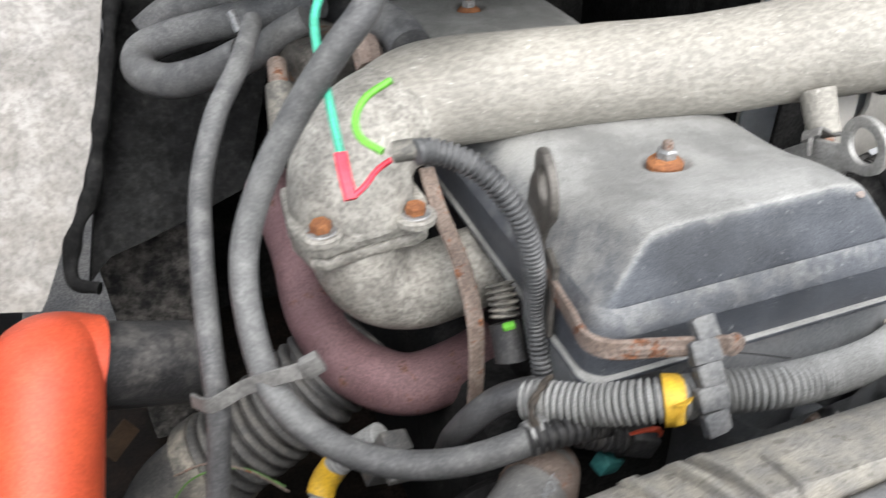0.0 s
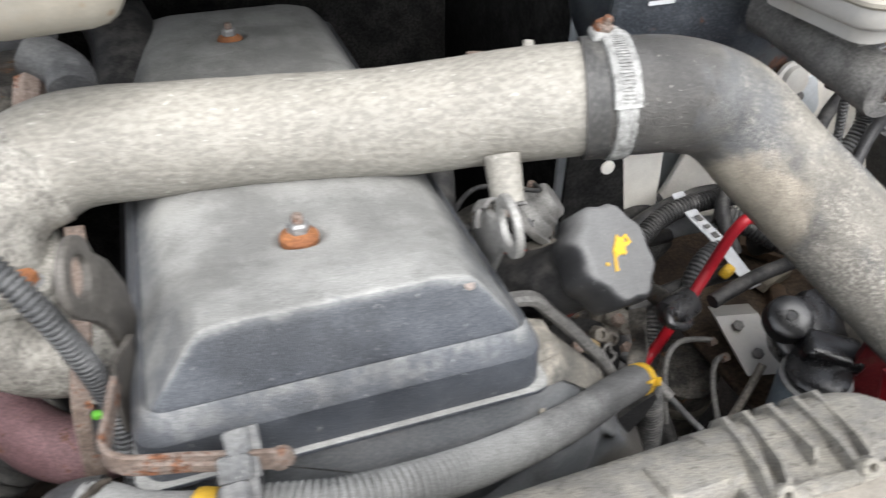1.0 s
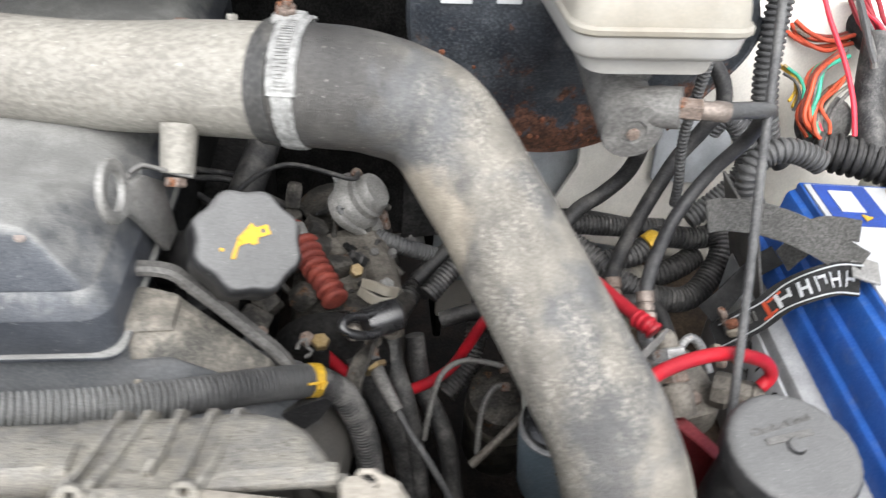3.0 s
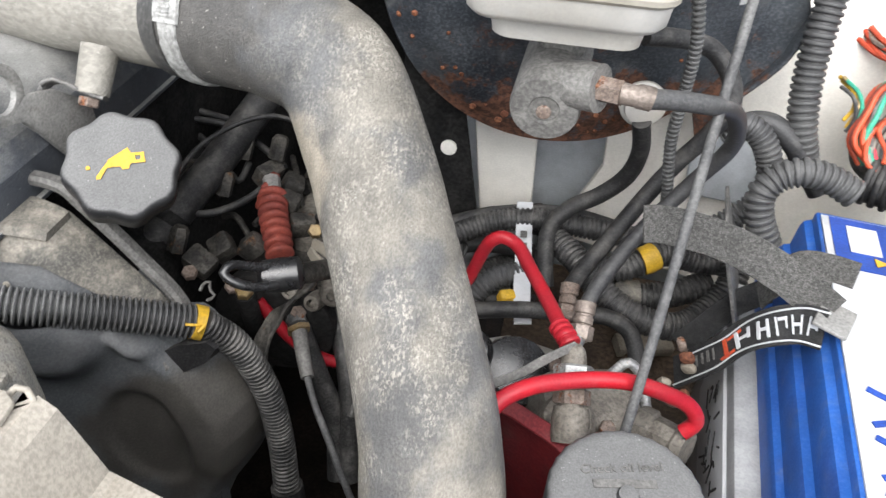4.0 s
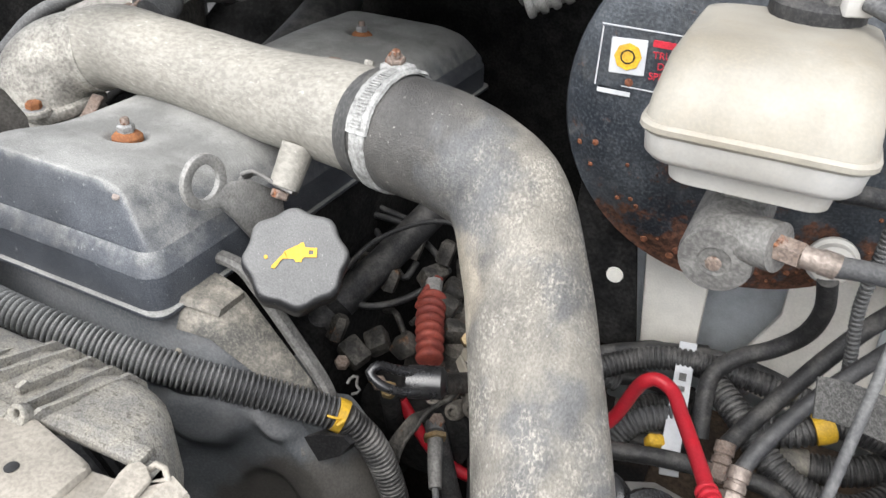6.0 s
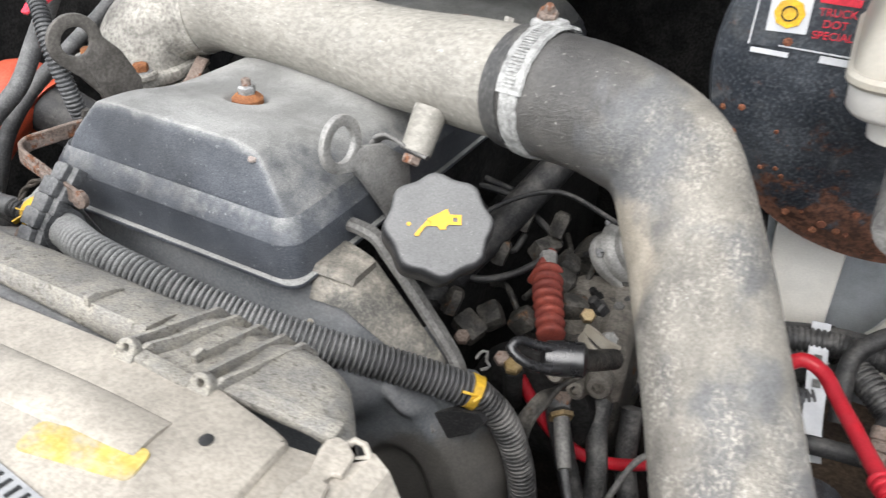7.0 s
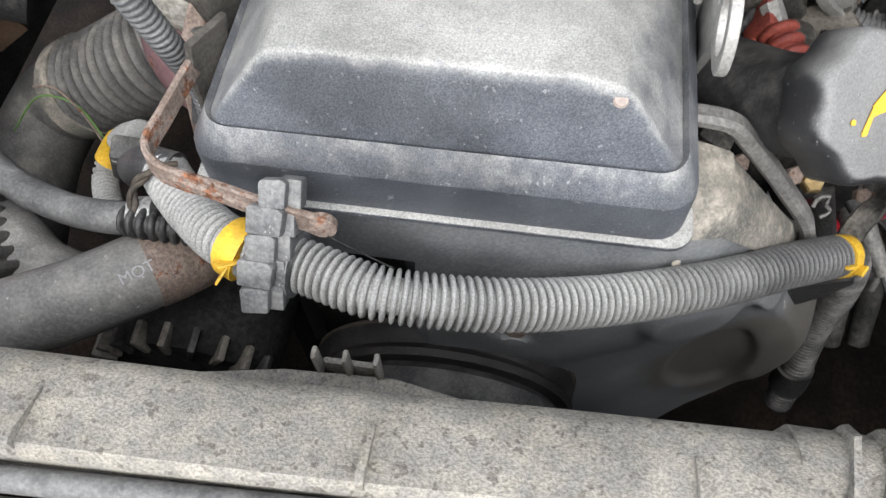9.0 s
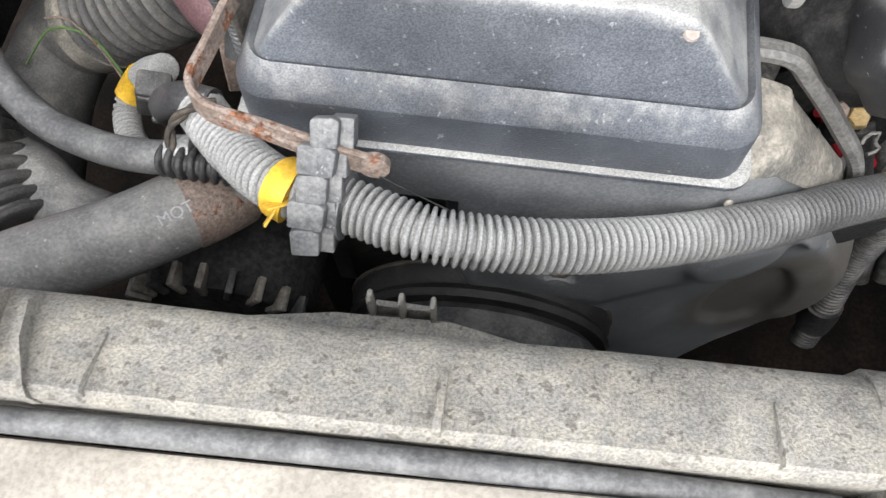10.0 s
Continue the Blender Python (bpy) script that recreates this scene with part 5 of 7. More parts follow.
part("hose", tube([(-0.161, 0.345, 1.022), (-0.201, 0.374, 1.008), (-0.243, 0.396, 0.998), (-0.298, 0.418, 0.984), (-0.330, 0.422, 0.973), (-0.336, 0.391, 0.964), (-0.312, 0.345, 0.966), (-0.277, 0.306, 0.983), (-0.243, 0.272, 1.006)], 0.0165, 22), M["hose"], u_hose)
part("upper_run", tube([(-0.141, 0.438, 1.018), (-0.187, 0.457, 1.003), (-0.245, 0.483, 0.994), (-0.293, 0.505, 0.981), (-0.327, 0.502, 0.962)], 0.020, 22), M["hose"], u_hose)
part("clip", tube([(-0.240, 0.384, 1.010), (-0.238, 0.378, 1.003), (-0.236, 0.371, 0.994)], 0.006, 12), M["steel"], u_hose, "bright wire hose clip")
part("junction", tube([(-0.277, 0.306, 0.982), (-0.239, 0.264, 1.006), (-0.215, 0.251, 1.026), (-0.192, 0.240, 1.040)], 0.012, 18), M["hose"], u_hose)
support = thing("pipe_support", (-0.13, 0.03, 0.80), "rust-speckled flat steel pipe support strap", "bracket")
part("strap", strip([(-0.141, 0.095, 0.965), (-0.141, 0.070, 0.945), (-0.143, 0.018, 0.930), (-0.147, -0.018, 0.908), (-0.150, -0.028, 0.870), (-0.153, -0.032, 0.835)], 0.013, 0.0035, (1, 0.3, 0)), M["rust"], support)
solid("sensor_spring", tube([(-0.129, -0.016, 0.933), (-0.129, -0.023, 0.924), (-0.130, -0.030, 0.913)], 0.0085, 18, corr=(0.004, 0.004)), M["shoulder"], "pale ribbed sleeve on a sensor lead", "sleeve")
sensor = thing("coolant_sensor", (-0.135, -0.05, 0.88), "dark sensor plug with a green locking clip", "sensor")
part("plug", tube([(-0.131, -0.031, 0.911), (-0.131, -0.038, 0.902), (-0.132, -0.046, 0.890)], 0.011, 16), M["black"], sensor)
part("green_clip", box((-0.134, -0.044, 0.919), (0.008, 0.005, 0.004), 0.001), M["lime"], sensor, "green locking clip")
wire_conduit = thing("sensor_conduit", (-0.13, -0.05, 0.9), "thin grey corrugated conduit arching over the flange", "cable conduit")
part("conduit", tube([(-0.190, -0.041, 1.054), (-0.182, -0.040, 1.053), (-0.160, -0.050, 1.044), (-0.140, -0.062, 1.018), (-0.128, -0.062, 0.978), (-0.122, -0.056, 0.930), (-0.120, -0.066, 0.898), (-0.121, -0.075, 0.875)], 0.0066, 16, corr=(0.0034, 0.0014)), M["riser"], wire_conduit)
part("collar", tube([(-0.199, -0.031, 1.051), (-0.191, -0.035, 1.053), (-0.183, -0.038, 1.053)], 0.006, 14), M["shoulder"], wire_conduit, "pale tape collar")
loose = thing("loose_wires", (-0.22, -0.02, 1.0), "loose green and red wires in front of the flange", "wires")
part("green_wire", tube([(-0.193, 0.096, 1.115), (-0.208, 0.081, 1.105), (-0.215, 0.071, 1.096), (-0.218, 0.058, 1.085), (-0.220, 0.031, 1.066), (-0.222, -0.000, 1.040)], 0.0027, 10), M["green"], loose, "sea-green wire")
part("lime_wire", tube([(-0.188, 0.006, 1.076), (-0.204, 0.002, 1.070), (-0.213, -0.007, 1.063), (-0.214, -0.018, 1.057), (-0.205, -0.030, 1.052)], 0.0022, 10), M["lime"], loose, "lime green wire")
part("red_sleeve", strip([(-0.222, -0.000, 1.040), (-0.223, -0.011, 1.032), (-0.223, -0.022, 1.022)], 0.0075, 0.004, (1, 0, 0)), M["pink"], loose, "bright red heatshrink sleeve")
part("red_wire", tube([(-0.221, -0.021, 1.023), (-0.213, -0.018, 1.027), (-0.205, -0.013, 1.032), (-0.196, -0.013, 1.037)], 0.0018, 10), M["pink"], loose, "bright red wire")
blocks = thing("rear_coolant_housing", (-0.22, 0.2, 0.95), "dark grey thermostat housing behind the flange", "housing")
part("body", box((-0.186, 0.251, 0.987), (0.06, 0.08, 0.08), 0.012, (0, 0, 20)), M["pump"], blocks)
part("nozzle", tube([(-0.153, 0.207, 1.050), (-0.130, 0.191, 1.038), (-0.127, 0.165, 1.031)], 0.017, 20), M["hose"], blocks)
part("rusty_pipe", tube([(-0.223, 0.230, 1.010), (-0.227, 0.200, 1.003), (-0.230, 0.181, 0.994)], 0.008, 14), M["rust"], blocks, "rusty stub pipe")
part("fitting", tube([(-0.157, 0.195, 1.031), (-0.158, 0.177, 1.024), (-0.159, 0.167, 1.018)], 0.012, 8), M["rust"], blocks)
part("sleeve", tube([(-0.228, 0.190, 1.007), (-0.231, 0.175, 0.994), (-0.234, 0.158, 0.979)], 0.011, 14), M["shoulder"], blocks)
mesh_panel = solid("radiator_matrix", box(Vector((-0.390, 0.506, 0.636)) - Vector((0, 0, 0.11)), (0.12, 0.02, 0.38), 0.004), M["concrete"], "dark pitted block seen deep through the gap", "block")
rear_hoses = thing("rear_air_pipe", (-0.15, 0.45, 0.9), "black air pipe behind the rocker cover", "air hose")
part("pipe", tube([(-0.30, 0.62, 0.98), (-0.20, 0.58, 1.0), (-0.12, 0.50, 0.99), (-0.10, 0.38, 0.95), (-0.13, 0.30, 0.90)], 0.035, 24), M["black"], rear_hoses)
expansion = thing("expansion_tank", (-0.10, 0.25, 1.10), "yellowed plastic coolant tank above the pipe", "tank")
part("tank", box((-0.120, 0.100, 1.150), (0.090, 0.10, 0.085), 0.022, (0, 0, 8), 4), M["tank"], expansion)
part("rear_lobe", box((-0.075, 0.41, 1.090), (0.105, 0.10, 0.095), 0.022, (0, 0, 8), 4), M["tank"], expansion, "yellowed rear lobe of the tank")
part("neck", tube([(-0.115, 0.14, 1.16), (-0.10, 0.25, 1.135), (-0.085, 0.37, 1.11)], 0.012, 16), M["tank"], expansion)

# ---- right side: bulkhead, brake servo, battery ----
sheet("wall_recess", (0.52, 0.345, 0.80), (0.30, 0.010, 0.40), M["blue_grey"], "grey-blue painted recess in the bulkhead with rust runs")
solid("bulkhead_strip", prism([(0.388, 0.908), (0.408, 0.737), (0.462, 0.738), (0.455, 0.908)], 0.008, Matrix(((1, 0, 0, 0), (0, 0, 1, 0.256), (0, 1, 0, 0), (0, 0, 0, 1))), 0.003), M["white"], "white painted steel strip on the bulkhead", "panel")
gusset = solid("bulkhead_gusset", prism([(0.542, 0.906), (0.525, 0.868), (0.528, 0.812), (0.506, 0.759), (0.477, 0.716), (0.889, 0.631), (0.895, 1.018), (0.595, 1.001)], 0.010, Matrix(((1, 0, 0, 0), (0, 0, 1, 0.300), (0, 1, 0, 0), (0, 0, 0, 1))), 0.004), M["white"], "white painted steel gusset panel with small holes", "panel")
for p in ((0.560, 0.292, 0.855), (0.722, 0.292, 0.870)):
    part("hole", lathe([(0.0032, 0), (0.0032, 0.0035), (0.002, 0.0036)], p, (0, -1, 0), 14), M["ink"], gusset)
solid("bulkhead_recess_pan", prism([(-0.045, 0.030), (0.030, 0.045), (0.048, 0.0), (0.030, -0.050), (-0.040, -0.045)], 0.006, facing((0.655, 0.285, 0.845), (0, -1, 0)), 0.004), M["blue_grey"], "grey-blue pressed pan with a rust run", "panel")
column = thing("servo_bracket", (0.66, 0.25, 0.95), "dark grey folded steel bracket beside the servo", "bracket")
part("web", prism([(0.604, 0.883), (0.627, 0.924), (0.657, 0.965), (0.67, 1.009), (0.642, 1.083), (0.543, 1.069)], 0.006, Matrix(((1, 0, 0, 0), (0, 0, 1, 0.250), (0, 1, 0, 0), (0, 0, 0, 1))), 0.002), M["booster"], column)
part("fold", strip([(0.625, 0.244, 0.930), (0.655, 0.244, 0.970), (0.669, 0.244, 1.012)], 0.020, 0.004, (0.2, -0.9, 0.3)), M["booster"], column, "folded bracket edge")

black_plate = thing("black_bracket_plate", (0.37, 0.265, 0.72), "black steel plate with a round hole and rust spots", "bracket")
part("plate", prism([(0.324, 0.967), (0.376, 0.939), (0.387, 0.873), (0.406, 0.762), (0.320, 0.753)], 0.006, Matrix(((1, 0, 0, 0), (0, 0, 1, 0.236), (0, 1, 0, 0), (0, 0, 0, 1))), 0.001), M["dark"], black_plate)
part("hole_rim", lathe([(0.0082, 0), (0.0082, 0.0042), (0.0065, 0.0044)], (0.371, 0.235, 0.844), (0, -1, 0), 20), M["white"], black_plate, "bright bare hole")

servo = thing("brake_servo", (0.478, 0.25, 0.88), "black painted brake servo drum flaking to rust below", "brake servo")
SC, SA = Vector((0.472, 0.197, 1.040)), Vector((0.15, -1, -0.06)).normalized()
part("drum", lathe([(0.10, -0.12), (0.128, -0.11), (0.141, -0.048), (0.145, -0.011), (0.157, -0.009), (0.159, -0.003), (0.157, 0.002), (0.150, 0.003), (0.143, 0.009), (0.114, 0.016), (0.071, 0.021), (0.056, 0.030), (0.03, 0.032)], SC, SA, 72), M["booster"], servo)
rng = random.Random(4)
for k in range(34):
    a = radians(rng.uniform(-165, -15) if k % 5 else rng.uniform(0, 180))
    r = rng.choice((0.148, 0.143, 0.134, 0.124, 0.112))
    h = float(np.interp(r, (0.071, 0.114, 0.143, 0.150, 0.157), (0.021, 0.016, 0.009, 0.003, 0.002)))
    w = rng.uniform(0.0015, 0.0045)
    part("rust_blister", lathe([(w, -0.001), (w * 0.8, 0.0010), (w * 0.2, 0.0016)], SC + SA * h + basis(SA) @ Vector((r * math.cos(a), r * math.sin(a), 0)), SA, 7), M["rust_patch"], servo)
part("grommet", lathe([(0.020, 0), (0.020, 0.004), (0.017, 0.006), (0.016, 0.012), (0.012, 0.014)], (0.543, 0.186, 0.942), (0.1, -1, 0.1), 24), M["tank_low"], servo, "pale plastic hose grommet")
STM = facing(Vector((0.3811, 0.1669, 1.0776)) + SA * 0.0030, SA, (0, 0, 1), 3) @ Matrix.Rotation(radians(-6.6), 4, "Y") @ Matrix.Rotation(radians(-3.5), 4, "X")
sticker = part("sticker", prism(rounded(0.085, 0.046, 0.001), 0.0008, STM, 0), M["booster"], servo, "black brake fluid sticker with a white frame")
part("sticker_square", prism(rounded(0.027, 0.027, 0.0006), 0.0008, STM @ Matrix.Translation((-0.020, 0.002, 0.0008)), 0), M["label"], sticker, "white square")
part("yellow_disc", prism(circle(-0.020, 0.002, 0.0105, 8), 0.0008, STM @ Matrix.Translation((0, 0, 0.0016)), 0), M["yellow"], sticker, "yellow octagon symbol")
part("disc_ring", prism(circle(-0.020, 0.002, 0.0055, 20), 0.0006, STM @ Matrix.Translation((0, 0, 0.0024)), 0, (-0.020, 0.002, 0.0045)), M["ink"], sticker)
for dx, dy, w, h in ((0, 0.0225, 0.085, 0.0009), (0, -0.0225, 0.085, 0.0009), (-0.042, 0, 0.0009, 0.045)):
    part("frame_line", box(STM @ Vector((dx, dy, 0.0008)), (w, 0.0006, h), 0), M["label"], sticker)
part("brand_bar", box(STM @ Vector((0.0105, 0.0135, 0.0012)), (0.026, 0.0006, 0.005), 0), M["ink_red"], sticker, "red bar")
for word, dy in (("TRUCK", 0.005), ("DOT", -0.003), ("SPECIAL", -0.011)):
    writing(word, 0.0075, STM @ Matrix.Translation((0.0105, dy, 0.001)), M["ink_red"], sticker)
part("number_bar", box(STM @ Vector((-0.028, -0.027, 0.0006)), (0.026, 0.0006, 0.0035), 0), M["label"], servo, "pale bar of small print")
part("maker_bar", box(STM @ Vector((0.018, -0.028, 0.0006)), (0.024, 0.0006, 0.005), 0), M["label"], servo, "pale bar of print")

SLM = facing((0.5868, 0.2014, 1.0518), SA, (0, 0, 1), 16)
plate_label = part("data_label", prism(rounded(0.032, 0.055, 0.001), 0.0008, SLM, 0), M["label_grey"], servo, "yellowed data label")
for k, (dx, w) in enumerate(((-0.009, 0.036), (0.0, 0.024), (0.008, 0.040))):
    part("print_bar", box(SLM @ Vector((dx, 0.002, 0.0008)), (0.0026, 0.0008, w), 0, (0, 16, 0)), M["plate"], plate_label, "bar of faint print")
mc = thing("master_cylinder", (0.47, 0.09, 0.99), "dull grey brake master cylinder with a rusty union", "brake cylinder")
part("body", lathe([(0.030, 0.0), (0.030, 0.02), (0.026, 0.03), (0.0225, 0.06), (0.0225, 0.188), (0.0215, 0.192), (0.010, 0.1925), (0.009, 0.191)], (0.474, 0.196, 1.036), Vector((-0.008, -0.192, -0.021)), 32), M["plate"], mc)
part("end_rivet", lathe([(0.005, 0), (0.0045, 0.0015), (0.002, 0.002)], (0.466, 0.0035, 1.0145), (-0.04, -1, -0.1), 10), M["rust"], mc, "rusty centre mark")
part("outlet", tube([(0.466, 0.024, 1.024), (0.484, 0.015, 1.030), (0.498, 0.008, 1.033)], 0.0150, 20), M["plate"], mc)
part("saddle", box((0.472, 0.075, 1.045), (0.030, 0.07, 0.02), 0.006), M["plate"], mc)
part("union", tube([(0.495, 0.0095, 1.0325), (0.503, 0.006, 1.0335), (0.511, 0.003, 1.034)], 0.0082, 6), M["rust"], mc, "rusty hexagon union", 25)
part("ferrule", tube([(0.510, 0.003, 1.034), (0.518, 0.002, 1.034), (0.520, 0.002, 1.034), (0.526, 0.002, 1.0335), (0.529, 0.002, 1.033)], lambda u: 0.0066 + 0.0008 * (u > 0.5), 18, 0.001), M["ferrule"], mc, "browned crimped ferrule")
brake_hose = thing("brake_hose", (0.553, 0.011, 0.988), "ribbed dark grey brake hose from the master cylinder", "hose")
part("hose", tube([(0.523, 0.001, 1.033), (0.540, 0.007, 1.032), (0.563, 0.018, 1.027), (0.581, 0.037, 1.017), (0.595, 0.065, 0.994), (0.601, 0.088, 0.963), (0.584, 0.099, 0.923), (0.559, 0.086, 0.890), (0.537, 0.059, 0.867), (0.523, 0.034, 0.851), (0.518, 0.020, 0.844)], 0.0062, 16), M["hose_black"], brake_hose)

res = thing("brake_fluid_reservoir", (0.47, 0.075, 1.05), "yellowed translucent brake fluid reservoir with a stained lip", "reservoir")
RM = pose(0.469, 0.068, 0.002, 0, 0, 1)
part("lower_tank", stack([(0.074, 0.090, 0.012, 1.050, 0.004, 0.0), (0.090, 0.112, 0.014, 1.054, 0.002, 0.0), (0.094, 0.116, 0.014, 1.066, 0.002, 0), (0.110, 0.136, 0.016, 1.069, 0, 0), (0.117, 0.142, 0.017, 1.073, 0, 0), (0.120, 0.146, 0.017, 1.087, 0, 0)], RM), M["tank_low"], res, "milky white lower tank")
part("lip", stack([(0.122, 0.148, 0.016, 1.0865, 0, 0), (0.1255, 0.1515, 0.017, 1.0885, 0, 0), (0.1255, 0.1515, 0.017, 1.0915, 0, 0), (0.122, 0.148, 0.016, 1.0935, 0, 0)], RM), M["tank"], res, "stained moulded seam")
part("upper_tank", stack([(0.121, 0.147, 0.018, 1.093, 0, 0), (0.119, 0.143, 0.018, 1.104, 0, 0.001), (0.112, 0.128, 0.020, 1.124, 0, 0.006), (0.102, 0.108, 0.022, 1.133, 0, 0.010), (0.08, 0.08, 0.02, 1.136, 0, 0.012)], RM), M["tank"], res)
rc = part("cap", lathe([(0.026, 0), (0.028, 0.003), (0.028, 0.018), (0.024, 0.022), (0.012, 0.024)], (0.481, 0.114, 1.128), (0, 0, 1), 40, 24, 0.02), M["black"], res, "black ribbed filler cap")
part("plug", box((0.493, 0.107, 1.160), (0.030, 0.024, 0.026), 0.003, (0, 0, 30)), M["plate"], rc, "grey sensor plug")
part("plug_face", box((0.501, 0.095, 1.154), (0.018, 0.010, 0.018), 0.002, (0, 0, 30)), M["tank_low"], rc)
part("lead", tube([(0.506, 0.092, 1.154), (0.526, 0.078, 1.149), (0.563, 0.076, 1.134), (0.627, 0.098, 1.095)], 0.005, 12), M["hose"], rc)
connector = thing("grey_connector", (0.30, 0.42, 1.08), "pale grey ribbed cable connector", "connector")
part("body", tube([(0.207, 0.354, 1.053), (0.238, 0.366, 1.068), (0.263, 0.374, 1.082), (0.297, 0.388, 1.097)], 0.012, 16, corr=(0.012, 0.004)), M["dome"], connector)
part("lead", tube([(0.205, 0.357, 1.058), (0.185, 0.382, 1.070), (0.164, 0.424, 1.088)] + [(0.386, 0.50, 1.17)], 0.006, 12), M["hose"], connector)

battery = thing("battery", (0.74, 0.0, 0.70), "blue car battery with a torn white top label", "battery")


def bat(x, y, z):
    """A point of the battery: across, along from the back, and up from its top."""
    return Vector((0.667, 0.130, 0.900)) + Vector((0.9958, -0.092, 0)) * x + Vector((-0.092, -0.9958, 0)) * y + Vector((0, 0, z))


TB = math.degrees(math.atan2(-0.092, 0.9958))


def bat_rail(profile, y0, y1):
    """A moulding of (across, up) points run along the battery."""
    return skin([[bat(x, y, z) for x, z in profile] for y in (y0, y1)])


part("case", box(bat(0.072, 0.165, -0.160), (0.184, 0.322, 0.15), 0.006, (0, 0, TB)), M["label_grey"], battery, "grey lower case")
part("lid", box(bat(0.0865, 0.165, -0.017), (0.130, 0.325, 0.032), 0.003, (0, 0, TB)), M["blue"], battery, "blue lid")
part("edge_rail", bat_rail([(-0.002, -0.100), (-0.002, -0.067), (0.000, -0.063), (0.0045, -0.061), (0.0062, -0.042), (0.0080, -0.038), (0.0130, -0.036), (0.0147, -0.016), (0.0163, -0.012), (0.0215, -0.009), (0.0215, -0.100)], 0.004, 0.328), M["blue"], battery, "stepped blue edge moulding")
part("top_label", box(bat(0.0865, 0.160, 0.0), (0.124, 0.300, 0.0024), 0.0005, (0, 0, TB)), M["label"], battery, "torn white label")
part("blue_patch", box(bat(0.055, 0.045, 0.0018), (0.050, 0.065, 0.0008), 0, (0, 0, TB)), M["ink_blue"], battery, "blue printed patch")
part("white_patch", box(bat(0.052, 0.040, 0.0028), (0.022, 0.034, 0.0008), 0, (0, 0, TB)), M["label"], battery)
part("yellow_patch", prism(circle(0, 0, 0.006, 3), 0.0008, Matrix.Translation(bat(0.060, 0.066, 0.0030)), 0), M["yellow"], battery)
part("red_patch", prism(circle(0, 0, 0.008, 16), 0.0008, Matrix.Translation(bat(0.085, 0.10, 0.0020)), 0), M["ink_red"], battery)
for k in range(5):
    part("maker_stroke", box(bat(0.045, 0.205 + 0.019 * k, 0.0022), (0.024, 0.0042, 0.0008), 0, (0, 0, TB + (24 if k % 2 else -24))), M["ink_blue"], battery, "blue stroke of the maker's mark")
part("side_label", box(bat(-0.0212, 0.170, -0.140), (0.003, 0.24, 0.080), 0.0005, (0, 0, TB)), M["label"], battery, "worn white pictogram label")
rng = random.Random(7)
for k in range(30):
    part("pictogram_stroke", box(bat(-0.0231, 0.085 + 0.16 * rng.random(), -0.108 - 0.06 * rng.random()), (0.0008, 0.022 * rng.uniform(0.3, 1), 0.0016), 0, (rng.uniform(-80, 80), 0, TB)), M["ink"], battery)
part("terminal", lathe([(0.011, 0), (0.0095, 0.018), (0.008, 0.020)], bat(0.11, 0.02, 0.0), (0, 0, 1), 20), M["brass"], battery, "dull terminal post")
solid("battery_tray_plate", box(bat(-0.029, 0.045, -0.050), (0.003, 0.10, 0.11), 0.001, (0, -20, TB)), M["plate"], "grey steel battery tray side plate", "bracket")
strap = thing("hold_down_strap", (0.639, 0.035, 0.872), "grey woven strap tied over the battery", "strap")
part("strap", strip([(0.543, 0.008, 0.940), (0.553, 0.011, 0.940), (0.575, 0.012, 0.938), (0.597, 0.013, 0.933), (0.620, 0.011, 0.926), (0.643, 0.004, 0.918), (0.660, -0.007, 0.912), (0.671, -0.015, 0.908)], 0.026, 0.002, (0.15, 0.5, 0.8)), M["webbing"], strap)
part("rear_tail", strip([(0.642, 0.038, 0.872), (0.650, 0.035, 0.892), (0.661, 0.035, 0.906), (0.681, 0.036, 0.906), (0.697, 0.031, 0.906)], 0.024, 0.002, (0.1, 0.6, 0.6)), M["webbing"], strap)
part("buckle_loop", box((0.672, -0.020, 0.9085), (0.022, 0.030, 0.003), 0.001, (0, 6, -25)), M["dome"], strap, "clear plastic buckle tab")
band = thing("printed_strap", (0.640, 0.030, 0.80), "black woven strap with white lettering bars and an orange badge", "strap")
BP = catmull([(0.599, 0.027, 0.790), (0.609, 0.017, 0.813), (0.620, 0.007, 0.838), (0.629, 0.001, 0.862), (0.639, -0.010, 0.884), (0.654, -0.018, 0.898), (0.666, -0.027, 0.904)], 0.001)
BS = (0.10, 0.55, 0.83)


def band_strip(x0, x1, width, off=0.0, lift=0.0):
    """A stretch of the strap between two places across, moved off its middle and lifted."""
    sel = [p for p in BP if x0 <= p[0] <= x1]
    return strip([p + np.array((0, -lift * 0.8, lift * 0.6)) + np.array(BS) * off for p in sel], width, 0.0016, BS, False, 0.002)


part("band", band_strip(0.58, 0.70, 0.027), M["webbing_black"], band)
part("under_band", strip([(0.603, 0.060, 0.790), (0.614, 0.059, 0.808), (0.626, 0.063, 0.825), (0.640, 0.068, 0.840), (0.657, 0.068, 0.855)], 0.020, 0.002, (0.15, 0.35, 0.9)), M["webbing_black"], band)
badge = part("badge", band_strip(0.6215, 0.6235, 0.016, 0, 0.0016), M["orange"], band, "orange badge outline")
for off in (0.0075, -0.0075):
    part("badge_bar", band_strip(0.6215, 0.6275, 0.0022, off, 0.0016), M["orange"], badge)
for k in range(5):
    x = 0.6262 + 0.0078 * k
    for dx, w, off in ((0.0, 0.013, 0.0), (0.0040, 0.013 if k % 2 else 0.008, 0.0 if k % 2 else 0.002)):
        part("pale_stroke", band_strip(x + dx, x + dx + 0.0015, w, off, 0.0016), M["label"], band, "white woven stroke")
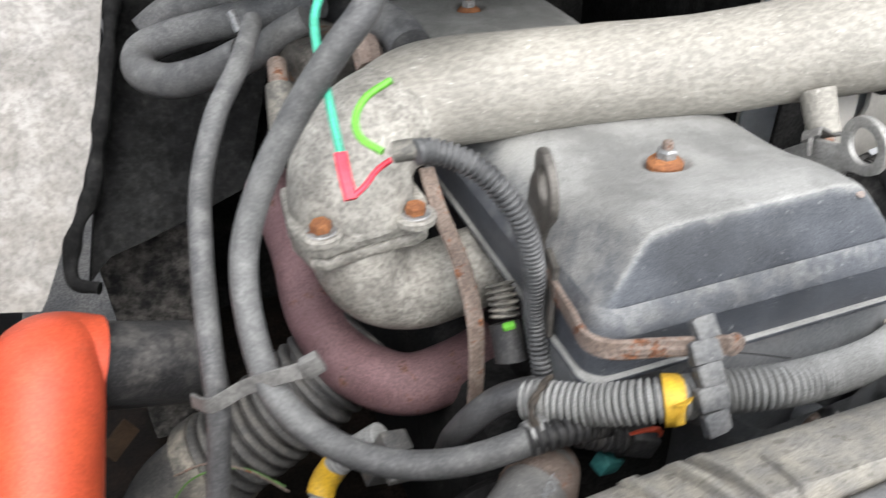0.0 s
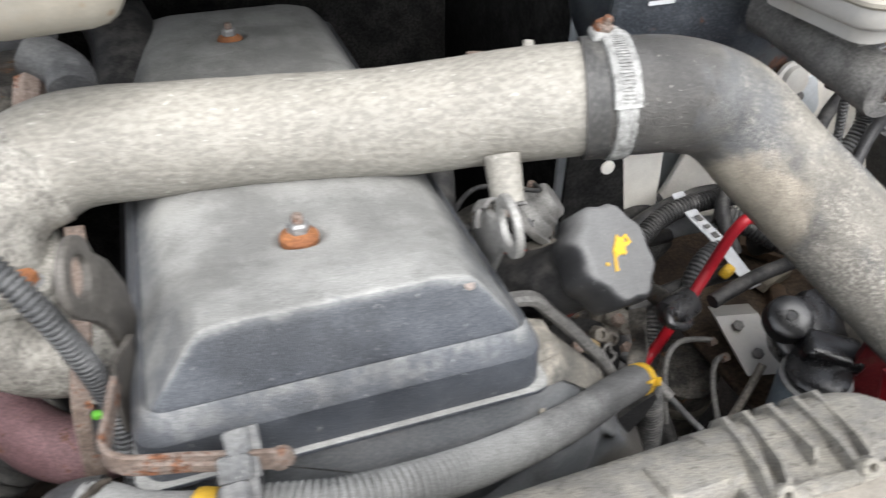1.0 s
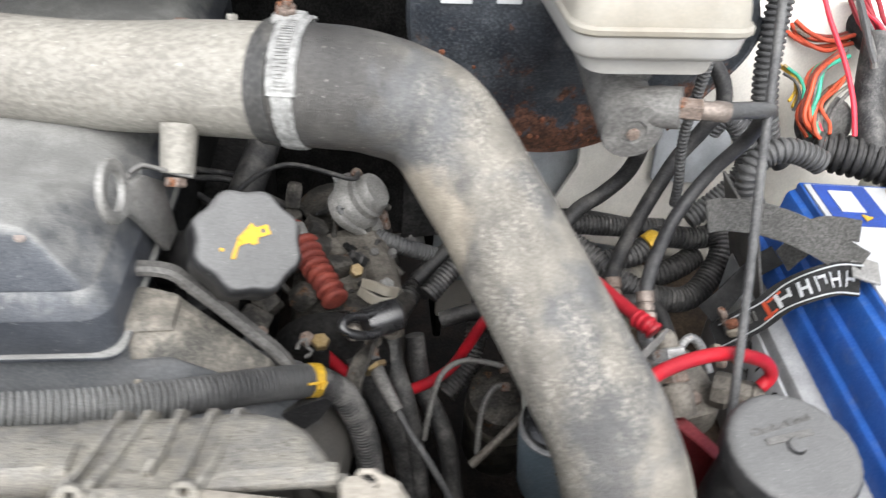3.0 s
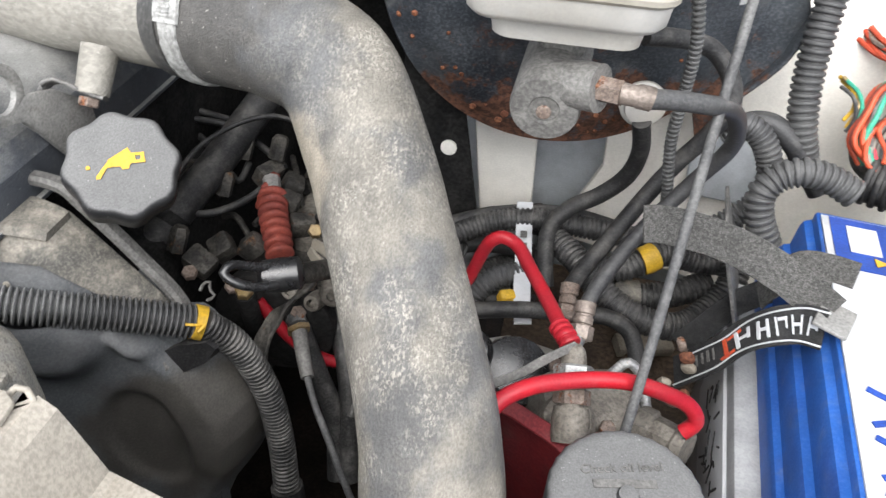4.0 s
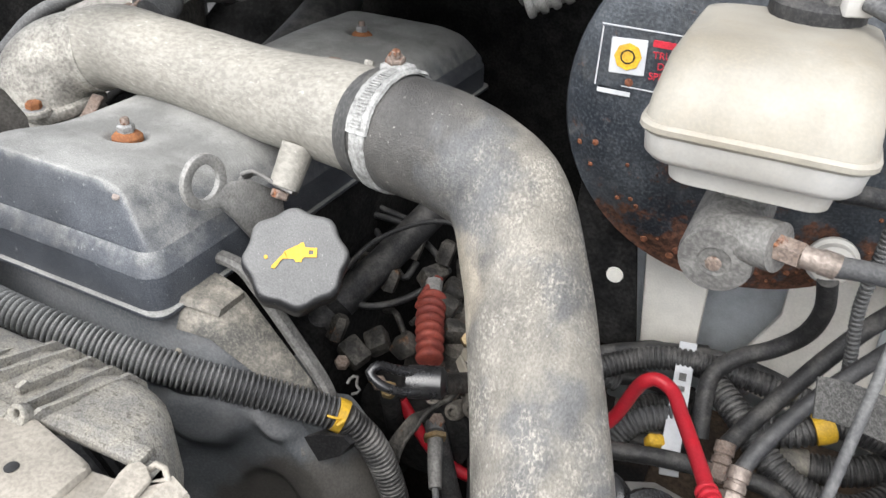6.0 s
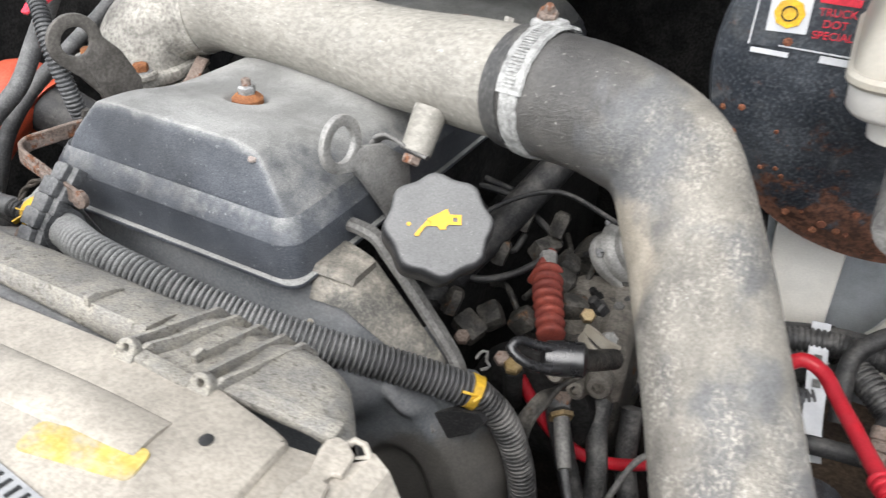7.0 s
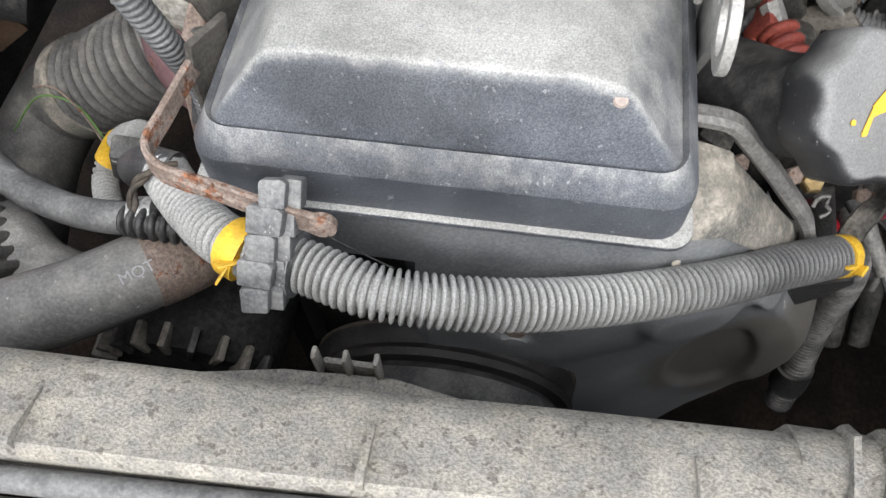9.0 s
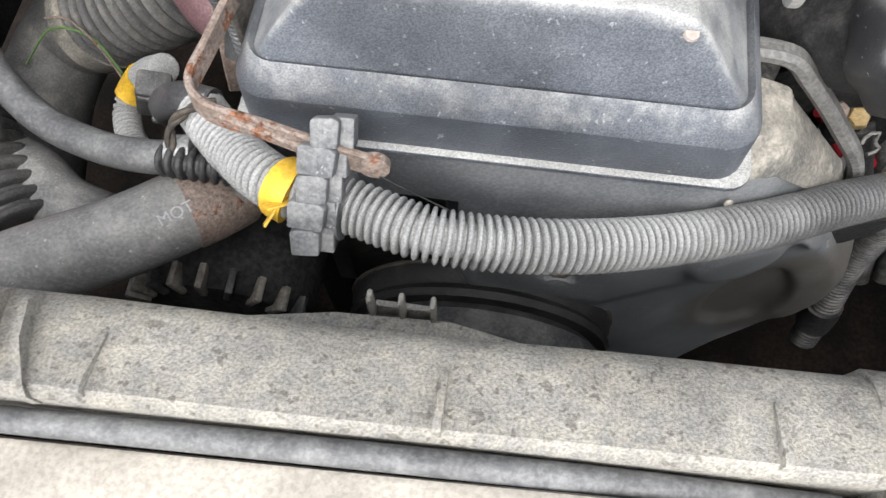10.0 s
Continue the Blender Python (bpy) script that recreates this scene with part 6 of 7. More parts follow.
    part("pale_stroke", band_strip(x, x + 0.0048, 0.0024, 0.0 if k != 2 else 0.005, 0.0016), M["label"], band, "white woven stroke")
for off in (0.0112, -0.0112):
    part("stitching", band_strip(0.600, 0.68, 0.0013, off, 0.0014), M["label"], band)
for k in range(6):
    part("faint_stroke", band_strip(0.6035 + 0.0026 * k, 0.6035 + 0.0026 * k + 0.0013, 0.009, 0.002, 0.0014), M["plate"], band, "grey woven stroke")
rng = random.Random(5)
for k in range(7):
    p = Vector([(0.594, 0.020, 0.814), (0.596, 0.014, 0.791)][k % 2]) + Vector((rng.uniform(-0.012, 0.012), rng.uniform(-0.012, 0.012), rng.uniform(-0.014, 0.014)))
    part("rusty_buckle", box(p, (0.010, 0.007, 0.011), 0.003, (rng.uniform(0, 90), rng.uniform(0, 90), 0)), M[("rust", "rust_patch", "tan")[k % 3]], band, "rusted buckle bits")

solid("support_rod", tube([(0.536, -0.150, 0.770), (0.544, -0.120, 0.817), (0.5585, -0.052, 0.915), (0.570, 0.009, 1.000), (0.582, 0.068, 1.085), (0.606, 0.186, 1.250), (0.620, 0.255, 1.345)], 0.0034, 14), M["hose"], "slim grey sleeved cable rising past the reservoir", "cable")
ps = thing("steering_fluid_reservoir", (0.51, -0.21, 0.80), "black fluid reservoir with a broad embossed grey cap", "reservoir")
PC, PA = Vector((0.543, -0.178, 0.896)), Vector((0.0, -0.12, 1)).normalized()
pcap = part("cap", lathe([(0.0390, -0.020), (0.0420, -0.018), (0.0420, -0.004), (0.0390, 0.0), (0.0345, 0.0006), (0.006, 0.0006), (0.005, 0.003), (0.002, 0.0035)], PC, PA, 60, 30, 0.008), M["cap"], ps, "broad grey plastic cap", 50)
PM = facing(PC + PA * 0.0010, PA, (-0.25, 1, 0))
for word, y in (("Check oil level", 0.016), ("in this position", 0.007)):
    if y > 0.01:
        writing(word, 0.0075, PM @ Matrix.Translation((0, y, 0)), M["plate"], pcap)
    else:
        part("print_bar", box(PM @ Vector((0, y, 0)), (0.034, 0.005, 0.0006), 0, (0, 0, 12)), M["plate"], pcap)
part("body", lathe([(0.034, -0.14), (0.036, -0.13), (0.036, -0.022), (0.034, -0.018)], PC, PA, 32), M["black"], ps)

# hoses and cables on the right
solid("vacuum_hose", tube([(0.529, 0.140, 1.018), (0.558, 0.156, 1.013), (0.584, 0.169, 1.003), (0.601, 0.162, 0.987), (0.608, 0.157, 0.963), (0.597, 0.160, 0.933), (0.579, 0.158, 0.905), (0.559, 0.142, 0.879), (0.539, 0.124, 0.850), (0.519, 0.097, 0.829), (0.506, 0.073, 0.817)], 0.0074, 16), M["black"], "black rubber hose falling from the servo", "hose", "black hoses")
solid("fluid_hose", tube([(0.544, 0.171, 0.932), (0.550, 0.182, 0.897), (0.544, 0.188, 0.867), (0.524, 0.188, 0.843), (0.498, 0.180, 0.828), (0.483, 0.168, 0.810), (0.484, 0.149, 0.784), (0.488, 0.135, 0.766)], 0.0080, 16), M["black"], "thin black hose curling below the reservoir", "hose", "black hoses")
unions = thing("fuel_unions", (0.508, 0.044, 0.784), "rusty brass hose unions standing side by side", "pipe unions")
for p, q, mat in (((0.507, 0.072, 0.827), (0.507, 0.048, 0.806), "rust"), ((0.519, 0.026, 0.849), (0.518, 0.002, 0.829), "ferrule")):
    p, q = Vector(p), Vector(q)
    n = (q - p).length
    fit = part("union", lathe([(0.0060, 0), (0.0078, 0.0008), (0.0078, n * 0.30), (0.0066, n * 0.33), (0.0066, n * 0.38), (0.0076, n * 0.40), (0.0076, n * 0.55), (0.0060, n * 0.58), (0.0055, n)], p, q - p, 18), M[mat], unions, "crimped hose ferrule")
    part("union_nut", lathe([(0.0088, n * 0.60), (0.0094, n * 0.63), (0.0094, n * 0.92), (0.0086, n * 0.96)], p, q - p, 6), M["rust" if mat == "rust" else "ferrule"], fit, "browned hexagon nut", 25)
part("elbow", tube([(0.517, 0.006, 0.832), (0.512, -0.013, 0.830), (0.515, -0.031, 0.829)], 0.0065, 14), M["steel"], unions)
solid("ribbed_conduit", tube([(0.549, 0.126, 1.087), (0.558, 0.119, 1.053), (0.563, 0.119, 1.026), (0.565, 0.125, 0.985), (0.565, 0.128, 0.942), (0.573, 0.128, 0.891), (0.577, 0.134, 0.866)], 0.0043, 12, corr=(0.004, 0.0016)), M["conduit"], "slim corrugated conduit beside the rod", "cable conduit", "corrugated conduits")
solid("ribbed_conduit", tube([(0.623, 0.195, 0.915), (0.632, 0.190, 0.933), (0.646, 0.187, 0.925), (0.658, 0.183, 0.906), (0.663, 0.178, 0.882), (0.652, 0.172, 0.863), (0.634, 0.167, 0.846), (0.609, 0.160, 0.828)], 0.0105, 16, corr=(0.005, 0.002)), M["conduit"], "dark corrugated conduit looping down the bulkhead", "cable conduit", "corrugated conduits")
solid("bulkhead_hose", tube([(0.629, 0.205, 0.911), (0.635, 0.205, 0.927), (0.654, 0.205, 0.930), (0.672, 0.200, 0.921), (0.692, 0.195, 0.899), (0.709, 0.190, 0.878)], 0.0095, 16), M["hose_black"], "smooth dark hose behind the battery", "hose", "black hoses")
solid("ribbed_conduit", tube([(0.666, 0.135, 0.852), (0.652, 0.140, 0.879), (0.650, 0.145, 0.897), (0.660, 0.150, 0.910), (0.678, 0.150, 0.918), (0.699, 0.150, 0.915), (0.722, 0.145, 0.906)], 0.0115, 18, corr=(0.006, 0.0024)), M["conduit"], "fat black corrugated conduit arching over the battery", "cable conduit", "corrugated conduits")
solid("ribbed_conduit", tube([(0.487, 0.181, 0.792), (0.513, 0.158, 0.786), (0.540, 0.132, 0.774), (0.573, 0.116, 0.764), (0.613, 0.118, 0.760), (0.642, 0.138, 0.774), (0.656, 0.156, 0.792), (0.656, 0.183, 0.811)], 0.0125, 18, corr=(0.0048, 0.002)), M["conduit_black"], "black corrugated conduit looped beside the battery", "cable conduit", "corrugated conduits")
ribbed_f = solid("ribbed_conduit", tube([(0.530, 0.150, 0.784), (0.559, 0.152, 0.791), (0.591, 0.169, 0.801), (0.626, 0.175, 0.795), (0.662, 0.183, 0.793)], 0.0115, 16, corr=(0.0048, 0.002)), M["conduit_black"], "black corrugated conduit with a yellow wrap", "cable conduit", "corrugated conduits")
part("yellow_wrap", tube([(0.572, 0.156, 0.798), (0.577, 0.158, 0.800), (0.583, 0.162, 0.802)], 0.0130, 16, wobble=0.15), M["yellow"], ribbed_f, "yellow tape wrap")
ribbed_g = solid("ribbed_conduit", tube([(0.536, 0.161, 0.749), (0.572, 0.160, 0.751), (0.612, 0.166, 0.759), (0.644, 0.182, 0.767)], 0.0125, 16, corr=(0.0048, 0.002)), M["conduit_black"], "black corrugated conduit with a pale sleeve", "cable conduit", "corrugated conduits")
part("pale_sleeve", tube([(0.551, 0.157, 0.757), (0.564, 0.157, 0.755), (0.577, 0.159, 0.755)], 0.0142, 16), M["shoulder"], ribbed_g, "pale tape sleeve")
solid("ribbed_conduit", tube([(0.344, 0.141, 0.748), (0.380, 0.170, 0.772), (0.414, 0.190, 0.785), (0.451, 0.197, 0.795), (0.495, 0.199, 0.797), (0.550, 0.200, 0.793), (0.608, 0.201, 0.789)], 0.0105, 16, corr=(0.0045, 0.0018)), M["conduit_black"], "black corrugated loom across the bulkhead", "cable conduit", "corrugated conduits")
solid("wiring_hose", tube([(0.334, 0.171, 0.744), (0.374, 0.192, 0.772), (0.416, 0.204, 0.787), (0.459, 0.211, 0.795), (0.504, 0.214, 0.797), (0.560, 0.203, 0.794), (0.614, 0.189, 0.786), (0.660, 0.187, 0.783)], 0.0085, 14), M["black"], "smooth black loom across the bulkhead", "cable")
solid("wiring_hose", tube([(0.401, 0.059, 0.780), (0.429, 0.065, 0.784), (0.467, 0.073, 0.787), (0.514, 0.080, 0.787), (0.547, 0.083, 0.786), (0.566, 0.080, 0.776), (0.578, 0.065, 0.753)], 0.0075, 14), M["black"], "black hose running under the red cable", "cable")
ribbed_k = solid("ribbed_conduit", tube([(0.413, 0.103, 0.736), (0.424, 0.118, 0.759), (0.441, 0.128, 0.773), (0.466, 0.138, 0.777)], 0.0105, 16, corr=(0.0045, 0.0018)), M["conduit"], "grey corrugated branch with a yellow end", "cable conduit", "corrugated conduits")
part("yellow_wrap", box((0.454, 0.105, 0.771), (0.016, 0.012, 0.014), 0.004, (20, 10, 30), 3), M["yellow"], ribbed_k, "yellow tape end")
tag = solid("cable_tag", strip([(0.455, 0.212, 0.806), (0.459, 0.180, 0.794), (0.464, 0.138, 0.786), (0.468, 0.105, 0.774), (0.473, 0.080, 0.764)], 0.016, 0.0015, (1, 0.2, 0.1)), M["label"], "white paper cable tag hanging over the loom", "tag")
for u0, u1 in ((0.0, 0.2), (0.37, 0.5), (0.67, 0.87)):
    ends = [Vector((0.459, 0.176, 0.797)).lerp(Vector((0.464, 0.135, 0.789)), u) for u in (u0, u1)]
    part("print_bar", strip([tuple(p) for p in ends], 0.0065, 0.0006, (1, 0.2, 0.1), False), M["plate"], tag, "bar of small print")

red_a = solid("battery_cable", tube([(0.236, 0.047, 0.767), (0.254, 0.044, 0.746), (0.271, 0.045, 0.724), (0.297, 0.051, 0.703), (0.324, 0.060, 0.695), (0.364, 0.087, 0.693), (0.380, 0.087, 0.725), (0.393, 0.084, 0.760), (0.416, 0.092, 0.790), (0.424, 0.091, 0.812), (0.431, 0.089, 0.835), (0.437, 0.087, 0.847), (0.444, 0.088, 0.851), (0.457, 0.084, 0.849), (0.472, 0.058, 0.847), (0.493, 0.012, 0.849), (0.507, -0.025, 0.854)], 0.0058, 16), M["red"], "bright red battery cable rising from behind the pump over the loom", "cable", "red cables")
part("gland", tube([(0.500, -0.010, 0.852), (0.506, -0.022, 0.854), (0.511, -0.030, 0.852)], 0.0075, 16, corr=(0.005, 0.0015)), M["red"], red_a, "ribbed red cable gland")
solid("battery_cable", tube([(0.460, -0.122, 0.862), (0.467, -0.108, 0.869), (0.483, -0.095, 0.873), (0.513, -0.080, 0.872), (0.547, -0.070, 0.869), (0.575, -0.065, 0.859), (0.594, -0.060, 0.845), (0.600, -0.061, 0.833), (0.593, -0.064, 0.824)], 0.0056, 16), M["red"], "thick bright red battery cable curving to the battery", "cable", "red cables")

solid("starter_cable", tube([(0.437, -0.112, 0.833), (0.434, -0.122, 0.804), (0.429, -0.137, 0.767), (0.426, -0.154, 0.729)], 0.0085, 14), M["red"], "bright red cable dropping beside the fuel filter", "cable", "red cables")
stud_post = thing("terminal_post", (0.513, -0.055, 0.850), "zinc terminal post with a ring tongue and nut", "terminal")
TP0, TP1 = (Vector(p) for p in [(0.515, -0.067, 0.841), (0.512, -0.041, 0.863)])
TAX = TP1 - TP0
part("post", lathe([(0.008, -0.012), (0.0090, 0.0), (0.0090, 0.022), (0.0086, 0.028), (0.0072, 0.0335), (0.0045, 0.0365), (0.001, 0.0376)], TP0, TAX, 24), M["casting"], stud_post, "round-headed grey post")
part("base_nut", lathe([(0.0125, -0.004), (0.0130, -0.003), (0.0130, 0.005), (0.0120, 0.006)], TP0, TAX, 6), M["rust"], stud_post, "rusty base nut", 25)
part("washer", lathe([(0.0190, 0.010), (0.0196, 0.0108), (0.0196, 0.0128), (0.0185, 0.0135)], TP0, TAX, 28), M["steel"], stud_post, "bright washer")
part("top_nut", lathe([(0.0135, 0.0135), (0.0140, 0.0145), (0.0140, 0.021), (0.0120, 0.0225)], TP0, TAX, 6), M["steel"], stud_post, "zinc nut", 25)
part("insulator", lathe([(0.012, -0.030), (0.013, -0.026), (0.013, -0.012), (0.012, -0.006)], TP0, TAX, 24), M["casting"], stud_post, "stained collar")
part("ring_tongue", strip([(0.512, -0.043, 0.867), (0.495, -0.058, 0.866), (0.479, -0.071, 0.861), (0.461, -0.085, 0.860)], 0.0065, 0.002, (0.3, 0.6, 0.5)), M["plate"], stud_post, "thin flat cable tongue")

# fuel filter
ff = thing("fuel_filter", (0.45, -0.06, 0.66), "blue-grey fuel filter canister under a black filter head", "fuel filter")
FA = Vector((-0.12, -0.10, 1)).normalized()
FT = Vector((0.437, -0.050, 0.766))
part("canister", lathe([(0.026, -0.095), (0.030, -0.088), (0.0315, -0.08), (0.0315, -0.006), (0.030, -0.001), (0.025, 0.001)], FT, FA, 36), M["filter"], ff, "blue-grey can")
part("bright_rim", lathe([(0.0295, 0), (0.0312, 0.001), (0.0312, 0.003), (0.0295, 0.004)], FT, FA, 36), M["steel"], ff, "bright crimped rim")
part("print_bar", strip([(0.441, -0.086, 0.775), (0.431, -0.095, 0.759)], 0.008, 0.001, (1, 0, 0.1), False), M["ink"], ff, "dark bar of print")
part("neck", lathe([(0.027, 0.003), (0.028, 0.006), (0.028, 0.012), (0.022, 0.016)], FT, FA, 36), M["gloss_black"], ff, "black filter neck")
CA = Vector((-0.30, -0.50, 0.80)).normalized()
FC = Vector((0.434, -0.004, 0.800))
part("head", lathe([(0.024, -0.045), (0.030, -0.040), (0.033, -0.022), (0.033, -0.014), (0.0300, -0.011), (0.027, -0.010)], FC + Vector((0.018, -0.014, -0.008)), CA, 40), M["gloss_black"], ff, "black filter head body")
fcap = part("cap", lathe([(0.0195, -0.012), (0.0215, -0.010), (0.0215, 0.004), (0.0200, 0.0085), (0.0165, 0.0105), (0.0062, 0.0108), (0.0056, 0.0095), (0.001, 0.0093)], FC, CA, 40), M["gloss_black"], ff, "round black bleed cap")
part("button", lathe([(0.0042, 0.009), (0.0042, 0.0118), (0.0012, 0.0122)], FC, CA, 16), M["hose"], fcap)
part("arm", box((0.456, -0.040, 0.783), (0.056, 0.034, 0.026), 0.008, (12, 10, -28), 3), M["gloss_black"], ff, "black moulded arm")
part("shell", lathe([(0.020, 0.0), (0.028, 0.008), (0.030, 0.020), (0.027, 0.030), (0.012, 0.034)], (0.470, 0.006, 0.772), (0.15, -0.5, 0.85), 28), M["gloss_black"], ff, "black moulded shoulder")
relay = thing("white_control_box", (0.437, 0.03, 0.70), "off-white metal box with two small pipes", "control box")
face = [(0.432, 0.082, 0.733), (0.483, 0.075, 0.729), (0.473, 0.004, 0.710), (0.425, 0.011, 0.715)]
part("box", slab(face, (0.030, 0.045, -0.030)), M["tank_low"], relay)
for pl in ([(0.418, 0.059, 0.723), (0.395, 0.060, 0.731), (0.371, 0.058, 0.735), (0.353, 0.048, 0.731), (0.342, 0.031, 0.713), (0.333, 0.005, 0.685)], [(0.415, 0.034, 0.724), (0.403, 0.033, 0.726), (0.394, 0.026, 0.720), (0.386, 0.010, 0.706), (0.382, -0.012, 0.684)]):
    part("pipe", tube(pl, 0.0030, 10), M["plate"], relay, "thin grey pipe")
    part("pipe_nut", lathe([(0.0048, 0), (0.0048, 0.008)], pl[0], (-1, -0.1, 0), 6), M["rust"], relay)
for p in [(0.448, 0.064, 0.730), (0.446, 0.027, 0.724)]:
    bolt_head(relay, p, (-0.35, -0.5, 0.75), 0.006, M["plate"])
part("link_rod", tube([(0.435, 0.007, 0.731), (0.406, -0.009, 0.707), (0.375, -0.024, 0.683)], 0.0042, 10), M["casting"], relay, "dusty link rod")
starter = thing("starter_motor", (0.434, 0.096, 0.50), "dirty brown-grey starter motor barrel", "starter motor")
part("barrel", lathe([(0.040, -0.14), (0.042, -0.13), (0.042, -0.012), (0.040, -0.004), (0.033, 0.001), (0.012, 0.003)], (0.432, 0.104, 0.640), (-0.05, -0.25, 1), 36), M["pump"], starter)
part("band", lathe([(0.0425, -0.05), (0.0435, -0.048), (0.0435, -0.034), (0.0425, -0.032)], (0.432, 0.104, 0.640), (-0.05, -0.25, 1), 36), M["casting"], starter, "paler clamp band")
shelf = sheet("floor_shelf", (0.60, 0.13, 0.655), (0.30, 0.36, 0.010), M["shelf"], "rust-brown dirty shelf below the cables", "shelf")
for k, (p, r) in enumerate(zip([(0.599, 0.178, 0.674), (0.626, 0.232, 0.670), (0.582, 0.142, 0.666)], ((10, 5, 20), (0, 12, -35), (15, 0, 60)))):
    solid("wood_offcut", box(p, (0.062, 0.022, 0.014), 0.002, r), M["card" if k else "tan"], "pale wooden offcut lying on the shelf", "wood offcut")
maroon = thing("maroon_bracket", (0.485, -0.04, 0.55), "dark red painted pressed bracket below the cables", "bracket")
part("plate", slab([(0.462, -0.066, 0.818), (0.489, -0.074, 0.818), (0.513, -0.088, 0.818), (0.560, -0.120, 0.790), (0.550, -0.100, 0.55), (0.462, -0.030, 0.55)], (0.004, 0.006, 0)), M["maroon"], maroon)
part("top_flange", strip([(0.459, -0.064, 0.819), (0.475, -0.068, 0.820), (0.489, -0.075, 0.820), (0.513, -0.090, 0.820), (0.560, -0.122, 0.792)], 0.012, 0.003, (0.2, 0.9, 0.3)), M["maroon"], maroon, "folded top edge")
filter_casting = thing("filter_head_casting", (0.53, -0.03, 0.74), "stained grey cast filter head under the terminal post", "casting")
part("body", stack([(0.085, 0.075, 0.016, -0.05, 0, 0), (0.088, 0.078, 0.018, 0.0, 0, 0), (0.078, 0.068, 0.018, 0.022, 0, 0), (0.055, 0.048, 0.014, 0.030, 0.004, 0.004)], pose(0.533, -0.028, 0.775, 14, 8, 20)), M["casting"], filter_casting)
part("boss", lathe([(0.020, 0), (0.020, 0.014), (0.017, 0.018)], (0.516, -0.058, 0.800), (0.0, -0.35, 1), 24), M["casting"], filter_casting)
part("outlet", lathe([(0.014, 0), (0.0155, 0.003), (0.0155, 0.012), (0.0130, 0.014), (0.0130, 0.030), (0.0145, 0.032), (0.0145, 0.040)], (0.566, -0.045, 0.803), (0.8, -0.5, 0.15), 8), M["casting"], filter_casting, "angled hexagon outlet", 25)
part("drain_pipe", tube([(0.545, -0.01, 0.812), (0.556, -0.004, 0.822), (0.568, -0.006, 0.812), (0.575, -0.02, 0.795)], 0.004, 12), M["steel"], filter_casting)
bolt_head(filter_casting, (0.545, -0.055, 0.801), (0.1, -0.4, 1), 0.0065, M["rust"])
bolt_head(filter_casting, (0.505, -0.005, 0.803), (0.0, -0.3, 1), 0.0065, M["rust"])

# ---- injection pump ----
pump = thing("injection_pump", (0.247, 0.132, 0.659), "oily grey diesel injection pump with levers", "fuel pump")
part("body", stack([(0.11, 0.17, 0.03, 0.66, 0, 0), (0.115, 0.18, 0.03, 0.72, 0, 0), (0.10, 0.16, 0.025, 0.775, -0.004, 0.004), (0.07, 0.13, 0.02, 0.782, -0.004, 0.01)], pose(0.262, 0.165, 0)), M["pump"], pump)
part("top_casting", stack([(0.075, 0.085, 0.016, 0.78, 0, 0), (0.07, 0.08, 0.016, 0.79, 0, 0), (0.05, 0.05, 0.012, 0.798, 0, 0.01)], pose(0.270, 0.155, 0, 0, 0, 15)), M["casting"], pump, "grey cast governor cover")
part("rear_barrel", lathe([(0.05, 0), (0.05, 0.06), (0.04, 0.07)], (0.248, 0.230, 0.741), (0, 1, 0), 28), M["pump"], pump)
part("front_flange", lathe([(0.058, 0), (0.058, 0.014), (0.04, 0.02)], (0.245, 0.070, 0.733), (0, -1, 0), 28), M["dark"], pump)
part("boot", tube([(0.220, 0.137, 0.820), (0.231, 0.110, 0.815), (0.244, 0.085, 0.810), (0.254, 0.065, 0.804)], lambda u: 0.0125 - 0.002 * u, 24, corr=(0.0098, 0.0048)), M["boot"], pump, "faded red concertina boot")
part("boot_cap", tube([(0.213, 0.153, 0.828), (0.217, 0.144, 0.824), (0.221, 0.134, 0.820)], 0.0085, 8), M["dome"], pump)
part("boot_plate", box((0.210, 0.148, 0.816), (0.010, 0.03, 0.03), 0.003, (0, 20, 0)), M["boot"], pump)
part("side_casting", stack([(0.034, 0.078, 0.010, 0.745, 0, 0), (0.036, 0.082, 0.011, 0.780, 0, 0), (0.030, 0.074, 0.010, 0.793, 0, 0), (0.018, 0.050, 0.008, 0.799, 0, 0.006)], pose(0.296, 0.118, 0, 0, 0, 8)), M["casting"], pump, "pale cast side housing")
for p in ((0.286, 0.085, 0.795), (0.305, 0.087, 0.794), (0.288, 0.148, 0.796), (0.306, 0.150, 0.794)):
    bolt_head(pump, p, (0.1, -0.2, 1), 0.0050, M["plate"])
for p, ax, r in (((0.302, 0.064, 0.778), (0.2, -1, 0.3), 0.012), ((0.286, 0.060, 0.768), (-0.1, -1, 0.4), 0.009), ((0.268, 0.052, 0.782), (0.0, -0.8, 0.6), 0.008)):
    part("boss", lathe([(r, -0.012), (r, 0.006), (r * 0.8, 0.010), (r * 0.45, 0.0105), (r * 0.42, 0.006)], p, ax, 20), M["casting"], pump, "machined boss")
part("post", lathe([(0.0085, -0.050), (0.0085, 0.0), (0.0078, 0.002)], (0.240, 0.018, 0.800), (0.05, -0.3, 1), 16), M["dark"], pump)
bolt_head(pump, (0.2402, 0.0172, 0.8025), (0.05, -0.3, 1), 0.0078, M["brass"])
part("lever_ball", lathe([(0.007, -0.018), (0.0125, -0.014), (0.0132, 0.0), (0.0125, 0.012), (0.008, 0.015)], (0.293, -0.019, 0.864), (0.9, 0.3, 0.1), 24), M["gloss_black"], pump, "black rubber ball joint")
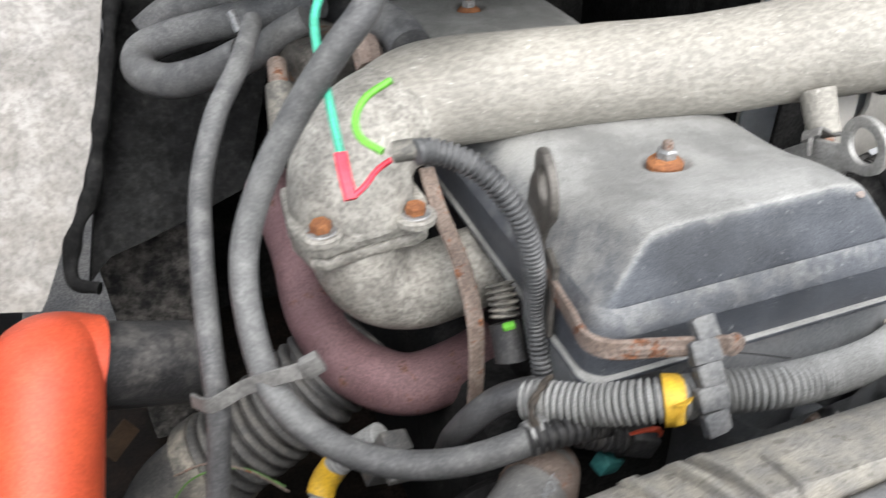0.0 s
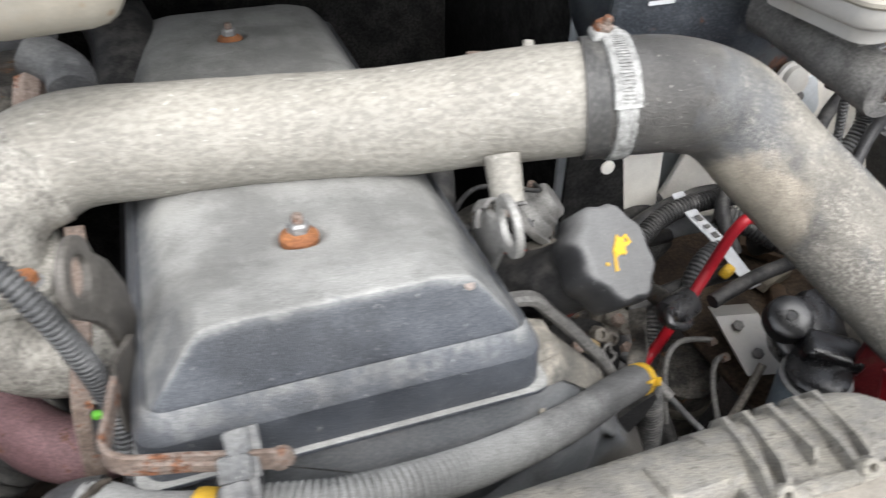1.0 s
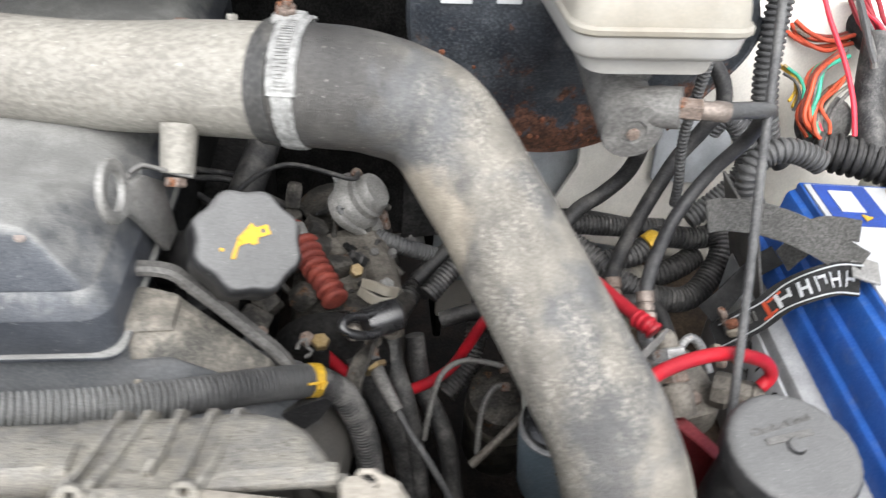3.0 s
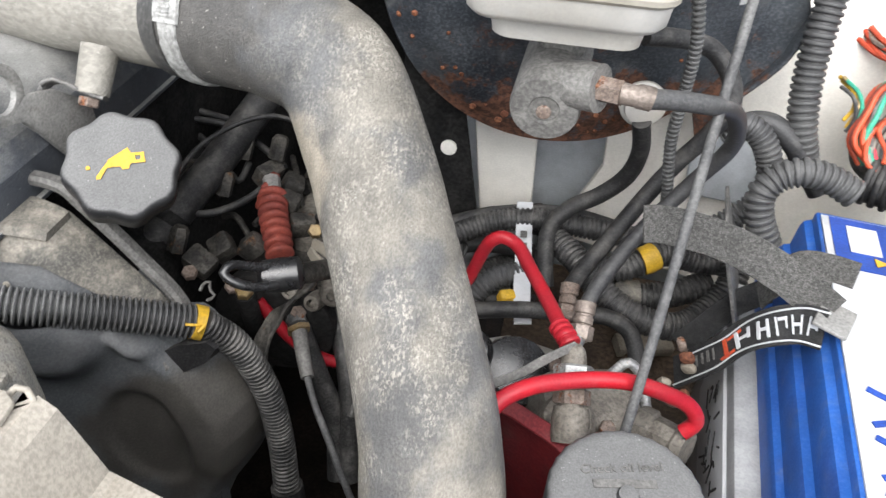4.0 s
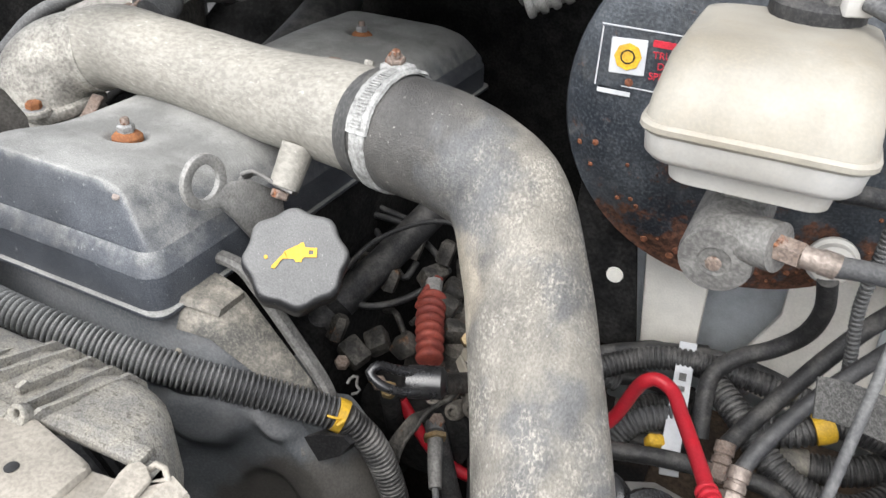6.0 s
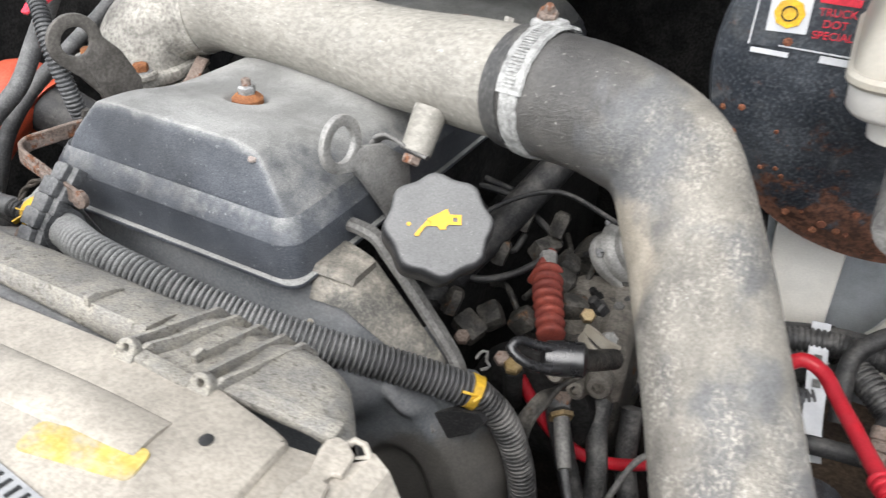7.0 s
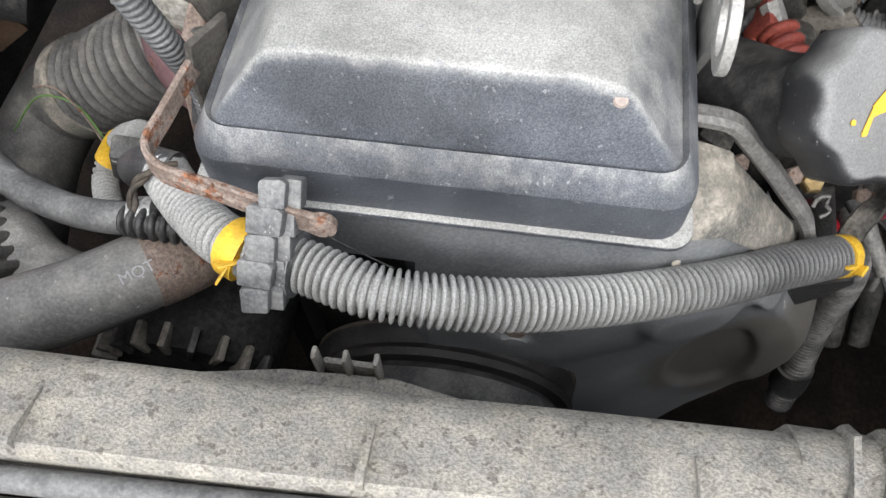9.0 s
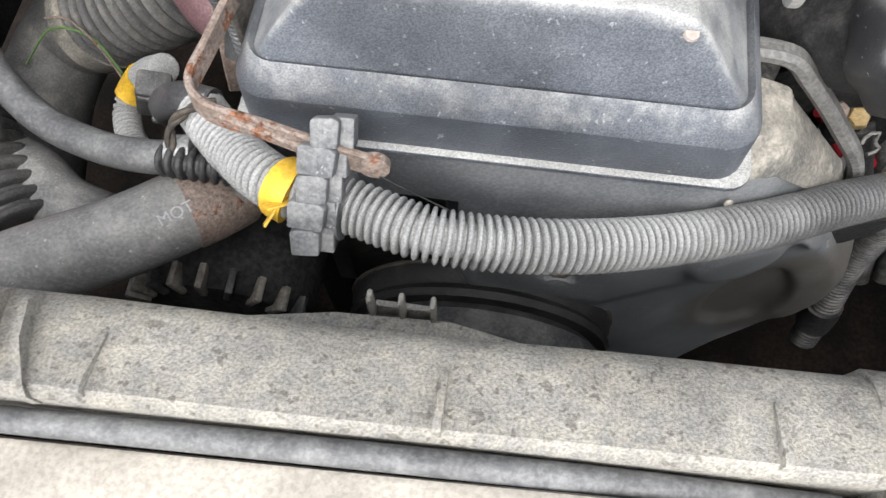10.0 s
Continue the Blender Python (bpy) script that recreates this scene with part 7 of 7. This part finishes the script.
part("lever_loop", tube([(0.289, -0.020, 0.871), (0.275, -0.032, 0.878), (0.264, -0.042, 0.885), (0.261, -0.049, 0.882), (0.271, -0.050, 0.876), (0.285, -0.042, 0.869), (0.292, -0.031, 0.864)], 0.0036, 12), M["gloss_black"], pump, "bent steel wire loop")
part("lever_shaft", tube([(0.296, -0.014, 0.860), (0.305, 0.014, 0.843), (0.314, 0.042, 0.827)], 0.0085, 14), M["pump"], pump)
for q in (-1, 1):
    part("fork", strip([(0.276, 0.089, 0.809), (0.287, 0.083, 0.810), (0.296, 0.077, 0.810), (0.308, 0.082, 0.803)] if q > 0 else [(0.274, 0.086, 0.803), (0.281, 0.078, 0.802), (0.292, 0.071, 0.801), (0.304, 0.077, 0.796)], 0.010, 0.004, (0.2, 0.4, 0.9)), M["tank"], pump, "pale cast fork")
bolt_head(pump, (0.297, 0.088, 0.806), (0.4, -0.5, 0.7), 0.0075, M["dome"])
bolt_head(pump, (0.270, 0.112, 0.804), (0.2, -0.5, 0.8), 0.007, M["brass"])
part("lever_arm", strip([(0.295, 0.036, 0.818), (0.289, 0.022, 0.810), (0.281, 0.004, 0.808), (0.272, -0.007, 0.796), (0.267, -0.019, 0.783), (0.267, -0.029, 0.770)], 0.016, 0.004, (0.6, 0.3, 0.6)), M["pump"], pump, "dusty bent lever")
for p in ((0.190, 0.022, 0.809), (0.228, 0.021, 0.803), (0.285, 0.049, 0.795), (0.283, 0.025, 0.781)):
    bolt_head(pump, p, (0.2, -0.4, 0.9), 0.0068, M["rust"])
for k, p in enumerate([(0.235, 0.138, 0.813), (0.253, 0.122, 0.802), (0.202, 0.172, 0.820), (0.222, 0.077, 0.804), (0.189, 0.084, 0.791), (0.180, 0.057, 0.793), (0.230, 0.164, 0.817)]):
    part("lug", box(p, (0.020 + 0.004 * (k % 3), 0.018, 0.022), 0.004, (15 * k, 20 - 9 * k, 33 * k)), M["pump"], pump)
rng = random.Random(11)
for k in range(34):
    p = Vector((rng.uniform(0.205, 0.300), rng.uniform(0.09, 0.24), rng.uniform(0.768, 0.796)))
    ax = Vector((rng.uniform(-0.6, 0.6), rng.uniform(-1, 0.3), rng.uniform(0.2, 1)))
    w = rng.uniform(0.004, 0.009)
    if k % 3:
        part("fitting", lathe([(w, -0.012), (w, 0.006), (w * 0.7, 0.008), (w * 0.6, 0.016), (w * 0.3, 0.017)], p, ax, 6 if k % 2 else 14), M[("pump", "dark", "rust", "black")[k % 4]], pump, sharp=30)
    else:
        q = p + Vector((rng.uniform(-0.05, 0.05), rng.uniform(-0.04, 0.08), rng.uniform(-0.02, 0.02)))
        part("line", tube([p, (p + q) / 2 + Vector((0, 0, rng.uniform(0.005, 0.02))), q], 0.0032, 10), M["black" if k % 2 else "pump"], pump)
dome = thing("pressure_capsule", (0.268, 0.210, 0.790), "grey die-cast boost capsule with slotted screws", "capsule")
DM = facing((0.270, 0.205, 0.812), (0.714, -0.194, 0.602), (0.2, -0.1, 1))
DN = (DM.to_3x3() @ Vector((0, 0, 1)))
part("base_plate", prism([(0.034 * math.cos(a) * (1 + 0.16 * math.cos(3 * a - 1.4)), 0.038 * math.sin(a) * (1 + 0.16 * math.cos(3 * a - 1.4))) for a in np.linspace(0, 2 * np.pi, 36, endpoint=False)], 0.009, DM, 0.002), M["dome"], dome)
part("cover", lathe([(0.032, 0), (0.031, 0.006), (0.029, 0.009), (0.025, 0.012), (0.0245, 0.018), (0.021, 0.020), (0.020, 0.028), (0.0175, 0.031), (0.008, 0.032)], DM @ Vector((0.004, 0.006, 0.003)), DN, 36), M["dome"], dome)
for a in (0.45, 2.55, -1.65, 1.5):
    p = DM @ Vector((0.035 * math.cos(a), 0.038 * math.sin(a), 0.0045))
    sc = part("screw", lathe([(0.0050, 0), (0.0048, 0.002), (0.0015, 0.003)], p, DN, 14), M["steel"], dome)
    part("slot", box(p + DN * 0.0028, (0.007, 0.0012, 0.0010), 0, (40, 0, 30)), M["ink"], sc)
bolt_head(dome, DM @ Vector((0.012, 0.028, 0.02)), (0.3, -0.2, 0.9), 0.006, M["rust"], name="banjo_bolt")
part("feed_pipe", tube([DM @ Vector((0.010, 0.030, 0.026)), DM @ Vector((-0.01, 0.035, 0.03)), (0.200, 0.196, 0.871), (0.152, 0.145, 0.861), (0.133, 0.085, 0.831)], 0.0026, 10), M["black"], dome, "thin black feed pipe")
part("vacuum_pipe", tube([(0.291, 0.190, 0.788), (0.305, 0.185, 0.785), (0.333, 0.185, 0.773), (0.365, 0.194, 0.757), (0.401, 0.201, 0.739)], 0.0085, 16, corr=(0.0040, 0.0016)), M["conduit"], dome, "grey ribbed pipe leaving the capsule")
accel = thing("throttle_cable", (0.278, 0.014, 0.597), "grey throttle cable with a brass adjuster", "cable")
part("collar", tube([(0.281, 0.025, 0.780), (0.285, 0.018, 0.777)], 0.0078, 14), M["hose"], accel, "dark rubber collar")
part("sleeve", tube([(0.288, 0.013, 0.774), (0.297, -0.005, 0.765), (0.306, -0.021, 0.757)], lambda u: 0.0068 - 0.0012 * u, 14), M["plate"], accel, "grey rubber sleeve")
part("adjuster", tube([(0.286, 0.0155, 0.7755), (0.288, 0.0125, 0.7740)], 0.0105, 6), M["brass"], accel, "browned adjuster nut")
part("cable", tube([(0.305, -0.020, 0.758), (0.318, -0.038, 0.743), (0.331, -0.052, 0.729), (0.350, -0.070, 0.700), (0.372, -0.085, 0.650)], 0.0030, 10), M["hose"], accel)
solid("spring_clip", tube([(0.225, -0.024, 0.837), (0.227, -0.020, 0.842), (0.233, -0.020, 0.844), (0.232, -0.022, 0.838), (0.237, -0.024, 0.834), (0.231, -0.027, 0.831)], 0.0013, 8), M["plate"], "small bent bright spring clip on the conduit", "clip")
filler_tube = solid("dipstick_tube", tube([(0.184, 0.274, 0.879), (0.175, 0.235, 0.864), (0.154, 0.168, 0.831), (0.133, 0.090, 0.802), (0.126, 0.068, 0.792)], 0.0165, 20), M["black"], "black rubber breather tube beside the filler neck", "hose", "black hoses")
part("clip", tube([(0.136, 0.099, 0.808), (0.132, 0.090, 0.802)], 0.0178, 20), M["dark"], filler_tube)
dark_lines = thing("injector_lines", (0.2, 0.2, 0.8), "tangle of dark injector pipes behind the filler cap", "pipes")
for k, pl in enumerate(([(0.045, 0.205, 0.869), (0.084, 0.210, 0.861), (0.117, 0.230, 0.843), (0.153, 0.251, 0.823)], [(0.058, 0.192, 0.865), (0.098, 0.205, 0.850), (0.137, 0.229, 0.833), (0.185, 0.209, 0.823), (0.213, 0.187, 0.820)], [(0.136, 0.108, 0.808), (0.162, 0.112, 0.805), (0.188, 0.134, 0.808), (0.207, 0.159, 0.817)], [(0.110, 0.214, 0.825), (0.141, 0.192, 0.816), (0.167, 0.176, 0.803), (0.171, 0.196, 0.813)], [(0.075, 0.175, 0.923), (0.072, 0.168, 0.896), (0.063, 0.171, 0.868)])):
    part("pipe", tube(pl, 0.0036, 10), M["black"], dark_lines)
for p in [(0.168, 0.190, 0.822), (0.207, 0.182, 0.832), (0.162, 0.149, 0.803), (0.123, 0.162, 0.801), (0.158, 0.057, 0.801)]:
    part("nut", lathe([(0.0085, 0), (0.0085, 0.02), (0.006, 0.024)], p, (0.2, 0.4, 1), 6), M["pump"], dark_lines)
pump_loom = [solid("ribbed_conduit", tube(pl, r, 14, corr=(0.0044, 0.0018)), M["conduit_black"], "black corrugated conduit falling behind the pump", "cable conduit", "corrugated conduits") for pl, r in (
    ([(0.483, 0.272, 0.738), (0.426, 0.258, 0.748), (0.375, 0.228, 0.738), (0.340, 0.190, 0.726), (0.311, 0.148, 0.712), (0.288, 0.110, 0.704)], 0.0115), ([(0.475, 0.243, 0.714), (0.420, 0.205, 0.711), (0.403, 0.151, 0.701), (0.388, 0.118, 0.668), (0.363, 0.095, 0.646)], 0.0115), ([(0.339, 0.233, 0.749), (0.313, 0.253, 0.729), (0.299, 0.276, 0.720)], 0.0125))]
pump_hose = [solid("wiring_hose", tube(pl, 0.009, 14), M["black"], "smooth black cable falling behind the pump", "cable") for pl in (
    [(0.473, 0.267, 0.761), (0.412, 0.244, 0.759), (0.364, 0.210, 0.745), (0.339, 0.178, 0.728)], [(0.471, 0.231, 0.731), (0.410, 0.218, 0.740), (0.364, 0.190, 0.736), (0.340, 0.166, 0.729)], [(0.479, 0.119, 0.756), (0.432, 0.126, 0.746), (0.389, 0.130, 0.734), (0.358, 0.130, 0.723)])]
sump_lines = thing("lower_cables", (0.338, 0.016, 0.595), "dark cables dropping beside the pump", "cables")
for pl in ([(0.303, 0.101, 0.761), (0.305, 0.074, 0.727), (0.321, 0.040, 0.683), (0.333, -0.007, 0.605)], [(0.328, 0.101, 0.730), (0.337, 0.076, 0.683), (0.359, 0.043, 0.643), (0.370, 0.008, 0.580)], [(0.270, 0.049, 0.753), (0.291, 0.036, 0.705), (0.312, 0.022, 0.657), (0.322, -0.006, 0.604)]):
    part("cable", tube(pl, 0.010, 14), M["conduit_black"], sump_lines)
wires = thing("loose_wiring", (0.765, 0.225, 0.913), "bare coloured wires hanging at the bulkhead", "wires")
def bundle(pts, n, spread, names, r=0.0021, seed=1):
    """Loose parallel wires along one line."""
    rng = random.Random(seed)
    for k in range(n):
        d = [Vector((rng.uniform(-1, 1), rng.uniform(-1, 1), rng.uniform(-1, 1))) * spread for _ in range(3)]
        part("wire", tube([Vector(p) + d[0] + (d[1] if i % 2 else d[2]) * 0.6 for i, p in enumerate(pts)], r, 8, 0.006), M[names[k % len(names)]], wires)


bundle([(0.746, 0.294, 1.036), (0.750, 0.261, 1.008), (0.760, 0.225, 0.976), (0.765, 0.196, 0.947), (0.763, 0.171, 0.922)], 1, 0.001, ["pink"], 0.0026)
bundle([(0.778, 0.307, 1.045), (0.794, 0.269, 1.012), (0.806, 0.254, 0.995), (0.829, 0.234, 0.973)], 9, 0.010, ["red_dull", "pink", "red_dull", "conduit"], 0.0024, 2)
bundle([(0.730, 0.300, 0.986), (0.740, 0.284, 0.980), (0.758, 0.277, 0.974), (0.787, 0.284, 0.976), (0.816, 0.295, 0.981)], 7, 0.006, ["orange", "rust", "orange", "boot"], 0.0024, 3)
bundle([(0.776, 0.262, 0.972), (0.748, 0.246, 0.960), (0.735, 0.228, 0.943), (0.732, 0.215, 0.925), (0.741, 0.206, 0.907)], 8, 0.006, ["orange", "boot", "green", "orange", "plate"], 0.0024, 4)
bundle([(0.784, 0.243, 0.950), (0.762, 0.227, 0.938), (0.747, 0.213, 0.925), (0.748, 0.197, 0.911), (0.754, 0.192, 0.904)], 7, 0.007, ["orange", "tank", "rust", "plate", "pink"], 0.0020, 5)
bundle([(0.714, 0.257, 0.954), (0.724, 0.245, 0.948), (0.728, 0.235, 0.936), (0.723, 0.231, 0.922)], 5, 0.005, ["yellow", "green", "brass", "conduit_black"], 0.0018, 6)
bundle([(0.778, 0.280, 1.037), (0.783, 0.254, 1.011), (0.786, 0.232, 0.991), (0.790, 0.222, 0.978)], 2, 0.004, ["conduit", "plate"], 0.0036, 7)
part("sleeve", tube([(0.810, 0.260, 0.992), (0.802, 0.236, 0.960), (0.798, 0.212, 0.927), (0.798, 0.171, 0.890)], 0.016, 16), M["conduit_black"], wires, "black taped sleeve")
part("sleeve", tube([(0.794, 0.310, 1.006), (0.811, 0.284, 0.977), (0.835, 0.262, 0.967)], 0.010, 14), M["black"], wires)
part("grey_grommet", lathe([(0.028, 0), (0.030, 0.006), (0.026, 0.010), (0.01, 0.011)], (0.766, 0.235, 0.904), (-0.2, -0.9, 0.3), 28), M["plate"], wires, "grey rubber grommet")
plug = solid("black_plug", tube([(0.746, 0.202, 0.890), (0.775, 0.187, 0.891), (0.808, 0.170, 0.890), (0.842, 0.148, 0.884)], 0.020, 20, corr=(0.009, 0.003)), M["black"], "large black ribbed cable plug", "connector")
solid("ribbed_conduit", tube([(0.677, 0.240, 1.065), (0.676, 0.235, 1.032), (0.674, 0.225, 1.003), (0.675, 0.215, 0.964), (0.681, 0.205, 0.929), (0.693, 0.200, 0.896)], 0.0120, 18, corr=(0.006, 0.0022)), M["conduit"], "fat corrugated trunk rising at the bulkhead", "cable conduit", "corrugated conduits")
